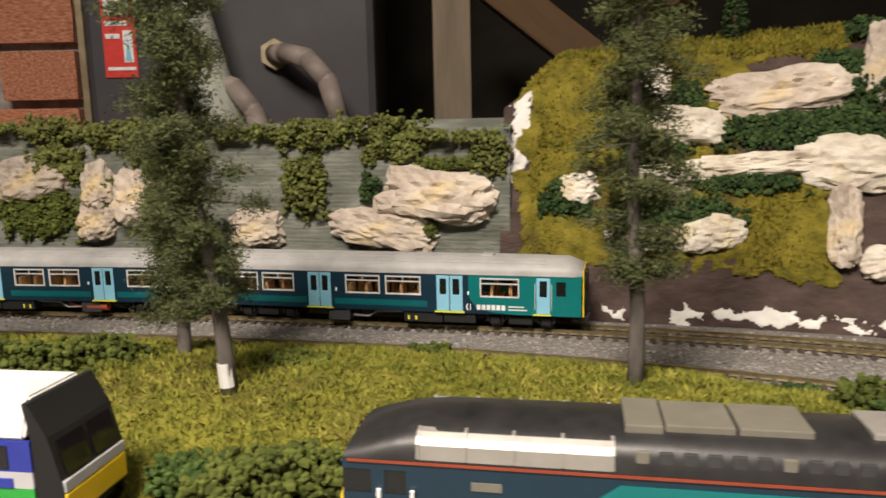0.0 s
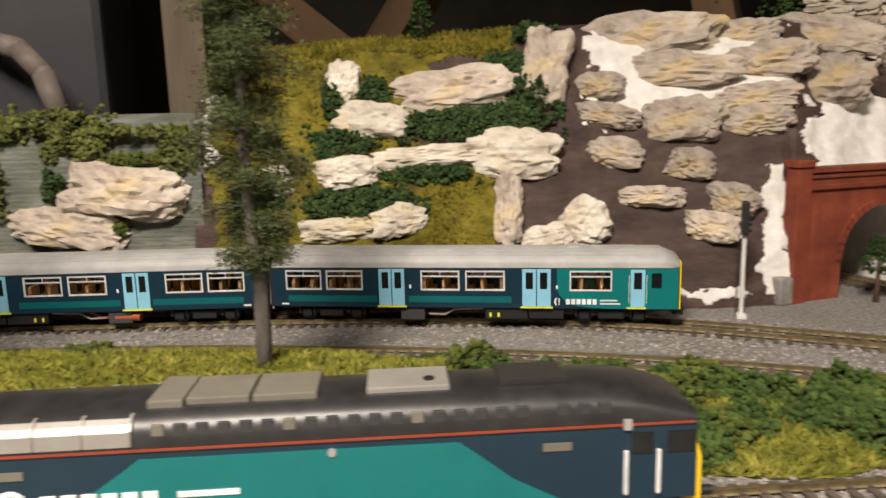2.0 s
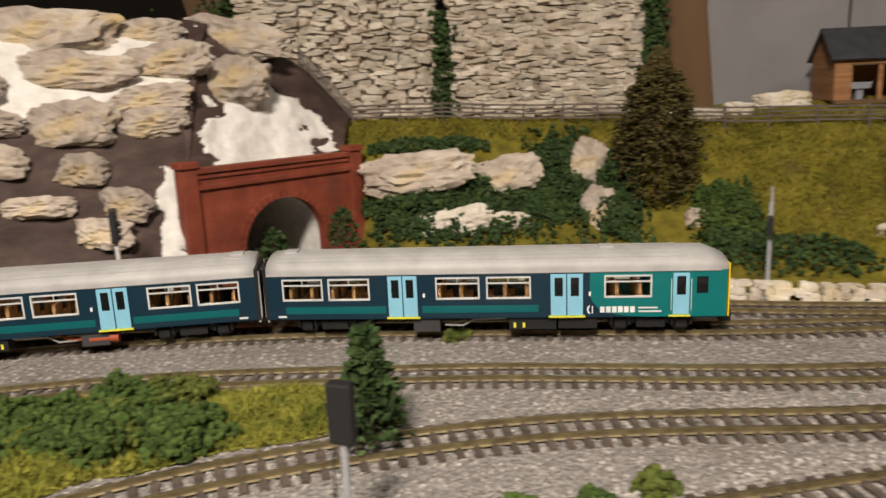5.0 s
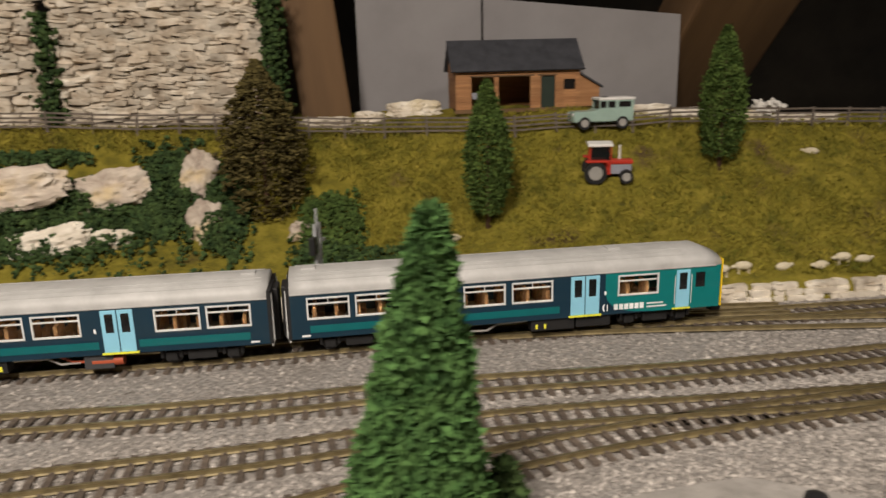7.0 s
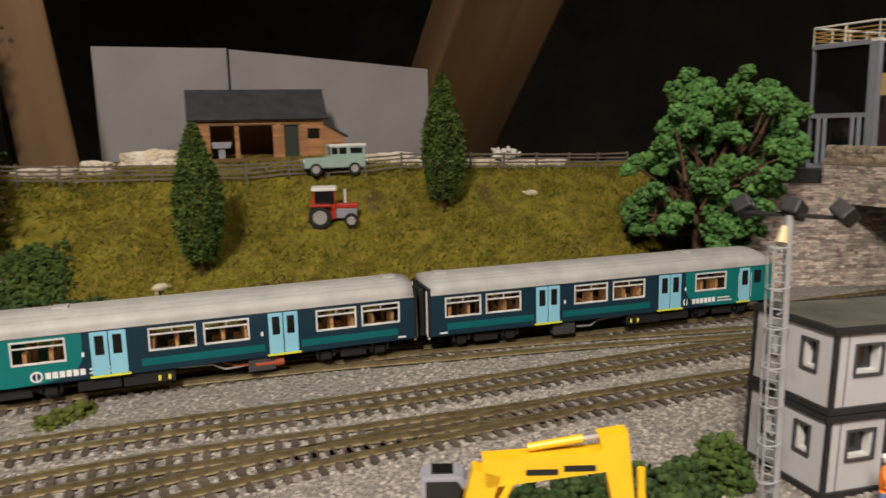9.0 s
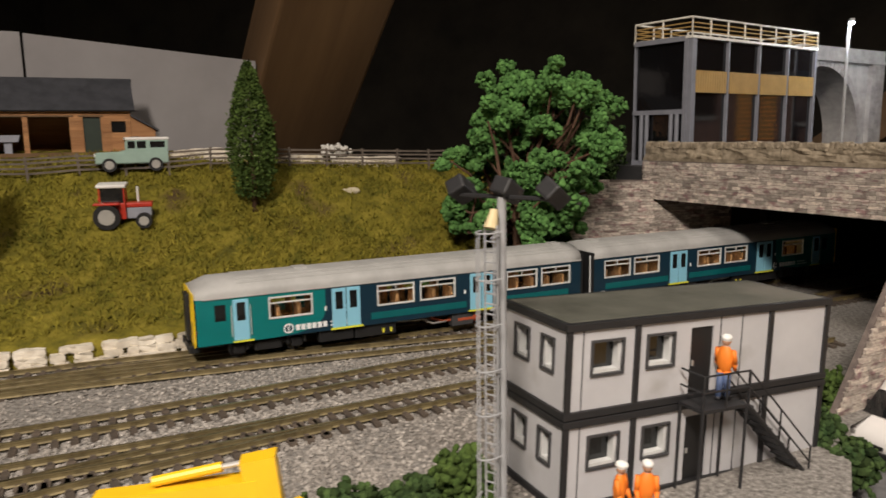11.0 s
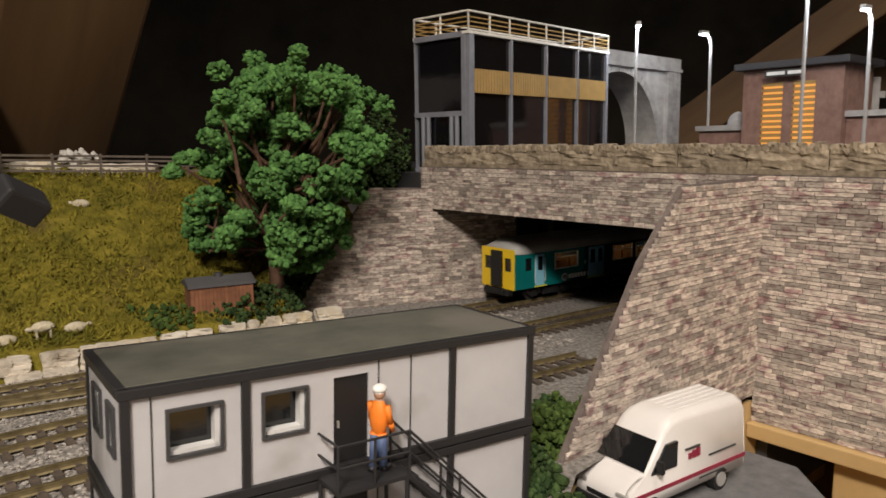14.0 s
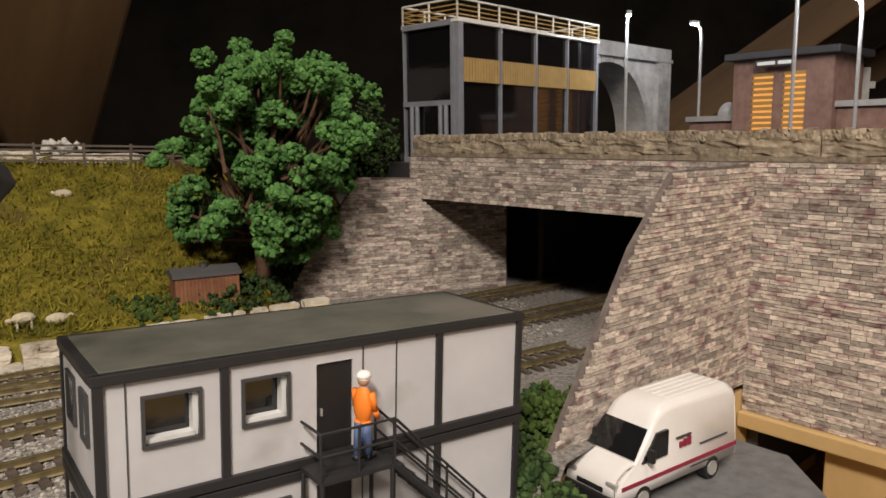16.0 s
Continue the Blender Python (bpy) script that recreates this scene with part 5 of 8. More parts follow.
# ---- tunnel mouth ----
def tunnel_portal():
    t = thing("tunnel_portal", pose(0.533, 0.443, 0, 0, 0, 3), "red brick model tunnel mouth with an arched opening", "tunnel")
    bm = B()
    W, Hh, cx, r, spring = 0.160, 0.092, 0.082, 0.038, 0.028
    arch = [(cx - r, 0.0)] + [(cx - r * math.cos(math.pi * k / 20), spring + r * math.sin(math.pi * k / 20)) for k in range(21)] + [(cx + r, 0.0)]
    prism(bm, [(0, 0), (0, Hh), (W, Hh), (W, 0)] + arch[::-1], 0, 0.008)
    part("wall", bm, "portal", t)
    for k in range(21):
        a0, a1 = math.pi * k / 21, math.pi * (k + 1) / 21 - 0.012
        bm = B()
        prism(bm, [(cx - q * math.cos(a), spring + q * math.sin(a)) for q, a in ((r, a0), (r + 0.0055, a0), (r + 0.0055, a1), (r, a1))], -0.0012, 0.006)
        part("arch_stone", bm, "portal", t)
    for x in (-0.002, W - 0.010):
        bm = B()
        box(bm, x, x + 0.012, -0.003, 0.009, 0, Hh + 0.004, bevel=0.0006)
        part("pilaster", bm, "portal", t)
        bm = B()
        box(bm, x - 0.0015, x + 0.0135, -0.0045, 0.0105, Hh + 0.0042, Hh + 0.009, bevel=0.0008)
        part("pilaster_cap", bm, "portal", t)
    for z0, z1, o in ((Hh - 0.012, Hh - 0.0085, 0.0022), (Hh, Hh + 0.004, 0.0030), (Hh - 0.004, Hh - 0.001, 0.0014)):
        bm = B()
        box(bm, 0.0102, W - 0.0102, -o, 0.0088, z0, z1, bevel=0.0005)
        part("string_course", bm, "portal", t)
    bm = B()
    n = 20
    for k in range(n):
        a0, a1 = math.pi * k / n, math.pi * (k + 1) / n
        q = [bm.verts.new((cx - 0.04 * math.cos(a), y, spring + 0.04 * math.sin(a))) for y in (0.0085, 0.16) for a in (a0, a1)]
        bm.faces.new((q[0], q[1], q[3], q[2]))
    for x in (cx - 0.04, cx + 0.04):
        q = [bm.verts.new(v) for v in ((x, 0.0085, 0), (x, 0.16, 0), (x, 0.16, spring), (x, 0.0085, spring))]
        bm.faces.new(q)
    q = [bm.verts.new(v) for v in ((cx - 0.05, 0.16, 0), (cx + 0.05, 0.16, 0), (cx + 0.05, 0.16, 0.08), (cx - 0.05, 0.16, 0.08))]
    bm.faces.new(q)
    part("lining", bm, "plaster", t, "white plaster tunnel lining")
    bm = B()
    box(bm, -0.014, -0.002, -0.004, 0.03, 0, 0.020, bevel=0.002)
    part("footing", bm, "mortar", t)
    return t


tunnel_portal()


# ---- walls of picked-apart stones ----
def stone_unit(seed, rough, cut=0.10):
    bm = B()
    box(bm, -0.5, 0.5, -0.5, 0.5, -0.5, 0.5)
    bmesh.ops.subdivide_edges(bm, edges=bm.edges, cuts=1, use_grid_fill=True)
    for v in bm.verts:
        f = 1 - cut * (abs(v.co.x) > 0.4) * (abs(v.co.z) > 0.4)
        v.co = v.co * f + Vector((noise.noise(v.co * 2 + Vector((seed, 0, 0))), noise.noise(v.co * 2 + Vector((0, seed, 0))) * 1.6, noise.noise(v.co * 2 + Vector((0, 0, seed))))) * rough
    data = bpy.data.meshes.new("stone")
    bm.to_mesh(data)
    bm.free()
    return data


M["print_stone"] = mat("grey_purple_stone", [(0.28, (0.17, 0.125, 0.115)), (0.42, (0.40, 0.34, 0.30)), (0.58, (0.57, 0.505, 0.44)), (0.75, (0.69, 0.635, 0.56))], 330, 0.85, bump=0.5, stretch=(1, 1, 2.6), second=(120, 0.53, 0.67, (0.27, 0.165, 0.165)), vary=0.46, placed=True)
M["print_joint"] = mat("dark_stone_joint", [(0.3, (0.09, 0.07, 0.065)), (0.7, (0.19, 0.155, 0.14))], 200, 0.9)
M["parapet_stone"] = mat("tan_parapet_stone", [(0.25, (0.12, 0.095, 0.065)), (0.45, (0.28, 0.23, 0.165)), (0.62, (0.40, 0.335, 0.25)), (0.8, (0.50, 0.43, 0.33))], 170, 0.9, bump=0.8, bump_scale=260, vary=0.18, placed=True)
UNITS = {}
for _m, _q in (("print_stone", 0.035), ("strata", 0.16), ("parapet_stone", 0.16), ("rock_white", 0.14), ("house_brick", 0.04)):
    UNITS[_m] = []
    for _k in range(6):
        _d = stone_unit(_k * 3.7 + 1, _q, 0.02 if _m in ("print_stone", "house_brick") else 0.10)
        _d.materials.append(M[_m])
        UNITS[_m].append(_d)


def lay_stones(parent, m, material, x0, x1, z0, z1, course, length, inside, proud=0.0008, gap=0.00026, seed=1, jitter=0.0, most=300):
    """Courses of separate stones on a wall's face, which lies in the local xz plane and looks to -y."""
    rng = random.Random(seed)
    cells = []
    z = z0
    while z < z1 - 0.0008:
        h = min(rng.uniform(*course), z1 - z)
        x = x0 - rng.uniform(0, length[1])
        while x < x1:
            w = rng.uniform(*length)
            a, b = max(x, x0), min(x + w, x1)
            while b - a > 0.0015 and not (inside(a, z + h * 0.5) and inside(b, z + h * 0.5)):
                if not inside(a, z + h * 0.5):
                    a += 0.001
                else:
                    b -= 0.001
            if b - a > 0.0018 and inside((a + b) / 2, z + h * 0.9) and inside((a + b) / 2, z + h * 0.1):
                cells.append((a, b, z, h, rng.random()))
            x += w
        z += h
    cells.sort(key=lambda c: c[4])
    vs, fs = [], []
    for i, (a, b, z, h, r) in enumerate(cells):
        data = rng.choice(UNITS[material])
        tilt = rng.uniform(-1, 1) * (8 if jitter else 0.6)
        mm = m @ pose((a + b) / 2, -proud * 0.3 + rng.uniform(-1, 1) * max(jitter, proud * 0.25), z + h / 2, 0, tilt, 0) @ Matrix.Diagonal((b - a - gap, proud * 2, h - gap, 1))
        if i < 300:
            ob = part("stone", None, None, parent, data=data)
            ob.matrix_basis = mm
        else:
            k = len(vs)
            vs += [tuple(mm @ v.co) for v in data.vertices]
            fs += [[k + j for j in f.vertices] for f in data.polygons]
    if vs:
        part("stones", None, None, parent, data=mesh_of("stones", vs, fs, material))["kind"] = "stuff"
    return len(cells)


# ---- stone bridge over the line, and the walls beside it ----
BRIDGE = pose(1.199, -0.363, 0, 0, 0, -135.9)
bridge = thing("road_bridge", BRIDGE, "road bridge faced with grey and purple stone, tan parapet", "bridge")
BEAM_LO, BEAM_HI, DECK = 0.0735, 0.1055, 0.100
_bm = B()
box(_bm, -0.012, 0.262, 0.0, 0.010, BEAM_LO, BEAM_HI)
part("facing", _bm, "print_joint", bridge)
lay_stones(bridge, Matrix(), "print_stone", -0.012, 0.262, BEAM_LO, BEAM_HI, (0.0014, 0.0031), (0.0035, 0.012), lambda x, z: True, seed=2, most=520)
_bm = B()
box(_bm, -0.35, 0.9, 0.011, 0.95, 0.082, DECK)
part("deck", _bm, "dark_grey", bridge, "dark grey road deck")
_bm = B()
box(_bm, -0.016, 0.60, 0.004, 0.012, BEAM_HI + 0.0002, BEAM_HI + 0.0030)
part("ledge", _bm, "parapet_stone", bridge)
_rng = random.Random(5)
_x = -0.014
while _x < 0.6:
    _w = _rng.uniform(0.034, 0.052)
    _bm = B()
    box(_bm, _x, _x + _w - 0.0008, 0.0045, 0.0125, BEAM_HI + 0.003, BEAM_HI + 0.0125)
    bmesh.ops.subdivide_edges(_bm, edges=_bm.edges, cuts=5, use_grid_fill=True)
    for _v in _bm.verts:
        _v.co += Vector((0, 1.0, 0.6)) * 0.0022 * noise.noise(_v.co * 160) + Vector((0, 1, 0)) * 0.0012 * noise.noise(Vector((_v.co.x * 120, 3, _v.co.z * 700)))
    _bl = part("parapet_block", _bm, "parapet_stone", bridge, "tan rubble parapet length")
    _c = _x
    while _c < _x + _w - 0.003:
        _cw = _rng.uniform(0.0022, 0.0042)
        _ob = part("coping_stone", None, None, _bl, data=_rng.choice(UNITS["parapet_stone"]))
        _ob.matrix_basis = pose(_c + _cw / 2, 0.0085 + _rng.uniform(-0.0006, 0.0006), BEAM_HI + 0.0135 + _rng.uniform(-0.0008, 0.0008), 0, _rng.uniform(-9, 9), 0) @ Matrix.Diagonal((_cw, 0.0088, 0.0048, 1))
        _c += _cw
    _x += _w


def side_wall(name, m, polygon, label, seed, most=300, course=(0.0014, 0.0031), length=(0.0035, 0.012)):
    """A wall slab of any outline in its local xz plane, faced with stones on the -y side."""
    t = thing(name, m, label, "stone wall", kind="structure")
    bm = B()
    prism(bm, polygon, 0.0, 0.003)
    part("backing", bm, "print_joint", t)

    def inside(x, z):
        ok = False
        n = len(polygon)
        for i in range(n):
            (xa, za), (xb, zb) = polygon[i], polygon[(i + 1) % n]
            if (za > z) != (zb > z) and x < (xb - xa) * (z - za) / (zb - za) + xa:
                ok = not ok
        return ok

    xs, zs = [p[0] for p in polygon], [p[1] for p in polygon]
    lay_stones(t, Matrix(), "print_stone", min(xs), max(xs), min(zs), max(zs), course, length, inside, seed=seed, most=most)
    return t


# abutment on the field side, running in under the deck
side_wall("wall_abutment_far", BRIDGE @ pose(-0.041, -0.101, 0, 0, 0, 67.5), [(0.0, 0.0), (0.181, 0.0), (0.181, 0.0815), (0.125, 0.0815), (0.109, 0.0895), (0.060, 0.091)], "sloping stone wing wall under the bridge's end", 31, 520)
# wing wall beside the cabins and the tall wall next to it
side_wall("wall_wing_near", BRIDGE @ pose(0.262, -0.158, 0, 0, 0, 90), [(0.0, -0.008), (0.158, -0.008), (0.158, 0.105), (0.085, 0.1035), (0.055, 0.0735)], "sloping stone wing wall beside the bridge", 32, 560)
side_wall("wall_road", BRIDGE @ pose(0.262, -0.0005, 0), [(0.0, -0.022), (0.30, -0.022), (0.30, 0.1055), (0.0, 0.1055)], "tall stone wall carrying the road", 33, 1100, length=(0.0035, 0.013))
# dark blocking walls, added so that the space under the deck stays black
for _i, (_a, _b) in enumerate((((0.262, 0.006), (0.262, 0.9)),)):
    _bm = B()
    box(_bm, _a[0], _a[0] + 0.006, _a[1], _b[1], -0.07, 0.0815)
    _o = part("wall_deck_blackout", _bm, "dark_grey")
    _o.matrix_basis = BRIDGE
    tagged(_o, "dark wall added to keep light out under the road deck", "wall", kind="structure")
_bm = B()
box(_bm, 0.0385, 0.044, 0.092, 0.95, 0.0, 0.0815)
_o = part("wall_deck_blackout_far", _bm, "dark_grey")
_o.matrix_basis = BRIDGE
tagged(_o, "dark wall added on the field side to keep light out under the deck", "wall", kind="structure")
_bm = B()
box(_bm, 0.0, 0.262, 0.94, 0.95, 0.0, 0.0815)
_o = part("wall_deck_blackout_end", _bm, "felt")
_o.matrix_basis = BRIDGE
tagged(_o, "dark end wall added to close off light under the deck", "wall", kind="structure")

# timber frame under the tall wall, road below, lower board
_t = thing("wall_support", BRIDGE, "bare pale pine frame under the road wall", "timber frame")
for _q in ((0.262, 0.60, -0.006, 0.016, -0.030, -0.0222), (0.302, 0.338, 0.004, 0.034, -0.085, -0.0302), (0.47, 0.51, 0.004, 0.034, -0.085, -0.0302)):
    _bm = B()
    box(_bm, *_q, bevel=0.0008)
    part("beam" if _q[1] > 0.55 else "post", _bm, "pine_wood", _t)
_bm = B()
box(_bm, 0.255, 0.2615, -0.156, 0.1, -0.085, -0.0122)
part("side_board", _bm, "pine_wood", _t)
M["road"] = mat("grey_road_card", [(0.3, (0.10, 0.10, 0.105)), (0.7, (0.17, 0.17, 0.175))], 150, 0.85, bump=0.2)
_bm = B()
prism(_bm, [(0.263, -0.36), (0.263, -0.045), (0.305, -0.045), (0.46, -0.20), (0.46, -0.36)], 0, 0.004)
_o = part("road", _bm, "road")
_o.matrix_basis = BRIDGE @ Matrix.Translation((0, 0, -0.020)) @ Matrix(((1, 0, 0, 0), (0, 0, 1, 0), (0, -1, 0, 0), (0, 0, 0, 1)))
tagged(_o, "grey card road surface under the van", "road", kind="structure")
flat_sheet("ground_lower", [(0.3, -1.6), (2.6, -1.6), (2.6, -0.30), (0.3, -0.30)], -0.086, "pine_wood", "bare board of the lower level", "baseboard")
LOWER_A = Way([(0.93, -0.40), (1.0, -0.58), (1.05, -0.72), (1.15, -0.98)])
LOWER_B = Way([(0.86, -0.42), (0.94, -0.62), (1.0, -0.78), (1.1, -1.05)])
for _w in (LOWER_A, LOWER_B):
    _t = track("railway_track", _w, 0.05, _w.len, "black-sleepered track on the lower level")
    _t.location = (0, 0, -0.085)

# ---- low stone wall along the foot of the field ----
def low_wall():
    t = thing("low_wall", Matrix(), "low pale stone wall along the foot of the pasture", "stone wall", kind="structure")
    rng = random.Random(9)
    s = 1.36
    while s < 2.07:
        w = rng.uniform(0.006, 0.013)
        d = float(np.interp(s, [1.36, 1.45, 1.56, 1.66, 1.75, 1.95, 2.1], [0.103, 0.080, 0.049, 0.034, 0.0285, 0.0275, 0.029]))
        for row in range(3):
            x, y = MAIN.at(s + rng.uniform(-0.003, 0.003), d + 0.001 * row + rng.uniform(-0.0006, 0.0006))
            ob = part("stone", None, None, t, data=rng.choice(UNITS["rock_white"]))
            ob.matrix_basis = pose(x, y, 0.002 + row * 0.0042, 0, rng.uniform(-5, 5), MAIN.angle(s) + rng.uniform(-5, 5)) @ Matrix.Diagonal((w * 1.04, 0.0065, 0.0046 * rng.uniform(0.85, 1.15), 1))
        s += w


low_wall()


# ---- layered cliff panels ----
def cliff(s0, s1, z0, z1, seed, label):
    x, y = MAIN.at((s0 + s1) / 2, 0.290)
    t = thing("stone_cliff", Matrix(), label, "rock wall", "layered cliffs above the bank")
    bm = B()
    a, b = MAIN.at(s0, 0.296), MAIN.at(s1, 0.296)
    c, d = MAIN.at(s0, 0.304), MAIN.at(s1, 0.304)
    vs = [bm.verts.new((*p, z)) for z in (z0 - 0.004, z1 - 0.004) for p in (a, b, d, c)]
    for f in ((0, 1, 5, 4), (1, 2, 6, 5), (2, 3, 7, 6), (3, 0, 4, 7), (4, 5, 6, 7)):
        bm.faces.new([vs[i] for i in f])
    part("backing", bm, "strata", t)
    rng = random.Random(seed)
    z = z0
    n = 0
    while z < z1:
        h = rng.uniform(0.0026, 0.0060)
        s = s0 + rng.uniform(-0.006, 0.002)
        while s < s1:
            w = rng.uniform(0.006, 0.020)
            px, py = MAIN.at(s + w / 2, 0.2915 + rng.uniform(-0.0022, 0.0016) - 0.02 * (z - z0) * 0)
            ob = part("stone", None, None, t, data=rng.choice(UNITS["strata"]))
            ob.matrix_basis = pose(px, py, z + h / 2 + rng.uniform(-0.0012, 0.0012), rng.uniform(-14, 14), rng.uniform(-9, 9), MAIN.angle(s + w / 2) + rng.uniform(-16, 16)) @ Matrix.Diagonal((w * 1.08, rng.uniform(0.008, 0.013), h * 1.12, 1))
            n += 1
            s += w * 0.94
        z += h * 0.93
    return t


cliff(1.135, 1.283, 0.118, 0.236, 41, "cliff of thin pale layered stones above the fence")
cliff(1.297, 1.480, 0.116, 0.232, 42, "second cliff of thin pale layered stones above the fence")


def cliff_hedge(s, z0, z1, w, d=0.283):
    rng = np.random.default_rng(int(s * 1000))
    pts = []
    for _ in range(int(900 * (z1 - z0) / 0.1 * w / 0.012)):
        x, y = MAIN.at(s + rng.normal() * w * 0.4, d + rng.uniform(-0.006, 0.016))
        pts.append((x, y, rng.uniform(z0, z1)))
    ob = new("shrub", clump_mesh("shrub", pts, rng.uniform(0.0012, 0.0028, len(pts)), "hedge", rng))
    tagged(ob, "dark green foam creeper beside the stone cliff", "shrub", "shrubs on the slopes", "stuff")


cliff_hedge(1.290, 0.116, 0.215, 0.010)
cliff_hedge(1.492, 0.112, 0.235, 0.016)
cliff_hedge(1.150, 0.180, 0.245, 0.050, 0.30)
cliff_hedge(1.190, 0.120, 0.150, 0.012, 0.27)
cliff_hedge(1.40, 0.228, 0.242, 0.09, 0.292)

# ---- fence along the pasture ----
M["fence"] = mat("weathered_fence", [(0.3, (0.075, 0.06, 0.048)), (0.7, (0.17, 0.14, 0.115))], 120, 0.85)
FENCE_D = ([1.19, 1.42, 1.56, 1.634, 1.705, 1.81, 1.95, 2.08], [0.262, 0.262, 0.266, 0.245, 0.230, 0.214, 0.208, 0.206])


def fence():
    t = thing("field_fence", Matrix(), "weathered wooden post-and-rail fence with four rails", "fence")
    rng = random.Random(2)
    post = B()
    box(post, -0.0009, 0.0009, -0.0009, 0.0009, -0.003, 0.0175)
    data = bpy.data.meshes.new("post")
    post.to_mesh(data)
    post.free()
    data.materials.append(M["fence"])
    s, last = 1.19, None
    while s < 2.08:
        d = float(np.interp(s, *FENCE_D))
        x, y = MAIN.at(s, d)
        z = ground_z(x, y) + 0.001
        ob = part("post", None, None, t, data=data)
        ob.matrix_basis = pose(x, y, z, rng.uniform(-4, 4), rng.uniform(-4, 4), MAIN.angle(s))
        if last:
            for k in range(4):
                bm = B()
                h = 0.0042 + k * 0.0038
                a, b = Vector(last) + Vector((0, 0, h + rng.uniform(-0.0004, 0.0004))), Vector((x, y, z + h + rng.uniform(-0.0004, 0.0004)))
                dd = (b - a)
                m = Matrix.Translation((a + b) / 2) @ dd.to_track_quat("X", "Z").to_matrix().to_4x4()
                box(bm, -dd.length / 2, dd.length / 2, -0.0004, 0.0004, -0.0008, 0.0008, m)
                part("rail", bm, "fence", t)
        last = (x, y, z)
        s += 0.0335
    return t


fence()


# ---- site cabins ----
M["cabin_white"] = mat("off_white_cabin", [(0.3, (0.45, 0.45, 0.475)), (0.7, (0.55, 0.55, 0.575))], 30, 0.5, bump=0.04, second=(40, 0.6, 0.8, (0.38, 0.37, 0.37)))
M["cabin_roof"] = mat("grey_green_roof", [(0.3, (0.070, 0.072, 0.058)), (0.7, (0.115, 0.115, 0.095))], 60, 0.7, bump=0.1, second=(15, 0.55, 0.75, (0.15, 0.14, 0.12)))
M["cabin_black"] = plain("black_cabin_frame", (0.018, 0.018, 0.020), 0.55)
CAB_L, CAB_W, CAB_H = 0.128, 0.043, 0.0335


def site_cabin(m, label, base):
    t = thing("site_cabin", m, label, "cabin", "stacked site cabins")
    z0, z1 = 0.0026, CAB_H - 0.0026
    win = [(0.0110, 0.0235), (0.0350, 0.0465)]
    holes = [(a, b, 0.0150, 0.0262) for a, b in win] + [(0.0550, 0.0660, 0.0026, 0.0275)]
    bm = B()
    holed(bm, 0.0018, CAB_L - 0.0018, z0, z1, holes, 0.0006, 0.0016)
    part("front_wall", bm, "cabin_white", t)
    bm = B()
    holed(bm, 0.0018, CAB_L - 0.0018, z0, z1, [], CAB_W - 0.0016, CAB_W - 0.0006)
    part("back_wall", bm, "cabin_white", t)
    side = pose(0, 0, 0, 0, 0, 90)
    sw = [(0.0085, 0.0155), (0.0245, 0.0335)]
    bm = B()
    holed(bm, 0.0018, CAB_W - 0.0018, z0, z1, [(a, b, 0.0150, 0.0262) for a, b in sw], -0.0016, -0.0006, side)
    part("end_wall", bm, "cabin_white", t)
    bm = B()
    holed(bm, 0.0018, CAB_W - 0.0018, z0, z1, [], -CAB_L + 0.0006, -CAB_L + 0.0016, side)
    part("end_wall", bm, "cabin_white", t)
    for k, (a, b) in enumerate(win + sw):
        mm = Matrix() if k < 2 else pose(0, 0, 0, 0, 0, -90) @ Matrix.Translation((-CAB_W, 0, 0))
        if k >= 2:
            mm = Matrix(((0, 1, 0, 0), (1, 0, 0, 0), (0, 0, 1, 0), (0, 0, 0, 1)))
        bm = B()
        for q in ((a - 0.0008, b + 0.0008, 0.0262, 0.0270), (a - 0.0008, b + 0.0008, 0.0142, 0.0150), (a - 0.0008, a, 0.0150, 0.0262), (b, b + 0.0008, 0.0150, 0.0262)):
            box(bm, q[0], q[1], -0.0002, 0.0020, q[2], q[3], mm)
        w = part("window", bm, "dark_grey", t)
        bm = B()
        for q in ((a, b, 0.0150, 0.0160), (b - 0.0012, b, 0.0150, 0.0262)):
            box(bm, q[0], q[1], 0.0012, 0.0042, q[2], q[3], mm)
        part("reveal", bm, "frame_white", w)
        bm = B()
        box(bm, a, b, 0.0044, 0.0047, 0.0150, 0.0262, mm)
        part("pane", bm, "dark_pane", w)
    bm = B()
    box(bm, 0.0550, 0.0660, 0.0012, 0.0018, 0.0028, 0.0273)
    d = part("door", bm, "black", t, "black door")
    bm = B()
    box(bm, 0.0563, 0.0567, 0.0004, 0.0012, 0.0130, 0.0150)
    part("handle", bm, "silver", d)
    for x in (0.0, 0.0288, 0.0940, CAB_L - 0.0022):
        bm = B()
        box(bm, x, x + 0.0022, -0.0004, 0.0010, 0, CAB_H, bevel=0.0002)
        part("corner_post", bm, "cabin_black", t)
        bm = B()
        box(bm, x, x + 0.0022, CAB_W - 0.0010, CAB_W + 0.0004, 0, CAB_H, bevel=0.0002)
        part("corner_post", bm, "cabin_black", t)
    for z in (0.0, CAB_H - 0.0026):
        for q in ((-0.0005, CAB_L + 0.0005, -0.0006, 0.0020), (-0.0005, CAB_L + 0.0005, CAB_W - 0.0020, CAB_W + 0.0006), (-0.0006, 0.0020, 0.0021, CAB_W - 0.0021), (CAB_L - 0.0020, CAB_L + 0.0006, 0.0021, CAB_W - 0.0021)):
            bm = B()
            box(bm, *q, z, z + 0.0026, bevel=0.0003)
            part("frame_rail", bm, "cabin_black", t)
    bm = B()
    box(bm, 0.0018, CAB_L - 0.0018, 0.0018, CAB_W - 0.0018, CAB_H - 0.0010, CAB_H + 0.0002, bevel=0.0003)
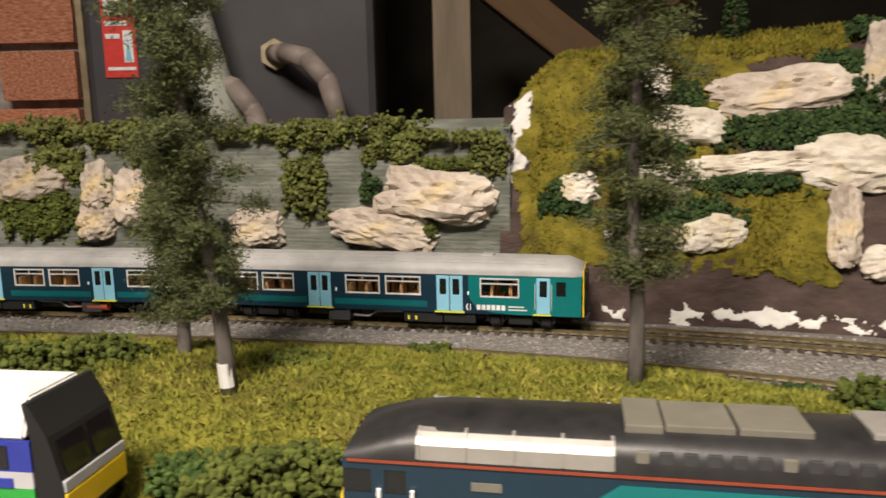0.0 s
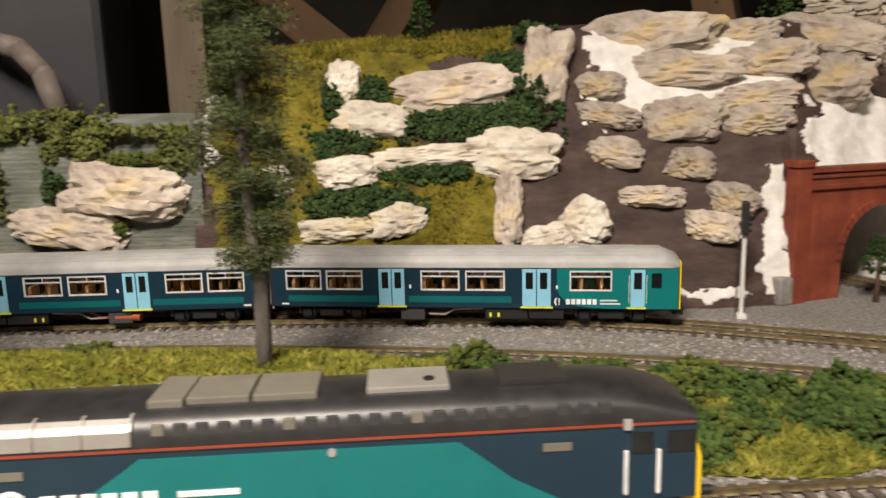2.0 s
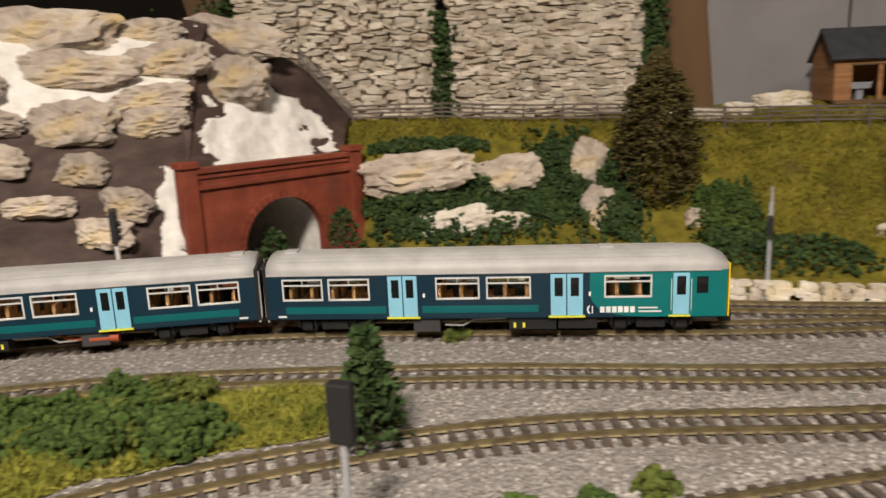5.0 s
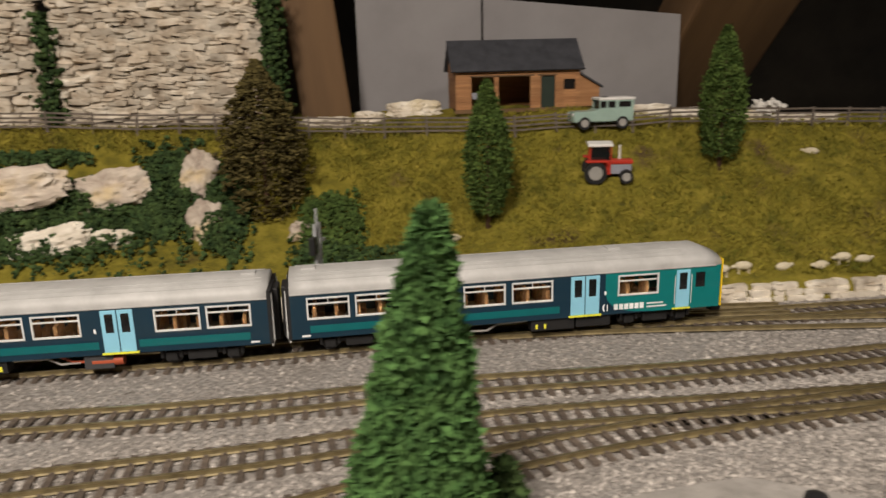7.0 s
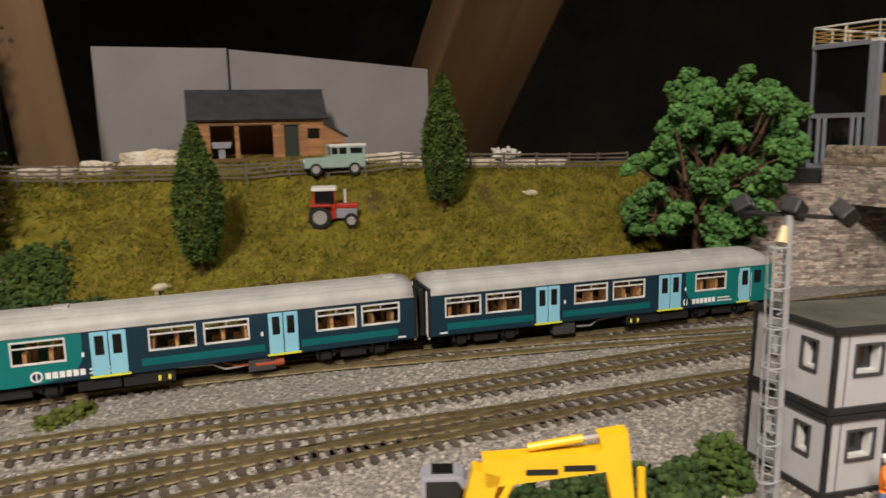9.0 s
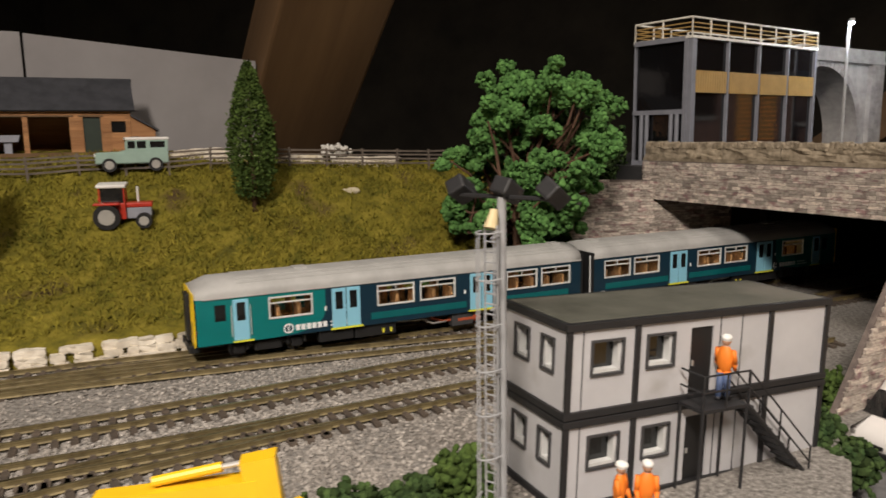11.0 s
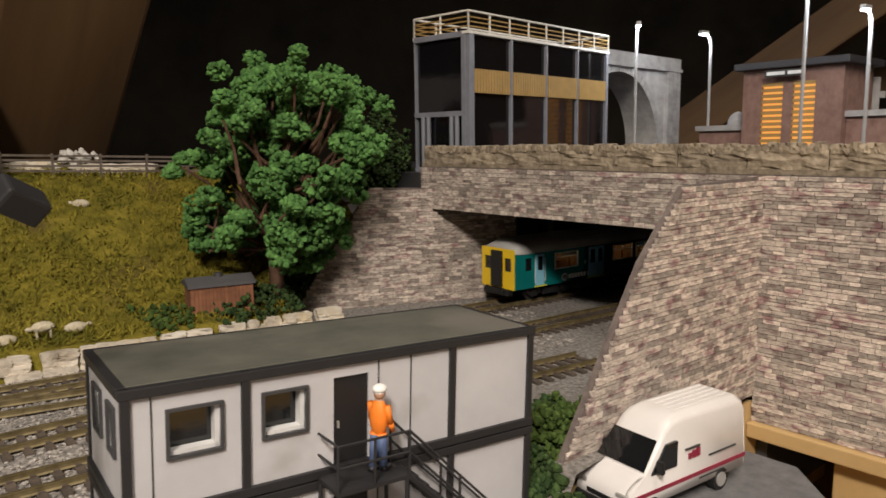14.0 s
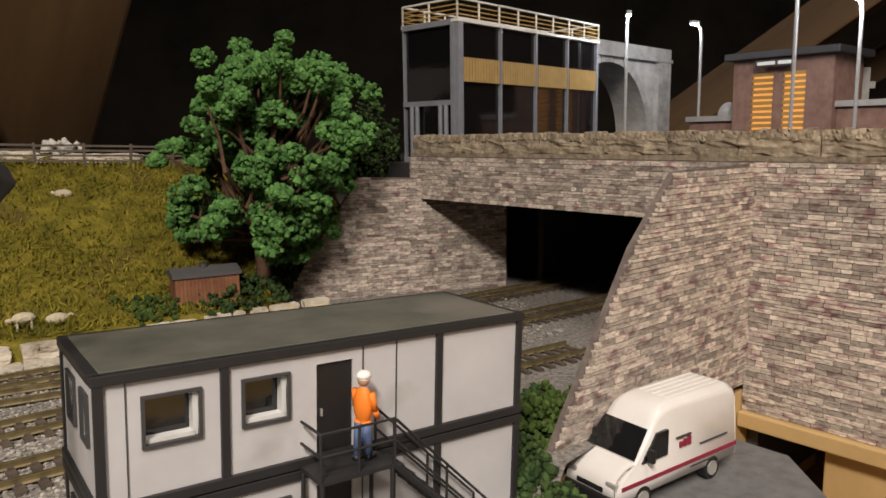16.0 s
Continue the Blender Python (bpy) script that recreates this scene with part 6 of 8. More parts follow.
    part("roof", bm, "cabin_roof", t, "grey-green felt roof")
    bm = B()
    box(bm, 0.0020, CAB_L - 0.0020, 0.0020, CAB_W - 0.0020, 0.0005, 0.0024)
    part("floor", bm, "dark_grey", t)
    for x in (0.0068, 0.0690, 0.0800):
        bm = B()
        box(bm, x, x + 0.0003, 0.0003, 0.0008, z0, z1)
        part("panel_joint", bm, "dark_grey", t)
    return t


CABIN = pose(0.789, -0.321, 0.0005, 0, 2.2, -51.0)
site_cabin(CABIN, "white site cabin with black frame, lower of two", True)
site_cabin(CABIN @ Matrix.Translation((0, 0, CAB_H + 0.0004)), "white site cabin with black frame and grey-green roof, stacked on another", False)


def outside_stair():
    t = thing("outside_stair", CABIN @ Matrix.Translation((-0.0075, 0, 0)), "black steel landing and stair in front of the cabins", "stair")
    z = CAB_H + 0.0014
    bm = B()
    box(bm, 0.0570, 0.0790, -0.0130, -0.0008, z - 0.0012, z)
    part("landing", bm, "cabin_black", t)
    for x, y in ((0.0575, -0.0125), (0.0785, -0.0125), (0.0575, -0.0014), (0.0785, -0.0014)):
        bm = B()
        rod(bm, (x, y, 0.0), (x, y, z), 0.0006, seg=6)
        part("leg", bm, "cabin_black", t)
    n = 10
    x0, x1 = 0.0790, 0.1150
    for k in range(n):
        f = (k + 0.5) / n
        bm = B()
        xx = x0 + (x1 - x0) * f
        box(bm, xx - 0.0019, xx + 0.0019, -0.0120, -0.0030, z - z * f - 0.0004, z - z * f + 0.0002)
        part("tread", bm, "cabin_black", t)
    for y in (-0.0124, -0.0026):
        bm = B()
        rod(bm, (x0, y, z - 0.0006), (x1, y, 0.0004), 0.0008, seg=6)
        part("stringer", bm, "cabin_black", t)
        for h in (0.0065, 0.0125):
            bm = B()
            rod(bm, (x0, y, z + h), (x1, y, h), 0.0004, seg=6)
            part("handrail", bm, "cabin_black", t)
        for f in (0.0, 0.5, 1.0):
            bm = B()
            xx, zz = x0 + (x1 - x0) * f, z * (1 - f)
            rod(bm, (xx, y, zz), (xx, y, zz + 0.0125), 0.0004, seg=6)
            part("baluster", bm, "cabin_black", t)
    for h in (0.0065, 0.0125):
        bm = B()
        tube(bm, [(0.0570, -0.0014, z + h), (0.0570, -0.0128, z + h), (0.0790, -0.0128, z + h)], 0.0004, 6)
        part("handrail", bm, "cabin_black", t)
    for x in (0.0570, 0.0680, 0.0790):
        bm = B()
        rod(bm, (x, -0.0128, z), (x, -0.0128, z + 0.0125), 0.0004, seg=6)
        part("baluster", bm, "cabin_black", t)


outside_stair()

# ---- toy workers: one plain figure each, coloured by height ----
def figure_paint():
    m = bpy.data.materials.new("worker_figure_paint")
    m.use_nodes = True
    n, k = m.node_tree.nodes, m.node_tree.links
    co = n.new("ShaderNodeTexCoord")
    sp = n.new("ShaderNodeSeparateXYZ")
    ra = n.new("ShaderNodeValToRGB")
    mr = n.new("ShaderNodeMapRange")
    mr.inputs["From Max"].default_value = 0.0245
    k.new(co.outputs["Object"], sp.inputs[0])
    k.new(sp.outputs["Z"], mr.inputs["Value"])
    k.new(mr.outputs["Result"], ra.inputs["Fac"])
    ra.color_ramp.interpolation = "CONSTANT"
    el = ra.color_ramp.elements
    el[0].color = (0.03, 0.03, 0.035, 1)
    el[1].position, el[1].color = 0.05, (0.08, 0.12, 0.24, 1)
    for p, c in ((0.42, (0.85, 0.22, 0.02, 1)), (0.82, (0.45, 0.26, 0.17, 1)), (0.91, (0.8, 0.8, 0.78, 1))):
        e = el.new(p)
        e.color = c
    k.new(ra.outputs["Color"], n["Principled BSDF"].inputs["Base Color"])
    n["Principled BSDF"].inputs["Roughness"].default_value = 0.6
    return m


M["figure"] = figure_paint()


def figurine(m, label):
    bm = B()
    for y, dx in ((-0.0011, 0.0012), (0.0011, -0.0012)):
        rod(bm, (dx, y, 0.0), (0, y, 0.0110), 0.0011, 0.0015, 8)
        box(bm, dx - 0.001, dx + 0.0024, y - 0.0009, y + 0.0009, 0, 0.0012)
    v = bmesh.ops.create_uvsphere(bm, u_segments=12, v_segments=8, radius=1)["verts"]
    bmesh.ops.transform(bm, matrix=Matrix.Translation((0, 0, 0.0152)) @ Matrix.Diagonal((0.0021, 0.0030, 0.0056, 1)), verts=v)
    for sy in (-1, 1):
        rod(bm, (0, sy * 0.0029, 0.0190), (0.0010, sy * 0.0034, 0.0140), 0.0010, 0.0009, 7)
        rod(bm, (0.0010, sy * 0.0034, 0.0140), (0.0028, sy * 0.0028, 0.0112), 0.0009, 0.0007, 7)
    v = bmesh.ops.create_uvsphere(bm, u_segments=12, v_segments=8, radius=0.0017, matrix=Matrix.Translation((0.0002, 0, 0.0220)))["verts"]
    v = bmesh.ops.create_uvsphere(bm, u_segments=12, v_segments=8, radius=1)["verts"]
    bmesh.ops.transform(bm, matrix=Matrix.Translation((0.0003, 0, 0.0233)) @ Matrix.Diagonal((0.0023, 0.0020, 0.0014, 1)), verts=v)
    ob = part("worker_figurine", bm, "figure", smooth=True)
    ob.matrix_basis = m
    return tagged(ob, label, "figurine", "worker figurines")


figurine(CABIN @ pose(0.0655, -0.0060, CAB_H + 0.0016, 0, 0, 20), "toy figurine in orange vest and white helmet on the landing")
figurine(CABIN @ pose(0.012, -0.016, 0.0, 0, 0, -60), "toy figurine in orange vest standing before the lower cabin")
figurine(CABIN @ pose(0.021, -0.0185, 0.0, 0, 0, -120), "second toy figurine in orange vest before the cabin")

# ---- lattice lamp mast ----
M["cream_cap"] = plain("cream_cap", (0.62, 0.52, 0.30), 0.5)
M["mast"] = plain("pale_grey_mast", (0.34, 0.35, 0.37), 0.5)


def lamp_mast():
    t = thing("lamp_mast", pose(0.771, -0.304, 0, 0, 0, -24), "tall grey floodlight mast with a caged ladder", "light mast")
    bm = B()
    rod(bm, (0, 0, 0), (0, 0, 0.112), 0.0017, 0.0014, 12)
    part("pole", bm, "mast", t)
    bm = B()
    rod(bm, (0, 0, 0), (0, 0, 0.003), 0.0036, 0.0030, 12)
    part("base_plate", bm, "mast", t)
    for y in (-0.0022, 0.0022):
        bm = B()
        rod(bm, (-0.0058, y, 0.0), (-0.0058, y, 0.104), 0.0004, seg=6)
        part("ladder_rail", bm, "mast", t)
    for k in range(32):
        bm = B()
        z = 0.003 + k * 0.0032
        rod(bm, (-0.0058, -0.0022, z), (-0.0058, 0.0022, z), 0.00028, seg=5)
        part("rung", bm, "mast", t)
    for k in range(7):
        z = 0.018 + k * 0.0140
        pts = [(-0.0058 - 0.0062 * math.sin(a), 0.0036 * math.cos(a), z) for a in [math.pi * q / 8 for q in range(9)]]
        bm = B()
        tube(bm, pts, 0.0003, 5)
        part("cage_hoop", bm, "mast", t)
    for a in (0.5, 1.57, 2.64):
        bm = B()
        rod(bm, (-0.0058 - 0.0062 * math.sin(a), 0.0036 * math.cos(a), 0.018), (-0.0058 - 0.0062 * math.sin(a), 0.0036 * math.cos(a), 0.102), 0.00025, seg=5)
        part("cage_bar", bm, "mast", t)
    for k in range(5):
        bm = B()
        z = 0.012 + k * 0.022
        rod(bm, (0, 0, z), (-0.0058, 0, z), 0.0004, seg=5)
        part("bracket", bm, "mast", t)
    bm = B()
    rod(bm, (0, -0.016, 0.112), (0, 0.016, 0.112), 0.0007, seg=6)
    part("crossarm", bm, "cabin_black", t)
    for y, r in ((-0.015, 35), (0.0, 10), (0.015, -35)):
        bm = B()
        box(bm, -0.0045, 0.0045, -0.0032, 0.0032, 0.0, 0.0055, pose(0.001, y, 0.1115, r, 28, 0), bevel=0.0008)
        part("floodlight", bm, "cabin_black", t)
    bm = B()
    rod(bm, (-0.006, 0.0, 0.103), (-0.004, 0.0, 0.1085), 0.0022, 0.0012, 10)
    part("ladder_top", bm, "cream_cap", t)
    return t


lamp_mast()

# ---- glass office on the bridge deck ----
M["office_grey"] = plain("blue_grey_frame", (0.22, 0.23, 0.27), 0.5)
M["office_glass"] = plain("black_office_glass", (0.006, 0.006, 0.007), 0.06, spec=0.8, wear=0.0)
M["tan_louvre"] = plain("tan_louvre", (0.42, 0.27, 0.09), 0.6)
M["deck_rail"] = plain("cream_rail", (0.78, 0.76, 0.70), 0.5)


def glass_office():
    """The front runs along local x, the narrow end along local y, the deck under it."""
    a = math.degrees(math.atan2(-0.132, 0.157))
    t = thing("glass_office", pose(1.218, -0.392, DECK, 0, 0, a), "three-storey black glass office, grey frame, roof railing", "building")
    L, D, Hh = 0.205, 0.060, 0.108
    bm = B()
    box(bm, 0.002, L - 0.002, 0.002, D - 0.002, 0.004, Hh - 0.001)
    part("glass_block", bm, "office_glass", t)
    xs = [0.0, 0.0525, 0.102, 0.151, L - 0.004]
    for i, x in enumerate(xs):
        bm = B()
        w = 0.006 if i == 0 else 0.004 if i == 4 else 0.0022
        box(bm, x, x + w, -0.0008, 0.003, 0, Hh, bevel=0.0003)
        part("mullion", bm, "office_grey", t)
    for y in (0.0, D - 0.004):
        bm = B()
        box(bm, -0.001, 0.003, y + 0.0031, y + 0.0071 if y == 0 else y + 0.004, 0, Hh, bevel=0.0003)
        part("mullion", bm, "office_grey", t)
    for z in (0.0, 0.045, Hh - 0.002):
        bm = B()
        box(bm, -0.0014, 0.0024, 0.006, D, z, z + 0.004)
        part("end_band", bm, "office_grey", t)
    for y in (0.012, 0.018, 0.044, 0.050):
        bm = B()
        rod(bm, (-0.001, y, 0.004), (-0.001, y, 0.045), 0.0019, seg=10)
        part("column", bm, "office_grey", t)
    k = 0
    for x0, x1 in zip(xs, xs[1:]):
        n = 14
        for i in range(n):
            bm = B()
            w = (x1 - x0 - 0.004) / n
            x = x0 + 0.003 + (0.003 if x0 == 0 else 0) + w * i
            if x + w > x1:
                continue
            box(bm, x, x + w * 0.82, -0.0012, 0.0014, 0.063, 0.0815)
            part("louvre", bm, "tan_louvre", t)
    bm = B()
    box(bm, -0.001, L + 0.001, -0.001, D + 0.001, Hh, Hh + 0.0022)
    roof = part("roof", bm, "deck_rail", t)
    for (p, q) in (((0, 0), (L, 0)), ((0, 0), (0, D)), ((L, 0), (L, D)), ((0, D), (L, D))):
        for z in (0.0055, 0.0090, 0.0125, 0.0170):
            bm = B()
            rod(bm, (p[0], p[1], Hh + z), (q[0], q[1], Hh + z), 0.0006 if z < 0.015 else 0.0009, seg=6)
            part("railing", bm, "tan_louvre" if z < 0.015 else "deck_rail", roof)
        n = 8 if q[0] != p[0] else 2
        for i in range(n + 1):
            f = i / n
            bm = B()
            x, y = p[0] + (q[0] - p[0]) * f, p[1] + (q[1] - p[1]) * f
            rod(bm, (x, y, Hh + 0.002), (x, y, Hh + 0.0170), 0.0009, seg=6)
            part("railing_post", bm, "deck_rail", roof)
    return t


glass_office()

# ---- viaduct, station and street on the deck ----
M["viaduct"] = mat("pale_grey_viaduct", [(0.3, (0.26, 0.25, 0.25)), (0.7, (0.44, 0.43, 0.42))], 60, 0.8, bump=0.3, vary=0.1)


def viaduct():
    t = thing("viaduct", pose(1.446, -0.541, DECK, 0, 0, -42), "pale grey stone viaduct with a round arch", "viaduct")
    cx, r, sp, x0, x1, top = 0.012, 0.080, 0.0185, -0.050, 0.140, 0.104
    far = math.acos((x0 - cx) / r)
    bm = B()
    prism(bm, [(x0, top), (x1, top), (x1, 0), (cx + r, 0)] + [(cx + r * math.cos(far * k / 24), sp + r * math.sin(far * k / 24)) for k in range(25)], 0, 0.04)
    part("wall", bm, "viaduct", t)
    n = 26
    for k in range(n):
        a0, a1 = far * k / n, far * (k + 1) / n - 0.008
        bm = B()
        prism(bm, [(cx + q * math.cos(a), sp + q * math.sin(a)) for q, a in ((r, a0), (r + 0.009, a0), (r + 0.009, a1), (r, a1))], -0.0012, 0.003)
        part("arch_stone", bm, "viaduct", t)
    bm = B()
    box(bm, 0.110, 0.139, -0.004, 0.0, 0, top)
    pier = part("pilaster", bm, "viaduct", t)
    z = 0.002
    row = 0
    while z < top - 0.005:
        for k in range(3):
            bm = B()
            a = 0.1102 + 0.0096 * k + (0.003 if row % 2 and k else 0)
            box(bm, a, 0.1102 + 0.0096 * (k + 1) + (0.003 if row % 2 and k < 2 else 0) - 0.0005, -0.0049, -0.0036, z, z + 0.0042)
            part("stone", bm, "viaduct", pier)
        z += 0.0048
        row += 1
    bm = B()
    box(bm, x0, x1 + 0.003, -0.005, 0.045, top + 0.0002, top + 0.0040)
    part("string_course", bm, "viaduct", t)
    for y in (-0.003, 0.038):
        bm = B()
        box(bm, x0, x1 + 0.002, y, y + 0.005, top + 0.0042, top + 0.016)
        part("parapet", bm, "viaduct", t)
    return t


viaduct()
M["station_brick"] = mat("pinkish_brick", [(0.3, (0.19, 0.105, 0.085)), (0.7, (0.31, 0.19, 0.155))], 120, 0.85, bump=0.2)
M["lit_window"] = glow("warm_lit_window", (1.0, 0.45, 0.10), 0.8)


def station():
    t = thing("station_building", pose(1.413, -0.667, DECK, 0, 0, -135.9) @ Matrix.Diagonal((0.967, 1, 1.28, 1)), "pinkish brick station with warm-lit slatted windows", "building")
    bm = B()
    holed(bm, 0.0, 0.100, 0.0, 0.072, [(0.020, 0.042, 0.014, 0.062), (0.052, 0.074, 0.014, 0.062)], 0.0, 0.003)
    box(bm, 0, 0.003, 0.003, 0.07, 0, 0.072)
    box(bm, 0.097, 0.100, 0.003, 0.07, 0, 0.072)
    box(bm, 0, 0.1, 0.067, 0.07, 0, 0.072)
    part("wall", bm, "station_brick", t)
    for a in (0.020, 0.052):
        bm = B()
        box(bm, a, a + 0.022, 0.004, 0.005, 0.014, 0.062)
        w = part("window", bm, "lit_window", t, "warm-lit window")
        for k in range(11):
            bm = B()
            box(bm, a, a + 0.022, 0.0005, 0.0020, 0.0160 + k * 0.0043, 0.0188 + k * 0.0043)
            part("slat", bm, "tan_louvre", w)
    bm = B()
    box(bm, -0.006, 0.108, -0.010, 0.076, 0.0722, 0.0775, bevel=0.0008)
    part("roof", bm, "tank", t, "flat grey roof")
    bm = B()
    box(bm, 0.028, 0.066, -0.0105, -0.0098, 0.0655, 0.0705)
    part("name_board", bm, "dark_grey", t)
    for k in range(2):
        bm = B()
        box(bm, 0.030 + k * 0.021, 0.048 + k * 0.016, -0.0112, -0.0106, 0.0667, 0.0693)
        part("lettering_bar", bm, "white_mark", t)
    for x0, x1, h in ((-0.055, -0.0005, 0.026), (0.1005, 0.16, 0.034)):
        bm = B()
        box(bm, x0, x1, 0.010, 0.060, 0, h)
        part("side_wing", bm, "station_brick", t)
        bm = B()
        box(bm, x0 - 0.003, x1, 0.006, 0.062, h + 0.0002, h + 0.0045)
        part("wing_roof", bm, "viaduct", t)
    bm = B()
    bmesh.ops.create_uvsphere(bm, u_segments=16, v_segments=8, radius=0.012, matrix=Matrix.Translation((-0.020, 0.03, 0.030)))
    part("roof_dome", bm, "viaduct", t)
    return t


station()
M["lamp_grey"] = plain("grey_lamp_post", (0.36, 0.36, 0.36), 0.5)
M["led"] = glow("white_street_led", (0.85, 0.92, 1.0), 60.0)


def street_lamp(x, y, h, turn):
    t = thing("street_lamp", pose(x, y, DECK, 0, 0, turn), "grey street lamp with a bright white light", "street lamp", "street lamps on the bridge road")
    bm = B()
    tube(bm, [(0, 0, 0), (0, 0, h - 0.012), (0.002, 0, h - 0.005), (0.007, 0, h)], 0.0015, 8)
    part("pole", bm, "lamp_grey", t)
    bm = B()
    box(bm, 0.005, 0.016, -0.0022, 0.0022, h - 0.001, h + 0.0022, bevel=0.0006)
    hd = part("lamp_head", bm, "lamp_grey", t)
    bm = B()
    box(bm, 0.007, 0.015, -0.0018, 0.0018, h - 0.0022, h - 0.0012)
    part("light", bm, "led", hd)
    return t


def street_light(x, y, h, turn):
    """The lamp with the light that it sheds on the road."""
    street_lamp(x, y, h, turn)
    data = bpy.data.lights.new("street_lamp_light", "POINT")
    data.energy, data.color, data.shadow_soft_size = 0.12, (0.9, 0.95, 1.0), 0.003
    ob = new("street_lamp_light", data)
    ob.matrix_basis = pose(x, y, DECK, 0, 0, turn) @ pose(0.011, 0, h - 0.006)


street_light(1.369, -0.550, 0.133, 175)
street_light(1.458, -0.646, 0.137, 120)
street_light(1.235, -0.653, 0.150, 175)
street_light(1.231, -0.700, 0.121, 130)
_t = thing("memorial_cross", pose(1.42, -0.80, DECK), "pale stone memorial cross", "monument")
_bm = B()
box(_bm, -0.004, 0.004, -0.004, 0.004, 0, 0.085, bevel=0.001)
part("shaft", _bm, "viaduct", _t)
_bm = B()
box(_bm, -0.0035, 0.0035, -0.010, 0.010, 0.064, 0.071, bevel=0.001)
part("arm", _bm, "viaduct", _t)


def small_car(m, colour, label, van=False, group="parked cars on the bridge"):
    """A model car: local x forward."""
    key = "car_" + label.split()[0]
    if key not in M:
        M[key] = plain("car_paint_" + label.split()[0], colour, 0.25, coat=0.5, wear=0.04)
    t = thing("parked_car", m, label, "car", group)
    if van:
        prof = [(-0.032, 0.004), (-0.033, 0.030), (0.014, 0.031), (0.024, 0.017), (0.033, 0.014), (0.034, 0.004)]
    else:
        prof = [(-0.028, 0.004), (-0.029, 0.011), (-0.026, 0.0125), (-0.020, 0.0185), (0.004, 0.0190), (0.012, 0.0125), (0.027, 0.0105), (0.029, 0.004)]
    bm = B()
    prism(bm, prof, -0.0115, 0.0115)
    bmesh.ops.bevel(bm, geom=bm.edges[:], offset=0.0008, segments=2, affect="EDGES")
    part("body", bm, key, t)
    gl = [(-0.019, 0.0132), (-0.0175, 0.0178), (0.0035, 0.0181), (0.0095, 0.0132)] if not van else [(0.006, 0.018), (0.006, 0.028), (0.013, 0.028), (0.021, 0.018)]
    bm = B()
    prism(bm, gl, -0.0118, 0.0118)
    part("side_window", bm, "dark_pane", t)
    for x in (-0.018, 0.018):
        for sy in (-1, 1):
            bm = B()
            rod(bm, (x, sy * 0.0085, 0.0042), (x, sy * 0.0120, 0.0042), 0.0042, seg=18)
            w = part("wheel", bm, "black", t)
            bm = B()
            rod(bm, (x, sy * 0.0119, 0.0042), (x, sy * 0.0124, 0.0042), 0.0026, seg=14)
            part("hub", bm, "silver", w)
    return t


small_car(BRIDGE @ pose(0.150, 0.075, DECK, 0, 0, 165), (0.03, 0.03, 0.14), "blue estate car parked behind the parapet")
small_car(BRIDGE @ pose(0.205, 0.110, DECK, 0, 0, 175), (0.02, 0.02, 0.025), "black car parked behind the parapet")
small_car(BRIDGE @ pose(0.262, 0.135, DECK, 0, 0, 178), (0.30, 0.03, 0.03), "red car parked behind the parapet")
small_car(BRIDGE @ pose(0.065, 0.060, DECK, 0, 0, 168), (0.015, 0.015, 0.02), "dark car parked near the office")
small_car(BRIDGE @ pose(0.325, 0.055, DECK, 0, 0, 178), (0.75, 0.10, 0.015), "orange-red delivery van behind the parapet", van=True)

# ---- white van on the road ----
M["van_white"] = plain("white_van_paint", (0.76, 0.74, 0.73), 0.3, coat=0.4, wear=0.03)
M["maroon"] = plain("maroon_stripe", (0.26, 0.02, 0.05), 0.4)


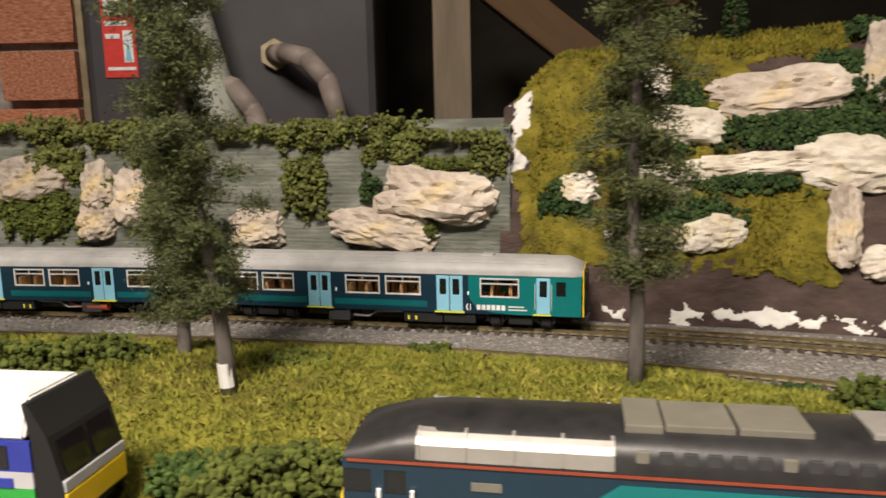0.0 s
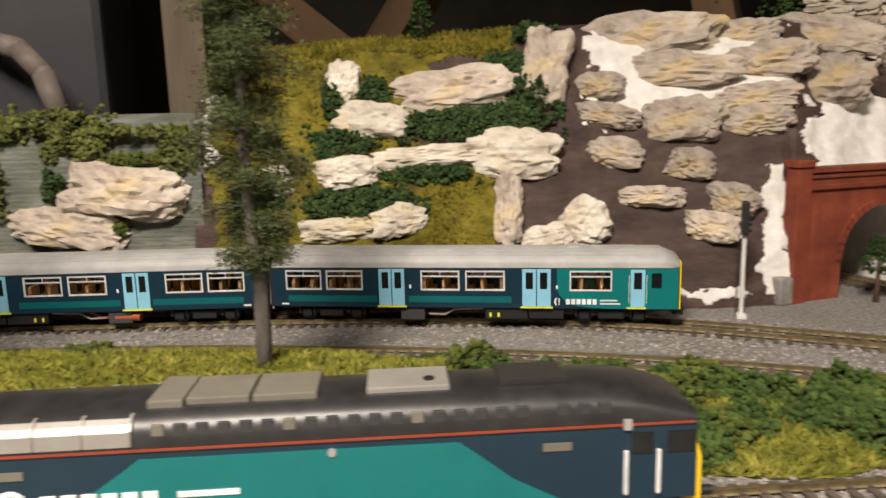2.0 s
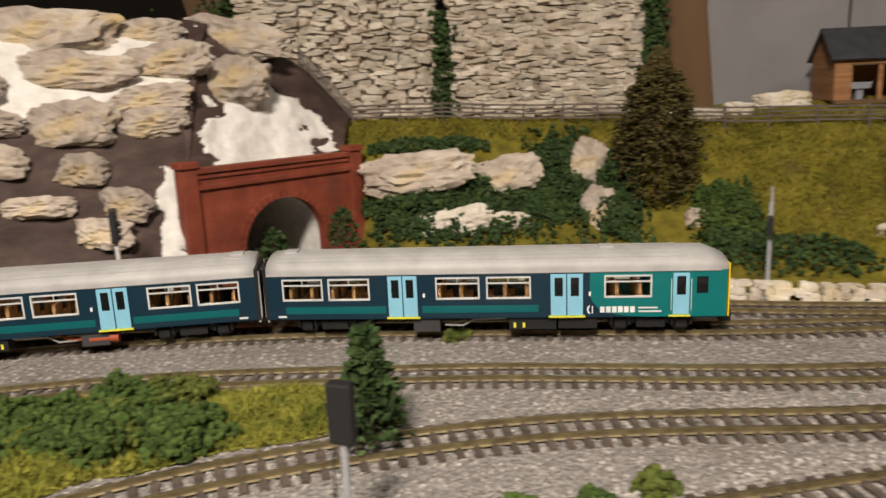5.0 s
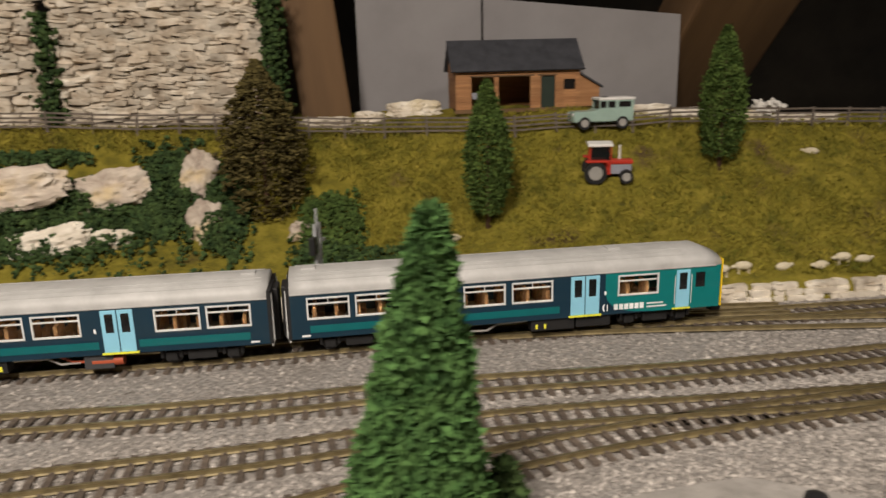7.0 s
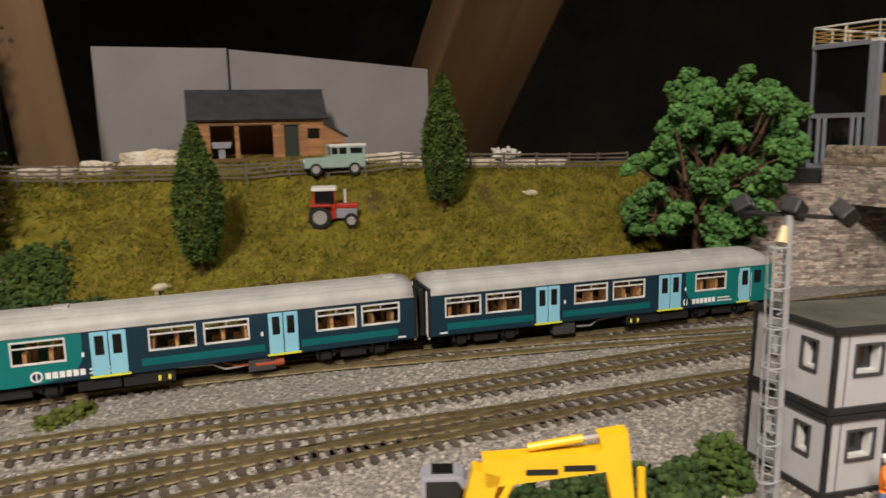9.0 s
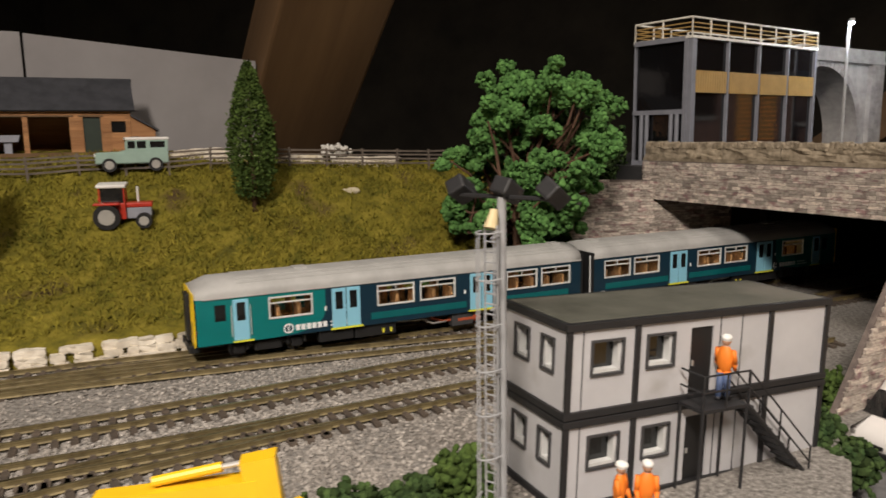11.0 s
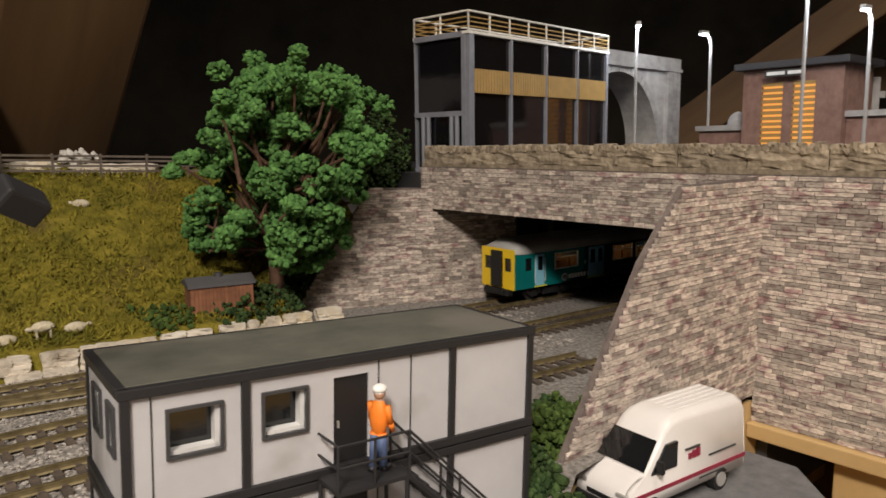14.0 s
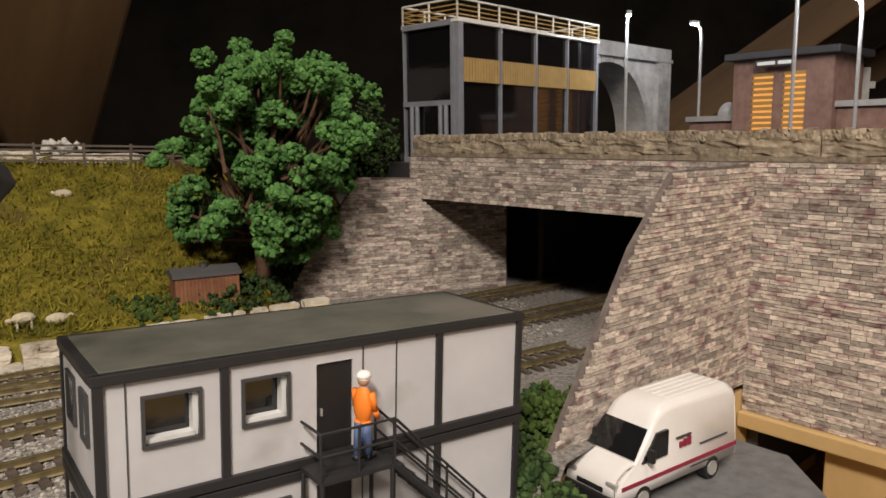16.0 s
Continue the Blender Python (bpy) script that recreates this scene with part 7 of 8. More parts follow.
def delivery_van():
    t = thing("delivery_van", pose(0.923, -0.479, -0.020, 0, 0, 128.5), "white high-roof panel van with a maroon stripe", "van")
    prof = [(-0.037, 0.0060), (-0.0375, 0.0120), (-0.0370, 0.0330), (-0.0355, 0.0365), (-0.032, 0.0378), (0.004, 0.0380), (0.0095, 0.0372), (0.0140, 0.0348), (0.0172, 0.0305), (0.0268, 0.0196), (0.0320, 0.0180), (0.0358, 0.0155), (0.0376, 0.0120), (0.0380, 0.0060)]
    bm = B()
    rings = []
    for y, drop in ((-0.0126, 0.0), (-0.0122, 0.35), (-0.0110, 0.8), (-0.0080, 1.0), (0.0080, 1.0), (0.0110, 0.8), (0.0122, 0.35), (0.0126, 0.0)):
        rings.append([bm.verts.new((x * (0.985 + 0.015 * drop), y * (1 - 0.09 * max(0, z - 0.018) / 0.017), z - (1 - drop) * 0.0032 * max(0, z - 0.014) / 0.022)) for x, z in prof])
    for a, b in zip(rings, rings[1:]):
        for i in range(len(prof)):
            j = (i + 1) % len(prof)
            bm.faces.new((a[i], b[i], b[j], a[j]))
    bm.faces.new(rings[0])
    bm.faces.new(rings[-1])
    bmesh.ops.recalc_face_normals(bm, faces=bm.faces)
    bmesh.ops.bevel(bm, geom=[e for e in bm.edges if e.calc_face_angle(0) > 0.7], offset=0.0008, segments=2, affect="EDGES")
    part("body", bm, "van_white", t, smooth=True)
    for k in range(5):
        bm = B()
        box(bm, -0.031, 0.003, -0.0068 + k * 0.0031, -0.0058 + k * 0.0031, 0.0377, 0.0383, bevel=0.0002)
        part("roof_rib", bm, "van_white", t)
    bm = B()
    q = [(0.0178, 0.0298), (0.0264, 0.0200)]
    n = Vector((q[1][1] - q[0][1], 0, -(q[1][0] - q[0][0]))).normalized() * -0.0006
    vs = [bm.verts.new((x + abs(n.x), y, z + abs(n.z))) for x, z, y in ((q[0][0], q[0][1], -0.0105), (q[0][0], q[0][1], 0.0105), (q[1][0], q[1][1], 0.0118), (q[1][0], q[1][1], -0.0118))]
    bm.faces.new(vs)
    part("windscreen", bm, "dark_pane", t)
    for sy in (-1, 1):
        bm = B()
        prism(bm, [(0.0085, 0.0185), (0.0085, 0.0285), (0.0150, 0.0285), (0.0235, 0.0185)], sy * 0.0112, sy * 0.0128)
        part("door_window", bm, "dark_pane", t)
        bm = B()
        box(bm, -0.0368, 0.0345, sy * 0.0122, sy * 0.01285, 0.0108, 0.0124)
        part("stripe", bm, "maroon", t)
        bm = B()
        box(bm, -0.030, -0.012, sy * 0.0120, sy * 0.0128, 0.0172, 0.0177)
        part("slide_rail", bm, "dark_grey", t)
        for i in range(3):
            bm = B()
            box(bm, -0.006 + i * 0.0026, -0.0042 + i * 0.0026, sy * 0.0118, sy * 0.0127, 0.0190, 0.0225 - i * 0.0006, None)
            part("emblem_bar", bm, "maroon", t)
        bm = B()
        box(bm, -0.006, 0.003, sy * 0.0118, sy * 0.01265, 0.0230, 0.0236)
        part("lettering_bar", bm, "dark_grey", t)
        bm = B()
        box(bm, -0.022, -0.006, sy * 0.0120, sy * 0.0128, 0.0090, 0.0096)
        part("lettering_bar", bm, "dark_grey", t)
        for x in (-0.0205, 0.0225):
            bm = B()
            rod(bm, (x, sy * 0.0090, 0.0048), (x, sy * 0.0126, 0.0048), 0.0048, seg=22)
            w = part("wheel", bm, "black", t)
            bm = B()
            rod(bm, (x, sy * 0.0125, 0.0048), (x, sy * 0.0131, 0.0048), 0.0030, seg=16)
            part("hub", bm, "silver", w)
        bm = B()
        box(bm, 0.0335, 0.0374, sy * 0.0072, sy * 0.0122, 0.0112, 0.0140, bevel=0.0006)
        part("headlight", bm, "silver", t)
        bm = B()
        box(bm, 0.0195, 0.0215, sy * 0.0130, sy * 0.0160, 0.0190, 0.0240, bevel=0.0005)
        part("mirror", bm, "black", t)
    bm = B()
    box(bm, 0.0345, 0.0388, -0.0122, 0.0122, 0.0040, 0.0088, bevel=0.0010)
    part("bumper", bm, "black", t)
    bm = B()
    box(bm, 0.0355, 0.0380, -0.0065, 0.0065, 0.0092, 0.0112, bevel=0.0003)
    part("grille", bm, "black", t)
    bm = B()
    box(bm, 0.0278, 0.0318, -0.006, 0.006, 0.0172, 0.0178, pose(0, 0, 0, 0, 0, 0))
    part("bonnet_bar", bm, "silver", t)
    return t


delivery_van()
for _x, _y, _h in ((0.900, -0.420, 0.015), (0.925, -0.430, 0.022), (0.945, -0.440, 0.018), (0.960, -0.435, 0.012)):
    bush(_x, _y, -0.008, 0.018, 0.012, _h, "hedge_mid" if _h > 0.015 else "hedge", 420)
for _x, _y in ((0.752, -0.236), (0.735, -0.222), (0.768, -0.252), (0.778, -0.272)):
    bush(_x, _y, -0.001, 0.016, 0.012, 0.014, "hedge", 320)
bush(0.868, -0.430, -0.012, 0.016, 0.014, 0.016, "hedge", 420)
bush(0.886, -0.424, -0.010, 0.014, 0.012, 0.018, "hedge", 380)
bush(0.795, -0.285, -0.001, 0.016, 0.012, 0.018, "hedge_mid", 300)


# ---- yellow excavator ----
M["digger"] = plain("digger_yellow", (0.86, 0.52, 0.015), 0.4, coat=0.2, wear=0.05)
M["cab_grey"] = plain("grey_blue_cab", (0.28, 0.29, 0.34), 0.4)


def beam_between(bm, a, b, w, h0, h1):
    a, b = Vector(a), Vector(b)
    d = b - a
    m = Matrix.Translation((a + b) / 2) @ d.to_track_quat("X", "Z").to_matrix().to_4x4()
    L = d.length / 2
    vs = [bm.verts.new(m @ Vector(p)) for p in ((-L, -w, -h0), (-L, w, -h0), (-L, w, h0), (-L, -w, h0), (L, -w, -h1), (L, w, -h1), (L, w, h1), (L, -w, h1))]
    for f in ((0, 1, 2, 3), (4, 7, 6, 5), (0, 4, 5, 1), (1, 5, 6, 2), (2, 6, 7, 3), (3, 7, 4, 0)):
        bm.faces.new([vs[i] for i in f])


def excavator():
    t = thing("excavator", pose(0.687, -0.205, 0.0, 0, 0, -68.1) @ Matrix.Scale(0.855, 4), "yellow tracked excavator with its arm stretched out", "excavator")
    for sy in (-1, 1):
        bm = B()
        box(bm, -0.024, 0.024, sy * 0.009, sy * 0.0165, 0.0, 0.011, bevel=0.0035)
        tr = part("crawler", bm, "black", t)
        for k in range(5):
            bm = B()
            rod(bm, (-0.016 + k * 0.008, sy * 0.0163, 0.0045), (-0.016 + k * 0.008, sy * 0.0172, 0.0045), 0.0028, seg=12)
            part("roller", bm, "dark_grey", tr)
    bm = B()
    rod(bm, (0, 0, 0.010), (0, 0, 0.0135), 0.010, seg=18)
    part("turntable", bm, "black", t)
    bm = B()
    box(bm, -0.026, 0.014, -0.0150, 0.0150, 0.0135, 0.0235, bevel=0.0015)
    part("body", bm, "digger", t)
    bm = B()
    box(bm, -0.034, -0.0245, -0.0155, 0.0155, 0.0130, 0.0290, bevel=0.0040)
    part("counterweight", bm, "black", t)
    bm = B()
    prism(bm, [(-0.005, 0.0237), (-0.005, 0.0445), (0.010, 0.0445), (0.017, 0.034), (0.018, 0.0237)], 0.0035, 0.0150)
    bmesh.ops.bevel(bm, geom=bm.edges[:], offset=0.0010, segments=2, affect="EDGES")
    cab = part("cab", bm, "cab_grey", t, "grey-blue cab")
    for sy in (0.0033, 0.0152):
        bm = B()
        prism(bm, [(-0.003, 0.0300), (-0.003, 0.0425), (0.0085, 0.0425), (0.0145, 0.0340), (0.0150, 0.0300)], sy - 0.0003, sy + 0.0003)
        part("side_window", bm, "dark_pane", cab)
    bm = B()
    box(bm, -0.001, 0.007, 0.0055, 0.0130, 0.0444, 0.0450)
    part("roof_hatch", bm, "dark_pane", cab)
    boom = B()
    beam_between(boom, (0.010, -0.004, 0.020), (0.0185, -0.004, 0.051), 0.0036, 0.0042, 0.0050)
    beam_between(boom, (0.0175, -0.004, 0.0505), (0.062, -0.004, 0.0545), 0.0036, 0.0052, 0.0036)
    part("boom", boom, "digger", t)
    for sy in (-0.0078, -0.0002):
        bm = B()
        rod(bm, (0.013, sy, 0.020), (0.027, sy, 0.0475), 0.0013, seg=8)
        part("boom_ram", bm, "digger", t)
    bm = B()
    rod(bm, (0.033, -0.004, 0.0585), (0.052, -0.004, 0.0615), 0.0015, seg=10)
    ram = part("arm_ram", bm, "digger", t)
    bm = B()
    rod(bm, (0.052, -0.004, 0.0615), (0.063, -0.004, 0.0630), 0.0008, seg=8)
    part("ram_rod", bm, "silver", ram)
    bm = B()
    beam_between(bm, (0.062, -0.004, 0.0640), (0.069, -0.004, 0.018), 0.0034, 0.0050, 0.0028)
    part("arm", bm, "digger", t)
    bm = B()
    rod(bm, (0.0725, -0.004, 0.050), (0.0735, -0.004, 0.024), 0.0015, seg=8)
    part("bucket_ram", bm, "digger", t)
    bm = B()
    prism(bm, [(0.064, 0.018), (0.076, 0.018), (0.078, 0.008), (0.070, 0.0), (0.058, 0.002)], -0.0115, 0.0035)
    part("bucket", bm, "digger", t)
    for k in range(2):
        bm = B()
        box(bm, 0.032 + k * 0.013, 0.043 + k * 0.013, -0.0079, -0.0075, 0.0500 + k * 0.0012, 0.0520 + k * 0.0012)
        part("lettering_bar", bm, "black", t)
    return t


excavator()
flat_sheet("ground_plaster_yard", [(0.60, -0.10), (0.665, -0.095), (0.705, -0.130), (0.725, -0.150), (0.735, -0.20), (0.76, -0.28), (0.74, -0.36), (0.60, -0.36)], 0.0012, "yard", "dusty grey-white plaster yard beside the sidings", "plaster")

# ---- farm: tractor, estate vehicle, barn, shed, sheep ----
M["tractor_red"] = plain("tractor_red", (0.46, 0.035, 0.02), 0.35, coat=0.3)
M["sage"] = plain("pale_sage_green", (0.30, 0.42, 0.37), 0.4, coat=0.2)


def wheel_part(parent, x, y, r, w, rim):
    bm = B()
    rod(bm, (x, y - w / 2, r), (x, y + w / 2, r), r, seg=22)
    tyre = part("wheel", bm, "black", parent)
    bm = B()
    rod(bm, (x, y - w / 2 - 0.0003, r), (x, y + w / 2 + 0.0003, r), r * 0.62, seg=16)
    part("rim", bm, rim, tyre)


def tractor():
    x, y = 1.029, 0.029
    t = thing("tractor", pose(x, y, ground_z(x, y) - 0.001, 6, 0, -61), "small red tractor with a white cab roof", "tractor")
    for sy in (-1, 1):
        wheel_part(t, -0.010, sy * 0.0095, 0.0095, 0.005, "silver")
        wheel_part(t, 0.0155, sy * 0.0090, 0.0058, 0.0036, "silver")
        bm = B()
        box(bm, -0.0185, -0.001, sy * 0.0068, sy * 0.0125, 0.0185, 0.0200, bevel=0.0005)
        part("mudguard", bm, "tractor_red", t)
    bm = B()
    box(bm, 0.002, 0.0215, -0.0040, 0.0040, 0.0150, 0.0185, bevel=0.0009)
    part("bonnet", bm, "tractor_red", t)
    bm = B()
    box(bm, 0.000, 0.0205, -0.0034, 0.0034, 0.0065, 0.0150, bevel=0.0006)
    part("engine", bm, "cab_grey", t)
    bm = B()
    box(bm, -0.015, 0.003, -0.0062, 0.0062, 0.0065, 0.0190, bevel=0.0006)
    part("cab_body", bm, "tractor_red", t)
    for px in (-0.0145, 0.0025):
        for sy in (-1, 1):
            bm = B()
            box(bm, px - 0.0005, px + 0.0005, sy * 0.0056, sy * 0.0064, 0.0190, 0.0310)
            part("cab_pillar", bm, "tractor_red", t)
    bm = B()
    box(bm, -0.0138, 0.0018, -0.0055, 0.0055, 0.0190, 0.0305)
    part("cab_glass", bm, "dark_pane", t)
    bm = B()
    box(bm, -0.0165, 0.0042, -0.0075, 0.0075, 0.0306, 0.0330, bevel=0.0008)
    part("cab_roof", bm, "white_paint", t, "white cab roof")
    bm = B()
    rod(bm, (0.011, 0.0026, 0.018), (0.011, 0.0026, 0.030), 0.0009, seg=8)
    part("exhaust_pipe", bm, "white_paint", t)
    return t


tractor()


def estate_vehicle():
    x, y = 1.078, 0.055
    t = thing("off_roader", pose(x, y, ground_z(x, y) - 0.0002, 0, 0, 130.5), "pale sage-green off-road wagon with a white roof", "car")
    bm = B()
    prism(bm, [(-0.028, 0.0065), (-0.028, 0.0175), (0.005, 0.0175), (0.008, 0.0160), (0.027, 0.0155), (0.0275, 0.0065)], -0.0105, 0.0105)
    bmesh.ops.bevel(bm, geom=bm.edges[:], offset=0.0007, segments=2, affect="EDGES")
    part("body", bm, "sage", t)
    bm = B()
    holed(bm, -0.0278, 0.0040, 0.0176, 0.0250, [(-0.0255, -0.0140, 0.0190, 0.0240), (-0.0110, -0.0040, 0.0186, 0.0243), (-0.0028, 0.0030, 0.0186, 0.0243)], -0.0100, -0.0092)
    holed(bm, -0.0278, 0.0040, 0.0176, 0.0250, [(-0.0255, -0.0140, 0.0190, 0.0240), (-0.0110, -0.0040, 0.0186, 0.0243), (-0.0028, 0.0030, 0.0186, 0.0243)], 0.0092, 0.0100)
    box(bm, -0.0278, -0.0270, -0.0092, 0.0092, 0.0176, 0.0250)
    part("upper_body", bm, "sage", t)
    bm = B()
    box(bm, -0.0268, 0.0030, -0.0091, 0.0091, 0.0177, 0.0245)
    part("glazing", bm, "dark_pane", t)
    bm = B()
    box(bm, -0.0290, 0.0048, -0.0105, 0.0105, 0.0251, 0.0276, bevel=0.0010)
    rf = part("roof", bm, "white_paint", t, "white roof")
    bm = B()
    box(bm, -0.006, 0.000, -0.004, 0.004, 0.0275, 0.0281)
    part("roof_light", bm, "dark_pane", rf)
    for px in (-0.0175, 0.0175):
        for sy in (-1, 1):
            wheel_part(t, px, sy * 0.0092, 0.0055, 0.0038, "silver")
    for sy in (-1, 1):
        bm = B()
        rod(bm, (0.0270, sy * 0.0075, 0.0130), (0.0280, sy * 0.0075, 0.0130), 0.0014, seg=12)
        part("headlight", bm, "white_paint", t)
    return t


estate_vehicle()
M["barn_wood"] = mat("orange_boards", [(0.3, (0.26, 0.115, 0.045)), (0.7, (0.46, 0.235, 0.10))], 60, 0.75, bump=0.2, stretch=(0.3, 0.3, 3), vary=0.14)
M["slate"] = mat("dark_slate_roof", [(0.3, (0.022, 0.024, 0.030)), (0.7, (0.048, 0.050, 0.060))], 80, 0.7, bump=0.2)
M["dark_green"] = plain("dark_green_door", (0.018, 0.030, 0.022), 0.5)


def barn():
    t = thing("barn", pose(1.064, 0.200, 0.119, 0, 0, -49.5), "open-fronted timber barn with a dark slate roof", "barn")
    L, D, E = 0.126, 0.055, 0.040
    open_ = [(0.0156, 0.0388), (0.0429, 0.0753), (0.0863, 0.1008)]

    def hit(x, z):
        return any(a - 0.0002 < x < b + 0.0002 and z < 0.0315 for a, b in open_) or (0.1095 < x < 0.1217 and 0.018 < z < 0.028)

    z = 0.0
    while z < E - 0.001:
        xs = sorted({0.0, L, *[v for o in open_ for v in o], 0.1095, 0.1217})
        for a, b in zip(xs, xs[1:]):
            if hit((a + b) / 2, z + 0.0012):
                continue
            bm = B()
            box(bm, a, b, -0.0006, 0.0012, z, z + 0.0023, pose(0, 0, 0))
            part("board", bm, "barn_wood", t)
        z += 0.0025
    bm = B()
    box(bm, 0.0016, L - 0.0016, D - 0.0015, D, 0, E)
    part("back_wall", bm, "barn_wood", t)
    bm = B()
    prism(bm, [(0.0013, 0), (0.0013, E), (D / 2, E + 0.026), (D, E), (D, 0)], 0, 0.0015, Matrix(((0, 1, 0, 0), (1, 0, 0, 0), (0, 0, 1, 0), (0, 0, 0, 1))))
    part("gable_wall", bm, "barn_wood", t)
    bm = B()
    prism(bm, [(0.0013, 0), (0.0013, E), (D / 2, E + 0.026), (D, E), (D, 0)], L - 0.0015, L, Matrix(((0, 1, 0, 0), (1, 0, 0, 0), (0, 0, 1, 0), (0, 0, 0, 1))))
    part("gable_wall", bm, "barn_wood", t)
    for a, b, nm in ((0.0156, 0.0429, "lintel"), (0.0429, 0.0790, "lintel"), (0.0840, 0.1030, "lintel")):
        bm = B()
        box(bm, a - 0.001, b, -0.0012, 0.0004, 0.0315, 0.0330)
        part(nm, bm, "timber", t)
    bm = B()
    box(bm, 0.0863, 0.1008, 0.0008, 0.0018, 0.0, 0.0312)
    part("door", bm, "dark_green", t, "dark green door")
    bm = B()
    box(bm, 0.1095, 0.1217, 0.0008, 0.0014, 0.018, 0.028)
    part("window", bm, "dark_pane", t)
    bm = B()
    box(bm, -0.002, L, -0.010, -0.0014, -0.003, 0.0002)
    part("step", bm, "timber", t)
    sl = math.degrees(math.atan2(0.026, D / 2))
    for side in (1, -1):
        bm = B()
        w = math.hypot(0.026, D / 2) + 0.006
        box(bm, -0.005, L + 0.004, -0.006 + 0.0, w - 0.006, 0.0, 0.0016)
        ob = part("roof_slope", bm, "slate", t, "dark slate roof slope")
        ob.matrix_basis = pose(0, 0 if side > 0 else D, E + 0.0003, 0, 0, 0 if side > 0 else 180) @ pose(0 if side > 0 else -L, 0, 0, sl, 0, 0)
    lean = [(L + 0.0002, 0.0), (L + 0.0002, 0.0315), (L + 0.021, 0.0195), (L + 0.021, 0.0)]
    bm = B()
    prism(bm, lean, 0.0, 0.045)
    part("lean_to", bm, "barn_wood", t)
    bm = B()
    prism(bm, [(L + 0.0001, 0.0320), (L + 0.0001, 0.0338), (L + 0.024, 0.0198), (L + 0.024, 0.0180)], -0.003, 0.047)
    part("lean_to_roof", bm, "slate", t)
    return t


barn()
_t = thing("farm_cart", pose(1.064, 0.200, 0.119, 0, 0, -49.5) @ pose(0.026, 0.010, 0), "small grey farm trailer inside the barn", "trailer")
_bm = B()
prism(_bm, [(-0.008, 0.010), (-0.010, 0.016), (0.010, 0.016), (0.008, 0.010)], -0.006, 0.006)
part("tub", _bm, "cab_grey", _t)
_bm = B()
box(_bm, -0.003, 0.003, -0.004, 0.004, 0.0, 0.0100)
part("stand", _bm, "cab_grey", _t)


def garden_shed():
    x, y = 1.078, -0.218
    t = thing("lineside_hut", pose(x, y, 0.013, 0, 0, -58), "small rusty brown lineside hut with a grey roof", "hut")
    bm = B()
    box(bm, 0, 0.040, 0, 0.022, 0, 0.021)
    part("wall", bm, "hut_brown", t)
    for k in range(17):
        bm = B()
        box(bm, 0.0004 + k * 0.00235, 0.0022 + k * 0.00235, -0.0004, 0.0, 0, 0.021)
        part("board", bm, "hut_brown", t)
    bm = B()
    prism(bm, [(-0.0015, 0.0208), (-0.0012, 0.0228), (0.011, 0.0262), (0.0232, 0.0228), (0.0235, 0.0208)], -0.0015, 0.0415, Matrix(((0, 1, 0, 0), (1, 0, 0, 0), (0, 0, 1, 0), (0, 0, 0, 1))))
    part("roof", bm, "hut_roof", t, "grey felt roof")
    bm = B()
    rod(bm, (0.02, 0.011, 0.0255), (0.02, 0.011, 0.0280), 0.0032, 0.0028, 12)
    part("vent", bm, "dark_grey", t)
    return t


M["hut_brown"] = mat("rusty_boards", [(0.3, (0.16, 0.065, 0.032)), (0.7, (0.30, 0.13, 0.07))], 90, 0.8, vary=0.12)
M["hut_roof"] = plain("grey_felt", (0.075, 0.075, 0.08), 0.8)
garden_shed()
M["wool"] = mat("cream_wool", [(0.3, (0.46, 0.40, 0.28)), (0.7, (0.68, 0.62, 0.48))], 300, 0.95, bump=0.6)
M["cotton"] = mat("white_cotton", [(0.3, (0.60, 0.58, 0.54)), (0.7, (0.78, 0.76, 0.72))], 120, 0.95, bump=0.8)


def sheep(x, y, turn, lying=False):
    z = ground_z(x, y)
    t = thing("sheep", pose(x, y, z, 0, 0, turn), "cream woolly model sheep " + ("lying on the grass" if lying else "grazing on the grass"), "sheep", "sheep on the pasture")
    k = 0.0 if lying else 0.0030
    bm = B()
    v = bmesh.ops.create_icosphere(bm, subdivisions=3, radius=1)["verts"]
    for w in v:
        w.co *= 1 + 0.08 * noise.noise(w.co * 4 + Vector((x * 99, 0, 0)))
    bmesh.ops.transform(bm, matrix=Matrix.Translation((0, 0, k + 0.0028)) @ Matrix.Diagonal((0.0062, 0.0031, 0.0032, 1)), verts=v)
    part("fleece", bm, "wool", t, smooth=True)
    bm = B()
    v = bmesh.ops.create_icosphere(bm, subdivisions=2, radius=1)["verts"]
    bmesh.ops.transform(bm, matrix=Matrix.Translation((0.0072, 0.0004, k + (0.0036 if lying else 0.0022))) @ Matrix.Diagonal((0.0021, 0.0013, 0.0014, 1)), verts=v)
    part("head", bm, "wool", t, smooth=True)
    if not lying:
        for lx in (-0.0035, 0.0035):
            for sy in (-1, 1):
                bm = B()
                rod(bm, (lx, sy * 0.0014, -0.0008), (lx, sy * 0.0014, 0.0045), 0.0006, seg=6)
                part("leg", bm, "wool", t)
    return t


sheep(0.905, 0.104, -20)
sheep(0.965, 0.248, -40, True)
sheep(1.145, -0.112, 100, True)
sheep(0.957, -0.085, 130)
sheep(0.970, -0.097, 125)
sheep(0.990, -0.120, -40, True)
sheep(1.008, -0.142, 140, True)
sheep(1.024, -0.154, 130)
sheep(1.036, -0.166, -50, True)

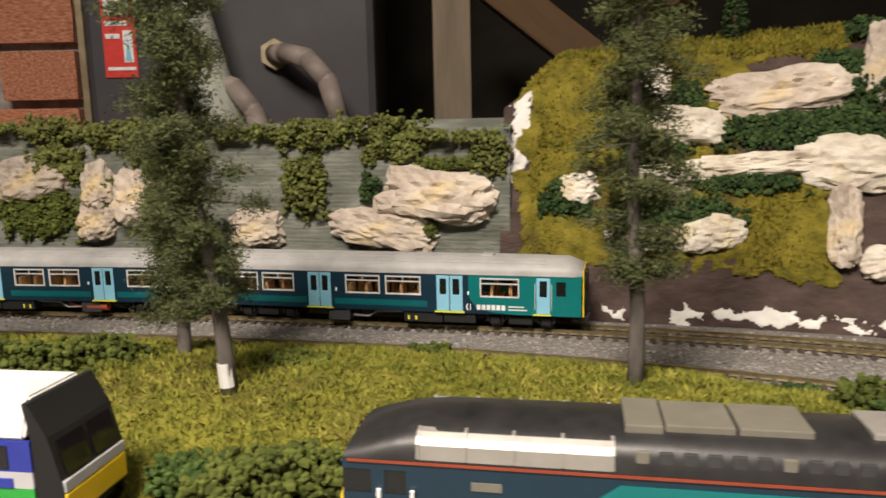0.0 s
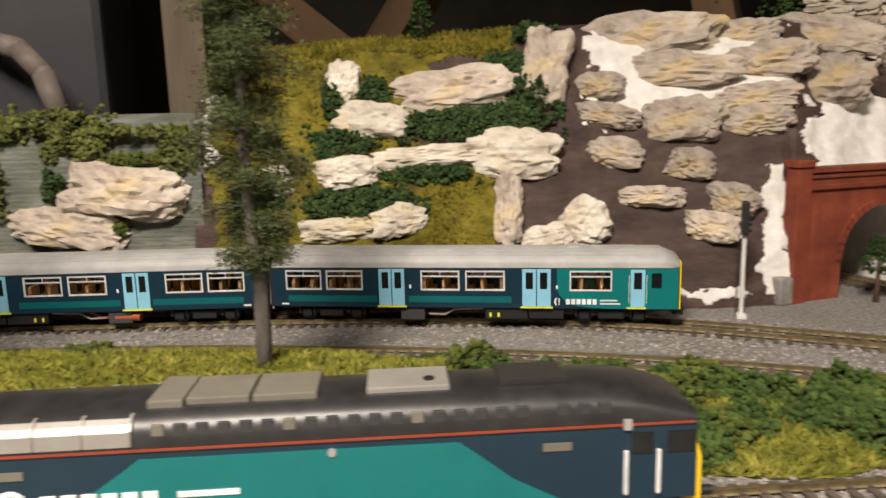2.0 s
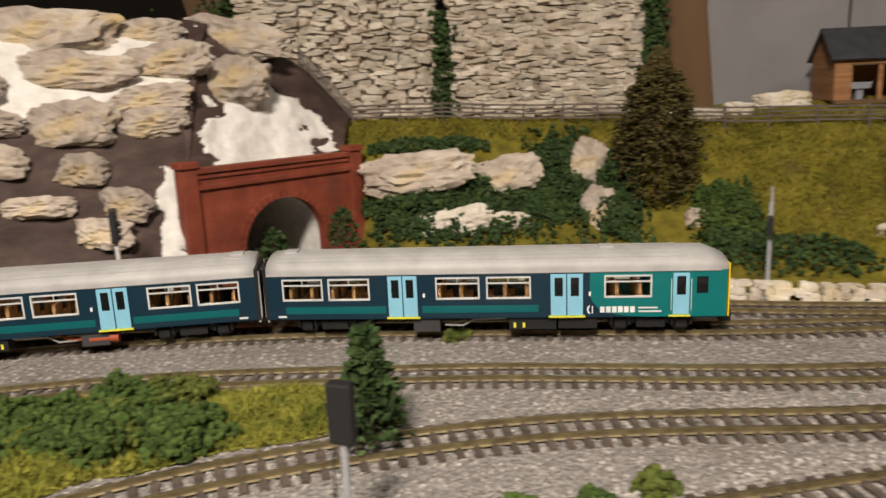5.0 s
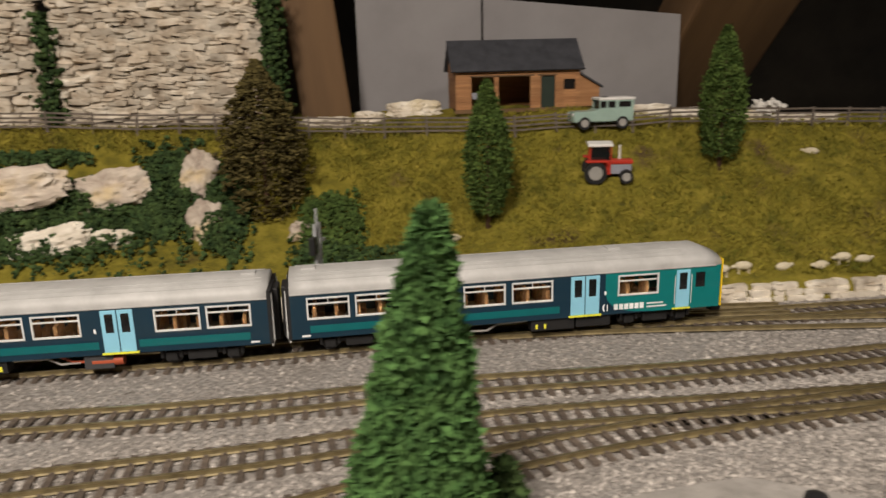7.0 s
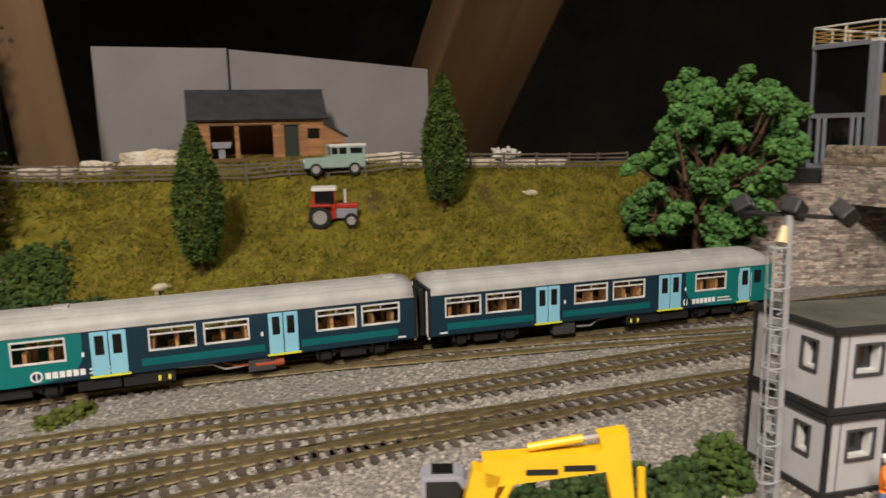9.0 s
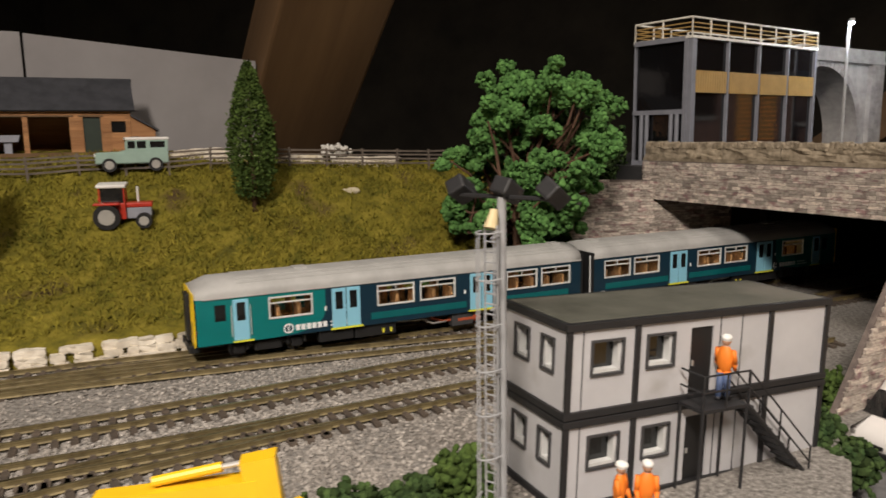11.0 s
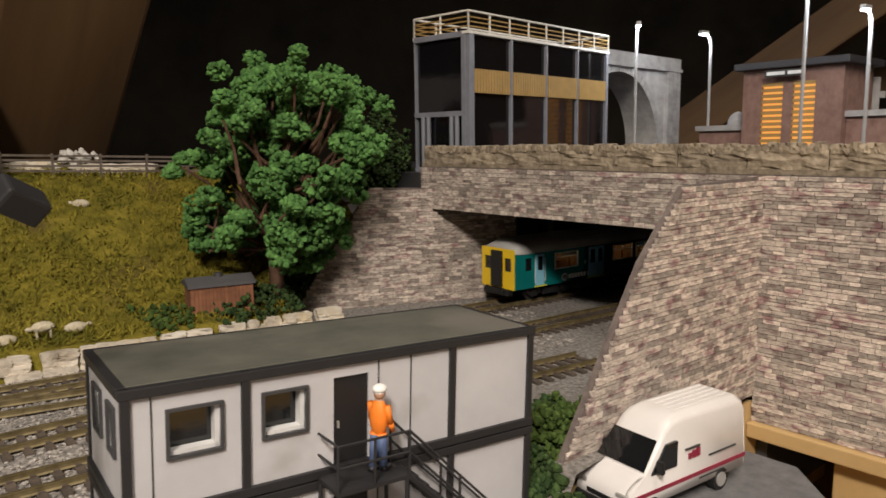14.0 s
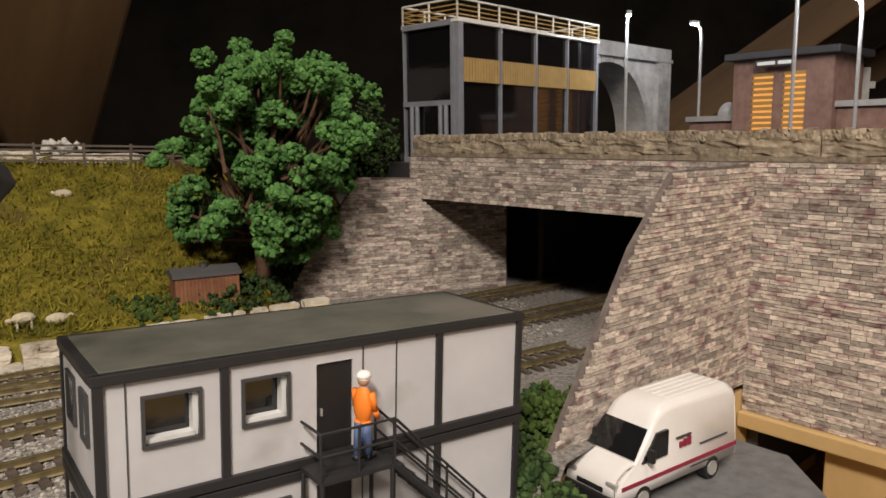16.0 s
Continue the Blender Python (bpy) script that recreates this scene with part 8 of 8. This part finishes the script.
for _s, _d, _w, _h in ((1.545, 0.300, 0.05, 0.008), (1.585, 0.31, 0.03, 0.010), (1.625, 0.325, 0.05, 0.014), (1.83, 0.285, 0.06, 0.010), (1.87, 0.27, 0.05, 0.008), (1.92, 0.26, 0.04, 0.007), (1.98, 0.25, 0.06, 0.007)):
    _p = MAIN.at(_s, _d)
    _o = rock(_p[0], _p[1], ground_z(*_p) + 0.002, _w, _h * 1.6, 0, "rock_white", deep=0.010)
    _o.name = "plaster_lump"
    tagged(_o, "lump of bare white plaster at the pasture's edge", "plaster")
_p = MAIN.at(1.955, 0.275)
_g2 = np.random.default_rng(77)
_o = new("cotton_tuft", clump_mesh("cotton_tuft", _g2.normal(size=(140, 3)) * (0.006, 0.006, 0.003) + (*_p, 0.114), _g2.uniform(0.0015, 0.003, 140), "cotton", _g2))
tagged(_o, "loose tuft of white cotton wool behind the fence", "cotton wool")

# ---- signals and gantry ----
def signal(x, y, h, post, label, turn=0.0, head=0.016):
    t = thing("colour_light_signal", pose(x, y, 0, 0, 0, turn), label, "signal", "signals beside the track")
    bm = B()
    rod(bm, (0, 0, 0), (0, 0, h - head), 0.0013, seg=10)
    part("post", bm, post, t)
    bm = B()
    box(bm, -0.004, 0.004, -0.003, 0.003, 0, 0.003, bevel=0.0005)
    part("base", bm, post, t)
    bm = B()
    box(bm, -0.0042, 0.0042, -0.0022, 0.0022, h - head, h, bevel=0.0010)
    hd = part("signal_head", bm, "black", t)
    for k in range(3):
        bm = B()
        rod(bm, (0, -0.0020, h - head + 0.0032 + k * 0.0045), (0, -0.0040, h - head + 0.0032 + k * 0.0045), 0.0017, seg=10)
        part("hood", bm, "black", hd)
    bm = B()
    tube(bm, [(0.0030, 0.003, 0.0), (0.0024, 0.003, h * 0.55), (0.0020, 0.003, h - head)], 0.0004, 5)
    part("ladder", bm, "black", t)
    return t


signal(0.476, 0.424, 0.078, "white_paint", "black colour-light signal head on a white post", 60, 0.022)
signal(0.433, 0.117, 0.058, "mast", "black colour-light signal seen from behind, grey post", 120, 0.020)


def catenary_post():
    t = thing("lattice_post", pose(0.790, 0.138, 0.0, 0, 0, 20), "short grey lattice post with a signal bracket", "post")
    for x in (-0.0035, 0.0035):
        bm = B()
        box(bm, x - 0.0008, x + 0.0008, -0.001, 0.001, 0, 0.064)
        part("upright", bm, "mast", t)
    for k in range(6):
        bm = B()
        rod(bm, (-0.0035, 0, 0.008 + k * 0.009), (0.0035, 0, 0.008 + k * 0.009 + (0.009 if k % 2 else -0.002)), 0.0005, seg=5)
        part("lacing", bm, "mast", t)
    bm = B()
    box(bm, -0.008, 0.008, -0.006, 0.006, 0, 0.006, bevel=0.0008)
    part("base", bm, "mast", t)
    bm = B()
    box(bm, 0.0035, 0.011, -0.001, 0.001, 0.050, 0.052)
    part("bracket", bm, "mast", t)
    bm = B()
    box(bm, -0.0105, -0.0050, -0.002, 0.002, 0.044, 0.056, bevel=0.0006)
    part("signal_head", bm, "black", t)
    bm = B()
    rod(bm, (0, 0, 0.060), (0, 0, 0.074), 0.0008, seg=6)
    part("finial", bm, "mast", t)


catenary_post()

# ---- locomotives on the third track ----
M["loco_roof"] = mat("black_loco_roof", [(0.3, (0.014, 0.014, 0.015)), (0.7, (0.030, 0.029, 0.029))], 120, 0.38, bump=0.05)
M["loco_grey"] = plain("olive_grey_panel", (0.17, 0.16, 0.13), 0.45)
M["loco_silver"] = plain("dull_silver_panel", (0.34, 0.325, 0.30), 0.40, metal=0.3)
M["orange_line"] = plain("orange_red_line", (0.27, 0.055, 0.028), 0.4)
M["loco_green"] = plain("bright_green_paint", (0.03, 0.33, 0.05), 0.35)
M["loco_blue"] = plain("deep_blue_paint", (0.03, 0.045, 0.32), 0.35)


def loco_roof(t, L, half, eave, top, material, droop):
    bm = B()
    prof = [(-half - 0.0002, eave), (-half * 0.96, eave + (top - eave) * 0.42), (-half * 0.80, eave + (top - eave) * 0.74), (-half * 0.45, top - 0.0008), (0, top), (half * 0.45, top - 0.0008), (half * 0.80, eave + (top - eave) * 0.74), (half * 0.96, eave + (top - eave) * 0.42), (half + 0.0002, eave)]
    rings = []
    for i in range(37):
        x = -L / 2 + L * i / 36
        e = min(x + L / 2, L / 2 - x)
        f = 1.0 if e > droop else 1 - 0.72 * (1 - e / droop) ** 2.0
        rings.append([bm.verts.new((x, y, eave + (z - eave) * f)) for y, z in prof])
    for a, b in zip(rings, rings[1:]):
        for j in range(8):
            bm.faces.new((a[j], b[j], b[j + 1], a[j + 1]))
    bmesh.ops.recalc_face_normals(bm, faces=bm.faces)
    return part("roof", bm, material, t, smooth=True)


def locomotive(m):
    t = thing("diesel_locomotive", m, "dark blue and teal diesel locomotive with a black roof", "locomotive", "locomotives")
    L, half, low, eave, top = 0.250, 0.0176, 0.0125, 0.0378, 0.0488

    def X(px):
        return -L / 2 + L * (px - 15) / 1425

    roof = loco_roof(t, L - 0.004, half, eave, top, "loco_roof", 0.030)
    for side in (1, -1):
        bm = B()
        holed(bm, -L / 2 + 0.003, L / 2 - 0.003, low, eave, [(X(22), X(72), 0.0270, 0.0345), (X(95), X(132), 0.0270, 0.0345), (X(1312), X(1350), 0.0270, 0.0345), (X(1375), X(1428), 0.0270, 0.0345)], side * (half - 0.0010), side * half)
        part("body_side", bm, "navy", t)
        bm = B()
        a, b = X(420), X(1010)
        pts = [(a - 0.016, low), (a - 0.008, 0.022), (a + 0.004, 0.030), (a + 0.010, 0.0345), (b, 0.0345), (b + 0.006, 0.030), (b + 0.016, 0.022), (b + 0.034, low)]
        prism(bm, pts, side * (half - 0.0002), side * (half + 0.0003))
        part("teal_panel", bm, "teal", t)
        bm = B()
        box(bm, -L / 2 + 0.003, L / 2 - 0.003, side * (half - 0.0002), side * (half + 0.0006), eave - 0.0009, eave - 0.0002)
        part("cantrail_line", bm, "orange_line", t)
        for p0, p1 in ((22, 72), (95, 132), (1312, 1350), (1375, 1428)):
            bm = B()
            box(bm, X(p0), X(p1), side * (half - 0.0009), side * (half - 0.0004), 0.0270, 0.0345)
            part("cab_window", bm, "dark_pane", t)
        for p in (86, 143, 1300, 1358):
            bm = B()
            rod(bm, (X(p), side * (half + 0.0009), 0.0150), (X(p), side * (half + 0.0009), 0.0290), 0.0007, seg=6)
            part("handrail", bm, "white_mark", t)
        for p in (266, 1180):
            bm = B()
            box(bm, X(p - 25), X(p + 25), side * (half - 0.0002), side * (half + 0.0004), 0.0300, 0.0325)
            g = part("side_grille", bm, "loco_grey", t)
        bm = B()
        rod(bm, (X(795), side * half, 0.0335), (X(795), side * (half + 0.0008), 0.0335), 0.0013, seg=10)
        part("filler", bm, "silver", t)
        for p in (1302,):
            bm = B()
            box(bm, X(p) - 0.0012, X(p) + 0.0012, side * half, side * (half + 0.0012), eave - 0.002, eave + 0.0012)
            part("lamp_bracket", bm, "silver", t)
        s0 = X(265) if side < 0 else X(430)
        bm = B()
        bmesh.ops.create_cone(bm, cap_ends=True, segments=24, radius1=0.0052, radius2=0.0052, depth=0.0006, matrix=pose(s0, side * half, 0.0215, 90, 0, 0))
        em = part("emblem", bm, "white_mark", t)
        bm = B()
        bmesh.ops.create_cone(bm, cap_ends=True, segments=24, radius1=0.0036, radius2=0.0036, depth=0.0008, matrix=pose(s0, side * half, 0.0215, 90, 0, 0))
        part("emblem_inner", bm, "navy", em)
        for k in range(6):
            bm = B()
            xx = s0 - side * (0.0085 + k * 0.0058)
            box(bm, xx, xx - side * 0.0044, side * half, side * (half + 0.0006), 0.0182, 0.0246)
            part("mark_bar", bm, "white_mark", t)
        for k in range(2):
            bm = B()
            xx = s0 - side * 0.0475
            box(bm, xx, xx - side * (0.018 + 0.003 * k), side * half, side * (half + 0.0006), 0.0222 - k * 0.0036, 0.0240 - k * 0.0036)
            part("mark_line", bm, "white_mark", t)
        # louvres on the roof flank
        def flank(z):
            return half * (1.0 - 0.30 * max(0, (z - eave) / (top - eave)) ** 1.4)
        for i in range(22):
            xx = X(500) + i * (X(1290) - X(500)) / 22
            if 17 < i < 19:
                continue
            bm = B()
            for z0, z1 in ((eave + 0.0028, eave + 0.0066),):
                box(bm, xx, xx + 0.0036, side * (half * 0.90), side * (half * 0.975), z0, z1, bevel=0.0003)
            part("louvre", bm, "dark_grey" if i % 6 else "loco_grey", roof)
        turned_y = Matrix(((0, 1, 0, 0), (1, 0, 0, 0), (0, 0, 1, 0), (0, 0, 0, 1)))
        outer = [(1.012, 0.0006), (0.985, 0.0049), (0.905, 0.0068), (0.82, 0.0080), (0.70, 0.0086)]

        def shell(x0, x1, proud):
            out = B()
            prism(out, [(side * (half * f + proud), eave + z + proud) for f, z in outer] + [(side * half * 0.60, eave + 0.0080), (side * half * 0.90, eave + 0.0006)], x0, x1, turned_y)
            return out

        panel = part("radiator_panel", shell(X(150), X(468), 0.0), "loco_silver", roof, "bright silver radiator panel")
        for k in range(5):
            x0 = X(150) + k * (X(468) - X(150) - 0.0009) / 4
            part("rib", shell(x0, x0 + 0.0009, 0.0004), "loco_silver", panel)
    for p0, p1, m_, nm, w in ((485, 545, "loco_grey", "roof_panel", 0.62), (548, 655, "loco_grey", "roof_grille", 0.55), (660, 770, "loco_grey", "roof_grille", 0.55), (855, 1000, "loco_silver", "roof_hatch", 0.50), (1090, 1210, "loco_roof", "roof_hatch", 0.5)):
        bm = B()
        box(bm, X(p0), X(p1), -half * w, half * w, top - 0.0020, top + 0.0007, bevel=0.0005)
        part(nm, bm, m_, roof)
    bm = B()
    rod(bm, (X(965), -0.003, top), (X(965), -0.003, top + 0.0012), 0.0018, seg=12)
    part("exhaust_port", bm, "black", roof)
    for e in (-1, 1):
        bm = B()
        pts = [(L / 2 - 0.004, low - 0.003), (L / 2, low - 0.002), (L / 2, 0.0250), (L / 2 - 0.0045, 0.0395), (L / 2 - 0.007, 0.0395)]
        prism(bm, [(e * x, z) for x, z in pts], -half + 0.0012, half - 0.0012)
        bmesh.ops.recalc_face_normals(bm, faces=bm.faces)
        nose = part("cab_front", bm, "yellow", t, "warning yellow cab front")
        for sy in (-1, 1):
            bm = B()
            box(bm, -0.0003, 0.0005, sy * 0.0012, sy * 0.0135, -0.0045, 0.0045, pose(e * (L / 2 - 0.0019), 0, 0.0325, 0, e * -17, 0))
            part("windscreen", bm, "dark_pane", nose)
            bm = B()
            rod(bm, (e * (L / 2), sy * 0.0105, 0.0105), (e * (L / 2 + 0.006), sy * 0.0105, 0.0105), 0.0016, seg=10)
            part("buffer", bm, "black", nose)
        bm = B()
        box(bm, -0.024, 0.024, -0.0135, 0.0135, 0.001, 0.0110, Matrix.Translation((e * 0.080, 0, 0)), bevel=0.001)
        part("bogie_frame", bm, "black", t)
    bm = B()
    box(bm, -L / 2 + 0.006, L / 2 - 0.006, -0.0150, 0.0150, 0.0085, low)
    part("underframe", bm, "black", t)
    bm = B()
    box(bm, -0.030, 0.030, -0.0150, 0.0150, 0.0025, 0.0085, bevel=0.001)
    part("fuel_tank", bm, "black", t)
    return t


def on_track(way, x, y):
    s, _ = way.find(x, y)
    a, b = way.at(s - 0.08), way.at(s + 0.08)
    c = (a + b) / 2
    return pose(c[0], c[1], RAIL_TOP, 0, 0, math.degrees(math.atan2(b[1] - a[1], b[0] - a[0])))


LOCO_AT = on_track(THIRD, 0.1720, 0.2532)
locomotive(LOCO_AT)


def freight_locomotive(m):
    t = thing("freight_locomotive", m, "green, blue and grey freight locomotive with a white roof", "locomotive", "locomotives")
    L, half, low, eave, top = 0.270, 0.0174, 0.0130, 0.0370, 0.0500
    bm = B()
    prism(bm, [(-half, eave), (-half * 0.72, top), (half * 0.72, top), (half, eave)], -L / 2, L / 2 - 0.012, Matrix(((0, 1, 0, 0), (1, 0, 0, 0), (0, 0, 1, 0), (0, 0, 0, 1))))
    bmesh.ops.bevel(bm, geom=bm.edges[:], offset=0.0008, segments=2, affect="EDGES")
    part("roof", bm, "white_paint", t, "white roof")
    for side in (1, -1):
        for z0, z1, mt, nm in ((low, 0.0205, "loco_green", "green_band"), (0.0206, 0.0262, "cabin_white", "grey_band"), (0.0263, eave - 0.0002, "loco_blue", "blue_band")):
            bm = B()
            holed(bm, -L / 2, L / 2 - 0.010, z0, z1, [], side * (half - 0.001), side * half)
            part(nm, bm, mt, t)
        bm = B()
        box(bm, L / 2 - 0.034, L / 2 - 0.018, side * (half - 0.0002), side * (half + 0.0004), 0.0272, 0.0350, bevel=0.0003)
        part("cab_window", bm, "dark_pane", t)
        bm = B()
        box(bm, L / 2 - 0.033, L / 2 - 0.017, side * (half - 0.0002), side * (half + 0.0005), 0.0208, 0.0240)
        part("plate_bar", bm, "loco_blue", t)
    bm = B()
    pts = [(L / 2 - 0.0098, low - 0.004), (L / 2, low - 0.004), (L / 2, 0.0215), (L / 2 - 0.004, 0.0380), (L / 2 - 0.010, top - 0.001), (L / 2 - 0.0118, top - 0.001), (L / 2 - 0.0098, eave)]
    prism(bm, pts, -half + 0.0006, half - 0.0006)
    fr = part("cab_front", bm, "black", t, "dark cab front with a yellow lower panel")
    bm = B()
    box(bm, L / 2 - 0.001, L / 2 + 0.0008, -half + 0.001, half - 0.001, low - 0.003, 0.0189, bevel=0.0006)
    part("warning_panel", bm, "yellow", fr)
    bm = B()
    box(bm, L / 2 - 0.001, L / 2 + 0.0006, -half + 0.001, half - 0.001, 0.0192, 0.0232, bevel=0.0004)
    part("grey_panel", bm, "cabin_white", fr)
    for sy in (-1, 1):
        bm = B()
        box(bm, -0.0003, 0.0008, sy * 0.0012, sy * 0.0140, -0.0060, 0.0060, pose(L / 2 - 0.0022, 0, 0.0300, 0, -14, 0))
        part("windscreen", bm, "office_glass", fr)
    bm = B()
    box(bm, -L / 2, L / 2 - 0.004, -0.0145, 0.0145, 0.0040, low)
    part("underframe", bm, "black", t)
    return t


_m = on_track(THIRD, -0.174, 0.322)
freight_locomotive(_m)

# ---- the loft behind the layout ----
# closed box round the layout; its out-of-view sides are added to bounce light
def room_shell():
    lo, hi = Vector((-1.7, -2.0, -0.7)), Vector((2.9, 1.75, 1.6))
    for nm, q, mt, lb in (("wall_north", (lo.x, hi.x, hi.y, hi.y + 0.05, lo.z, hi.z), "felt", "dark loft end covered in roofing felt"), ("wall_south", (lo.x, hi.x, lo.y - 0.05, lo.y, lo.z, hi.z), "timber", "unseen brown wall added to enclose the light"), ("wall_west", (lo.x - 0.05, lo.x, lo.y, hi.y, lo.z, hi.z), "timber", "unseen brown wall added to enclose the light"), ("wall_east", (hi.x, hi.x + 0.05, lo.y, hi.y, lo.z, hi.z), "felt", "dark loft end covered in roofing felt"), ("ceiling", (lo.x - 0.05, hi.x + 0.05, lo.y - 0.05, hi.y + 0.05, hi.z, hi.z + 0.05), "felt", "unseen dark felted ceiling added to enclose the light"), ("floor", (lo.x - 0.05, hi.x + 0.05, lo.y - 0.05, hi.y + 0.05, lo.z - 0.05, lo.z), "timber", "unseen brown floor added to enclose the light")):
        bm = B()
        box(bm, *q)
        tagged(part(nm, bm, mt), lb, "wall" if "wall" in nm else nm, kind="structure")


room_shell()


def rafter(a, b, w, h, material, label):
    bm = B()
    a, b = Vector(a), Vector(b)
    d = b - a
    m = Matrix.Translation((a + b) / 2) @ d.to_track_quat("Z", "Y").to_matrix().to_4x4()
    box(bm, -w / 2, w / 2, -h / 2, h / 2, -d.length / 2, d.length / 2, None, bevel=0.004)
    ob = part("roof_timber", bm, material)
    ob.matrix_basis = m
    return tagged(ob, label, "timber beam", "timbers of the loft")


def upright(x0, x1, y, z0, z1, material, label, deep=0.05):
    bm = B()
    box(bm, x0, x1, y, y + deep, z0, z1, bevel=0.003)
    for v in bm.verts:
        v.co += Vector((noise.noise(v.co * 9), noise.noise(v.co * 7 + Vector((5, 0, 0))), 0)) * 0.003
    return tagged(part("timber_post", bm, material), label, "timber beam", "timbers of the loft")


upright(0.094, 0.140, 0.985, -0.02, 0.330, "timber_grey", "short old grey-brown timber post in the loft")
rafter((0.16, 1.30, 0.40), (0.62, 1.20, 0.02), 0.10, 0.06, "timber", "dark brown sloping roof timber")
rafter((0.52, 1.15, 0.42), (0.27, 1.33, 0.02), 0.08, 0.05, "timber", "dark brown roof brace")
rafter((0.77, 0.92, 0.44), (0.8466, 0.8434, -0.05), 0.085, 0.05, "timber", "orange-brown roof timber behind the hill")
rafter((0.995, 0.384, 0.50), (1.045, 0.349, -0.05), 0.135, 0.05, "timber", "dark brown upright roof timber beside the cliff")
rafter((1.155, -0.19, 0.50), (1.475, 0.165, 0.0), 0.125, 0.06, "timber", "brown sloping roof timber behind the pasture")
rafter((1.72, -1.15, 0.46), (1.95, -0.58, 0.02), 0.12, 0.06, "timber", "brown sloping roof timber behind the street")
rafter((2.05, -1.45, 0.42), (2.15, -0.95, 0.12), 0.14, 0.05, "timber", "yellowish roof timber behind the station")


def grey_card():
    t = thing("card_sheet", Matrix(), "folded sheets of pale grey card standing behind the barn", "card")
    for nm, (s0, s1, d0, d1, za, zb) in (("panel", (1.585, 1.690, 0.415, 0.385, 0.235, 0.232)), ("panel", (1.692, 1.902, 0.385, 0.372, 0.231, 0.210))):
        a, b = MAIN.at(s0, d0), MAIN.at(s1, d1)
        bm = B()
        vs = []
        for p, z in ((a, za), (b, zb)):
            for o in (0.0, 0.002):
                for zz in (0.05, z):
                    vs.append(bm.verts.new((p[0] + o * 0.77, p[1] + o * 0.64, zz)))
        for f in ((0, 1, 5, 4), (2, 6, 7, 3), (1, 3, 7, 5), (0, 4, 6, 2), (0, 2, 3, 1), (4, 5, 7, 6)):
            bm.faces.new([vs[i] for i in f])
        bmesh.ops.recalc_face_normals(bm, faces=bm.faces)
        part(nm, bm, "card", t)


M["card"] = mat("pale_grey_card", [(0.3, (0.22, 0.21, 0.215)), (0.7, (0.28, 0.27, 0.275))], 10, 0.8)
grey_card()


def steel_tank():
    t = thing("steel_tank", Matrix(), "dark grey steel tank with a red notice and brass pipe unions", "tank")
    bm = B()
    box(bm, -0.360, 0.020, 1.05, 1.40, 0.02, 0.62, bevel=0.012)
    part("shell", bm, "tank", t)
    bm = B()
    box(bm, -0.362, -0.354, 1.043, 1.052, 0.02, 0.62)
    part("edge_trim", bm, "brass", t)
    lb = B()
    box(lb, -0.332, -0.290, 1.0475, 1.0495, 0.213, 0.330, pose(0, 0, 0))
    label = part("notice", lb, "notice_red", t, "red notice with white bars")
    for x0, x1, z0, z1 in ((-0.328, -0.296, 0.292, 0.312), (-0.328, -0.300, 0.278, 0.284), (-0.328, -0.310, 0.262, 0.268), (-0.328, -0.292, 0.222, 0.226), (-0.306, -0.294, 0.232, 0.272)):
        bm = B()
        box(bm, x0, x1, 1.0462, 1.0474, z0, z1)
        part("lettering_bar", bm, "white_mark", label)
    bm = B()
    prism(bm, [(-0.304, 0.234), (-0.300, 0.262), (-0.296, 0.234)], 1.0452, 1.0461)
    part("notice_symbol", bm, "door_blue", label)
    for x, z, r in ((-0.110, 0.238, 0.020), (-0.200, 0.205, 0.016)):
        bm = B()
        bmesh.ops.create_cone(bm, cap_ends=True, segments=6, radius1=r, radius2=r, depth=0.014, matrix=pose(x, 1.042, z, 90, 0, 0))
        un = part("pipe_union", bm, "brass", t, "hexagonal brass union")
        pts = [(x, 1.035, z), (x + 0.018, 1.0, z - 0.002), (x + 0.050, 0.975, z - 0.012), (x + 0.075, 0.960, z - 0.040), (x + 0.088, 0.955, z - 0.085), (x + 0.092, 0.955, z - 0.20)]
        bm = B()
        tube(bm, pts, 0.0125, 12)
        part("pipe", bm, "pipe", un, smooth=True)
    return t


M["notice_red"] = plain("red_notice", (0.62, 0.035, 0.025), 0.5)
steel_tank()
M["pipe_pale"] = mat("pale_green_pipe", [(0.3, (0.40, 0.42, 0.36)), (0.7, (0.55, 0.57, 0.50))], 20, 0.5)
_bm = B()
rod(_bm, (-0.240, 0.955, 0.46), (-0.148, 1.0, 0.05), 0.027, seg=20)
tagged(part("overflow_pipe", _bm, "pipe_pale"), "thick pale grey-green plastic pipe sloping across the tank", "pipe")


def brick_pier():
    t = thing("wall_brick_pier", Matrix(), "old red house brick pier with wide grey mortar", "brick wall", kind="structure")
    bm = B()
    box(bm, -1.2, -0.378, 1.108, 1.3, -0.6, 0.9)
    part("mortar_bed", bm, "mortar", t)
    rng = random.Random(6)
    for k in range(10):
        z = -0.04 + k * 0.076
        x = -0.385 - (0.105 if k % 2 else 0.0)
        first = True
        xr = -0.385
        while xr > -0.85:
            w = (0.105 if first and k % 2 else 0.215)
            ob = part("brick", None, None, t, data=rng.choice(UNITS["house_brick"]))
            ob.matrix_basis = pose(xr - w / 2, 1.112 + rng.uniform(-0.004, 0.004), z + 0.0325, 0, rng.uniform(-1, 1), 0) @ Matrix.Diagonal((w - 0.004, 0.05, 0.065, 1))
            xr -= w + 0.011
            first = False
    return t


brick_pier()


def motions():
    walk(coach_front, coach_rows(0.0, False))
    walk(coach_rear, coach_rows(0.2715, True))


motions()
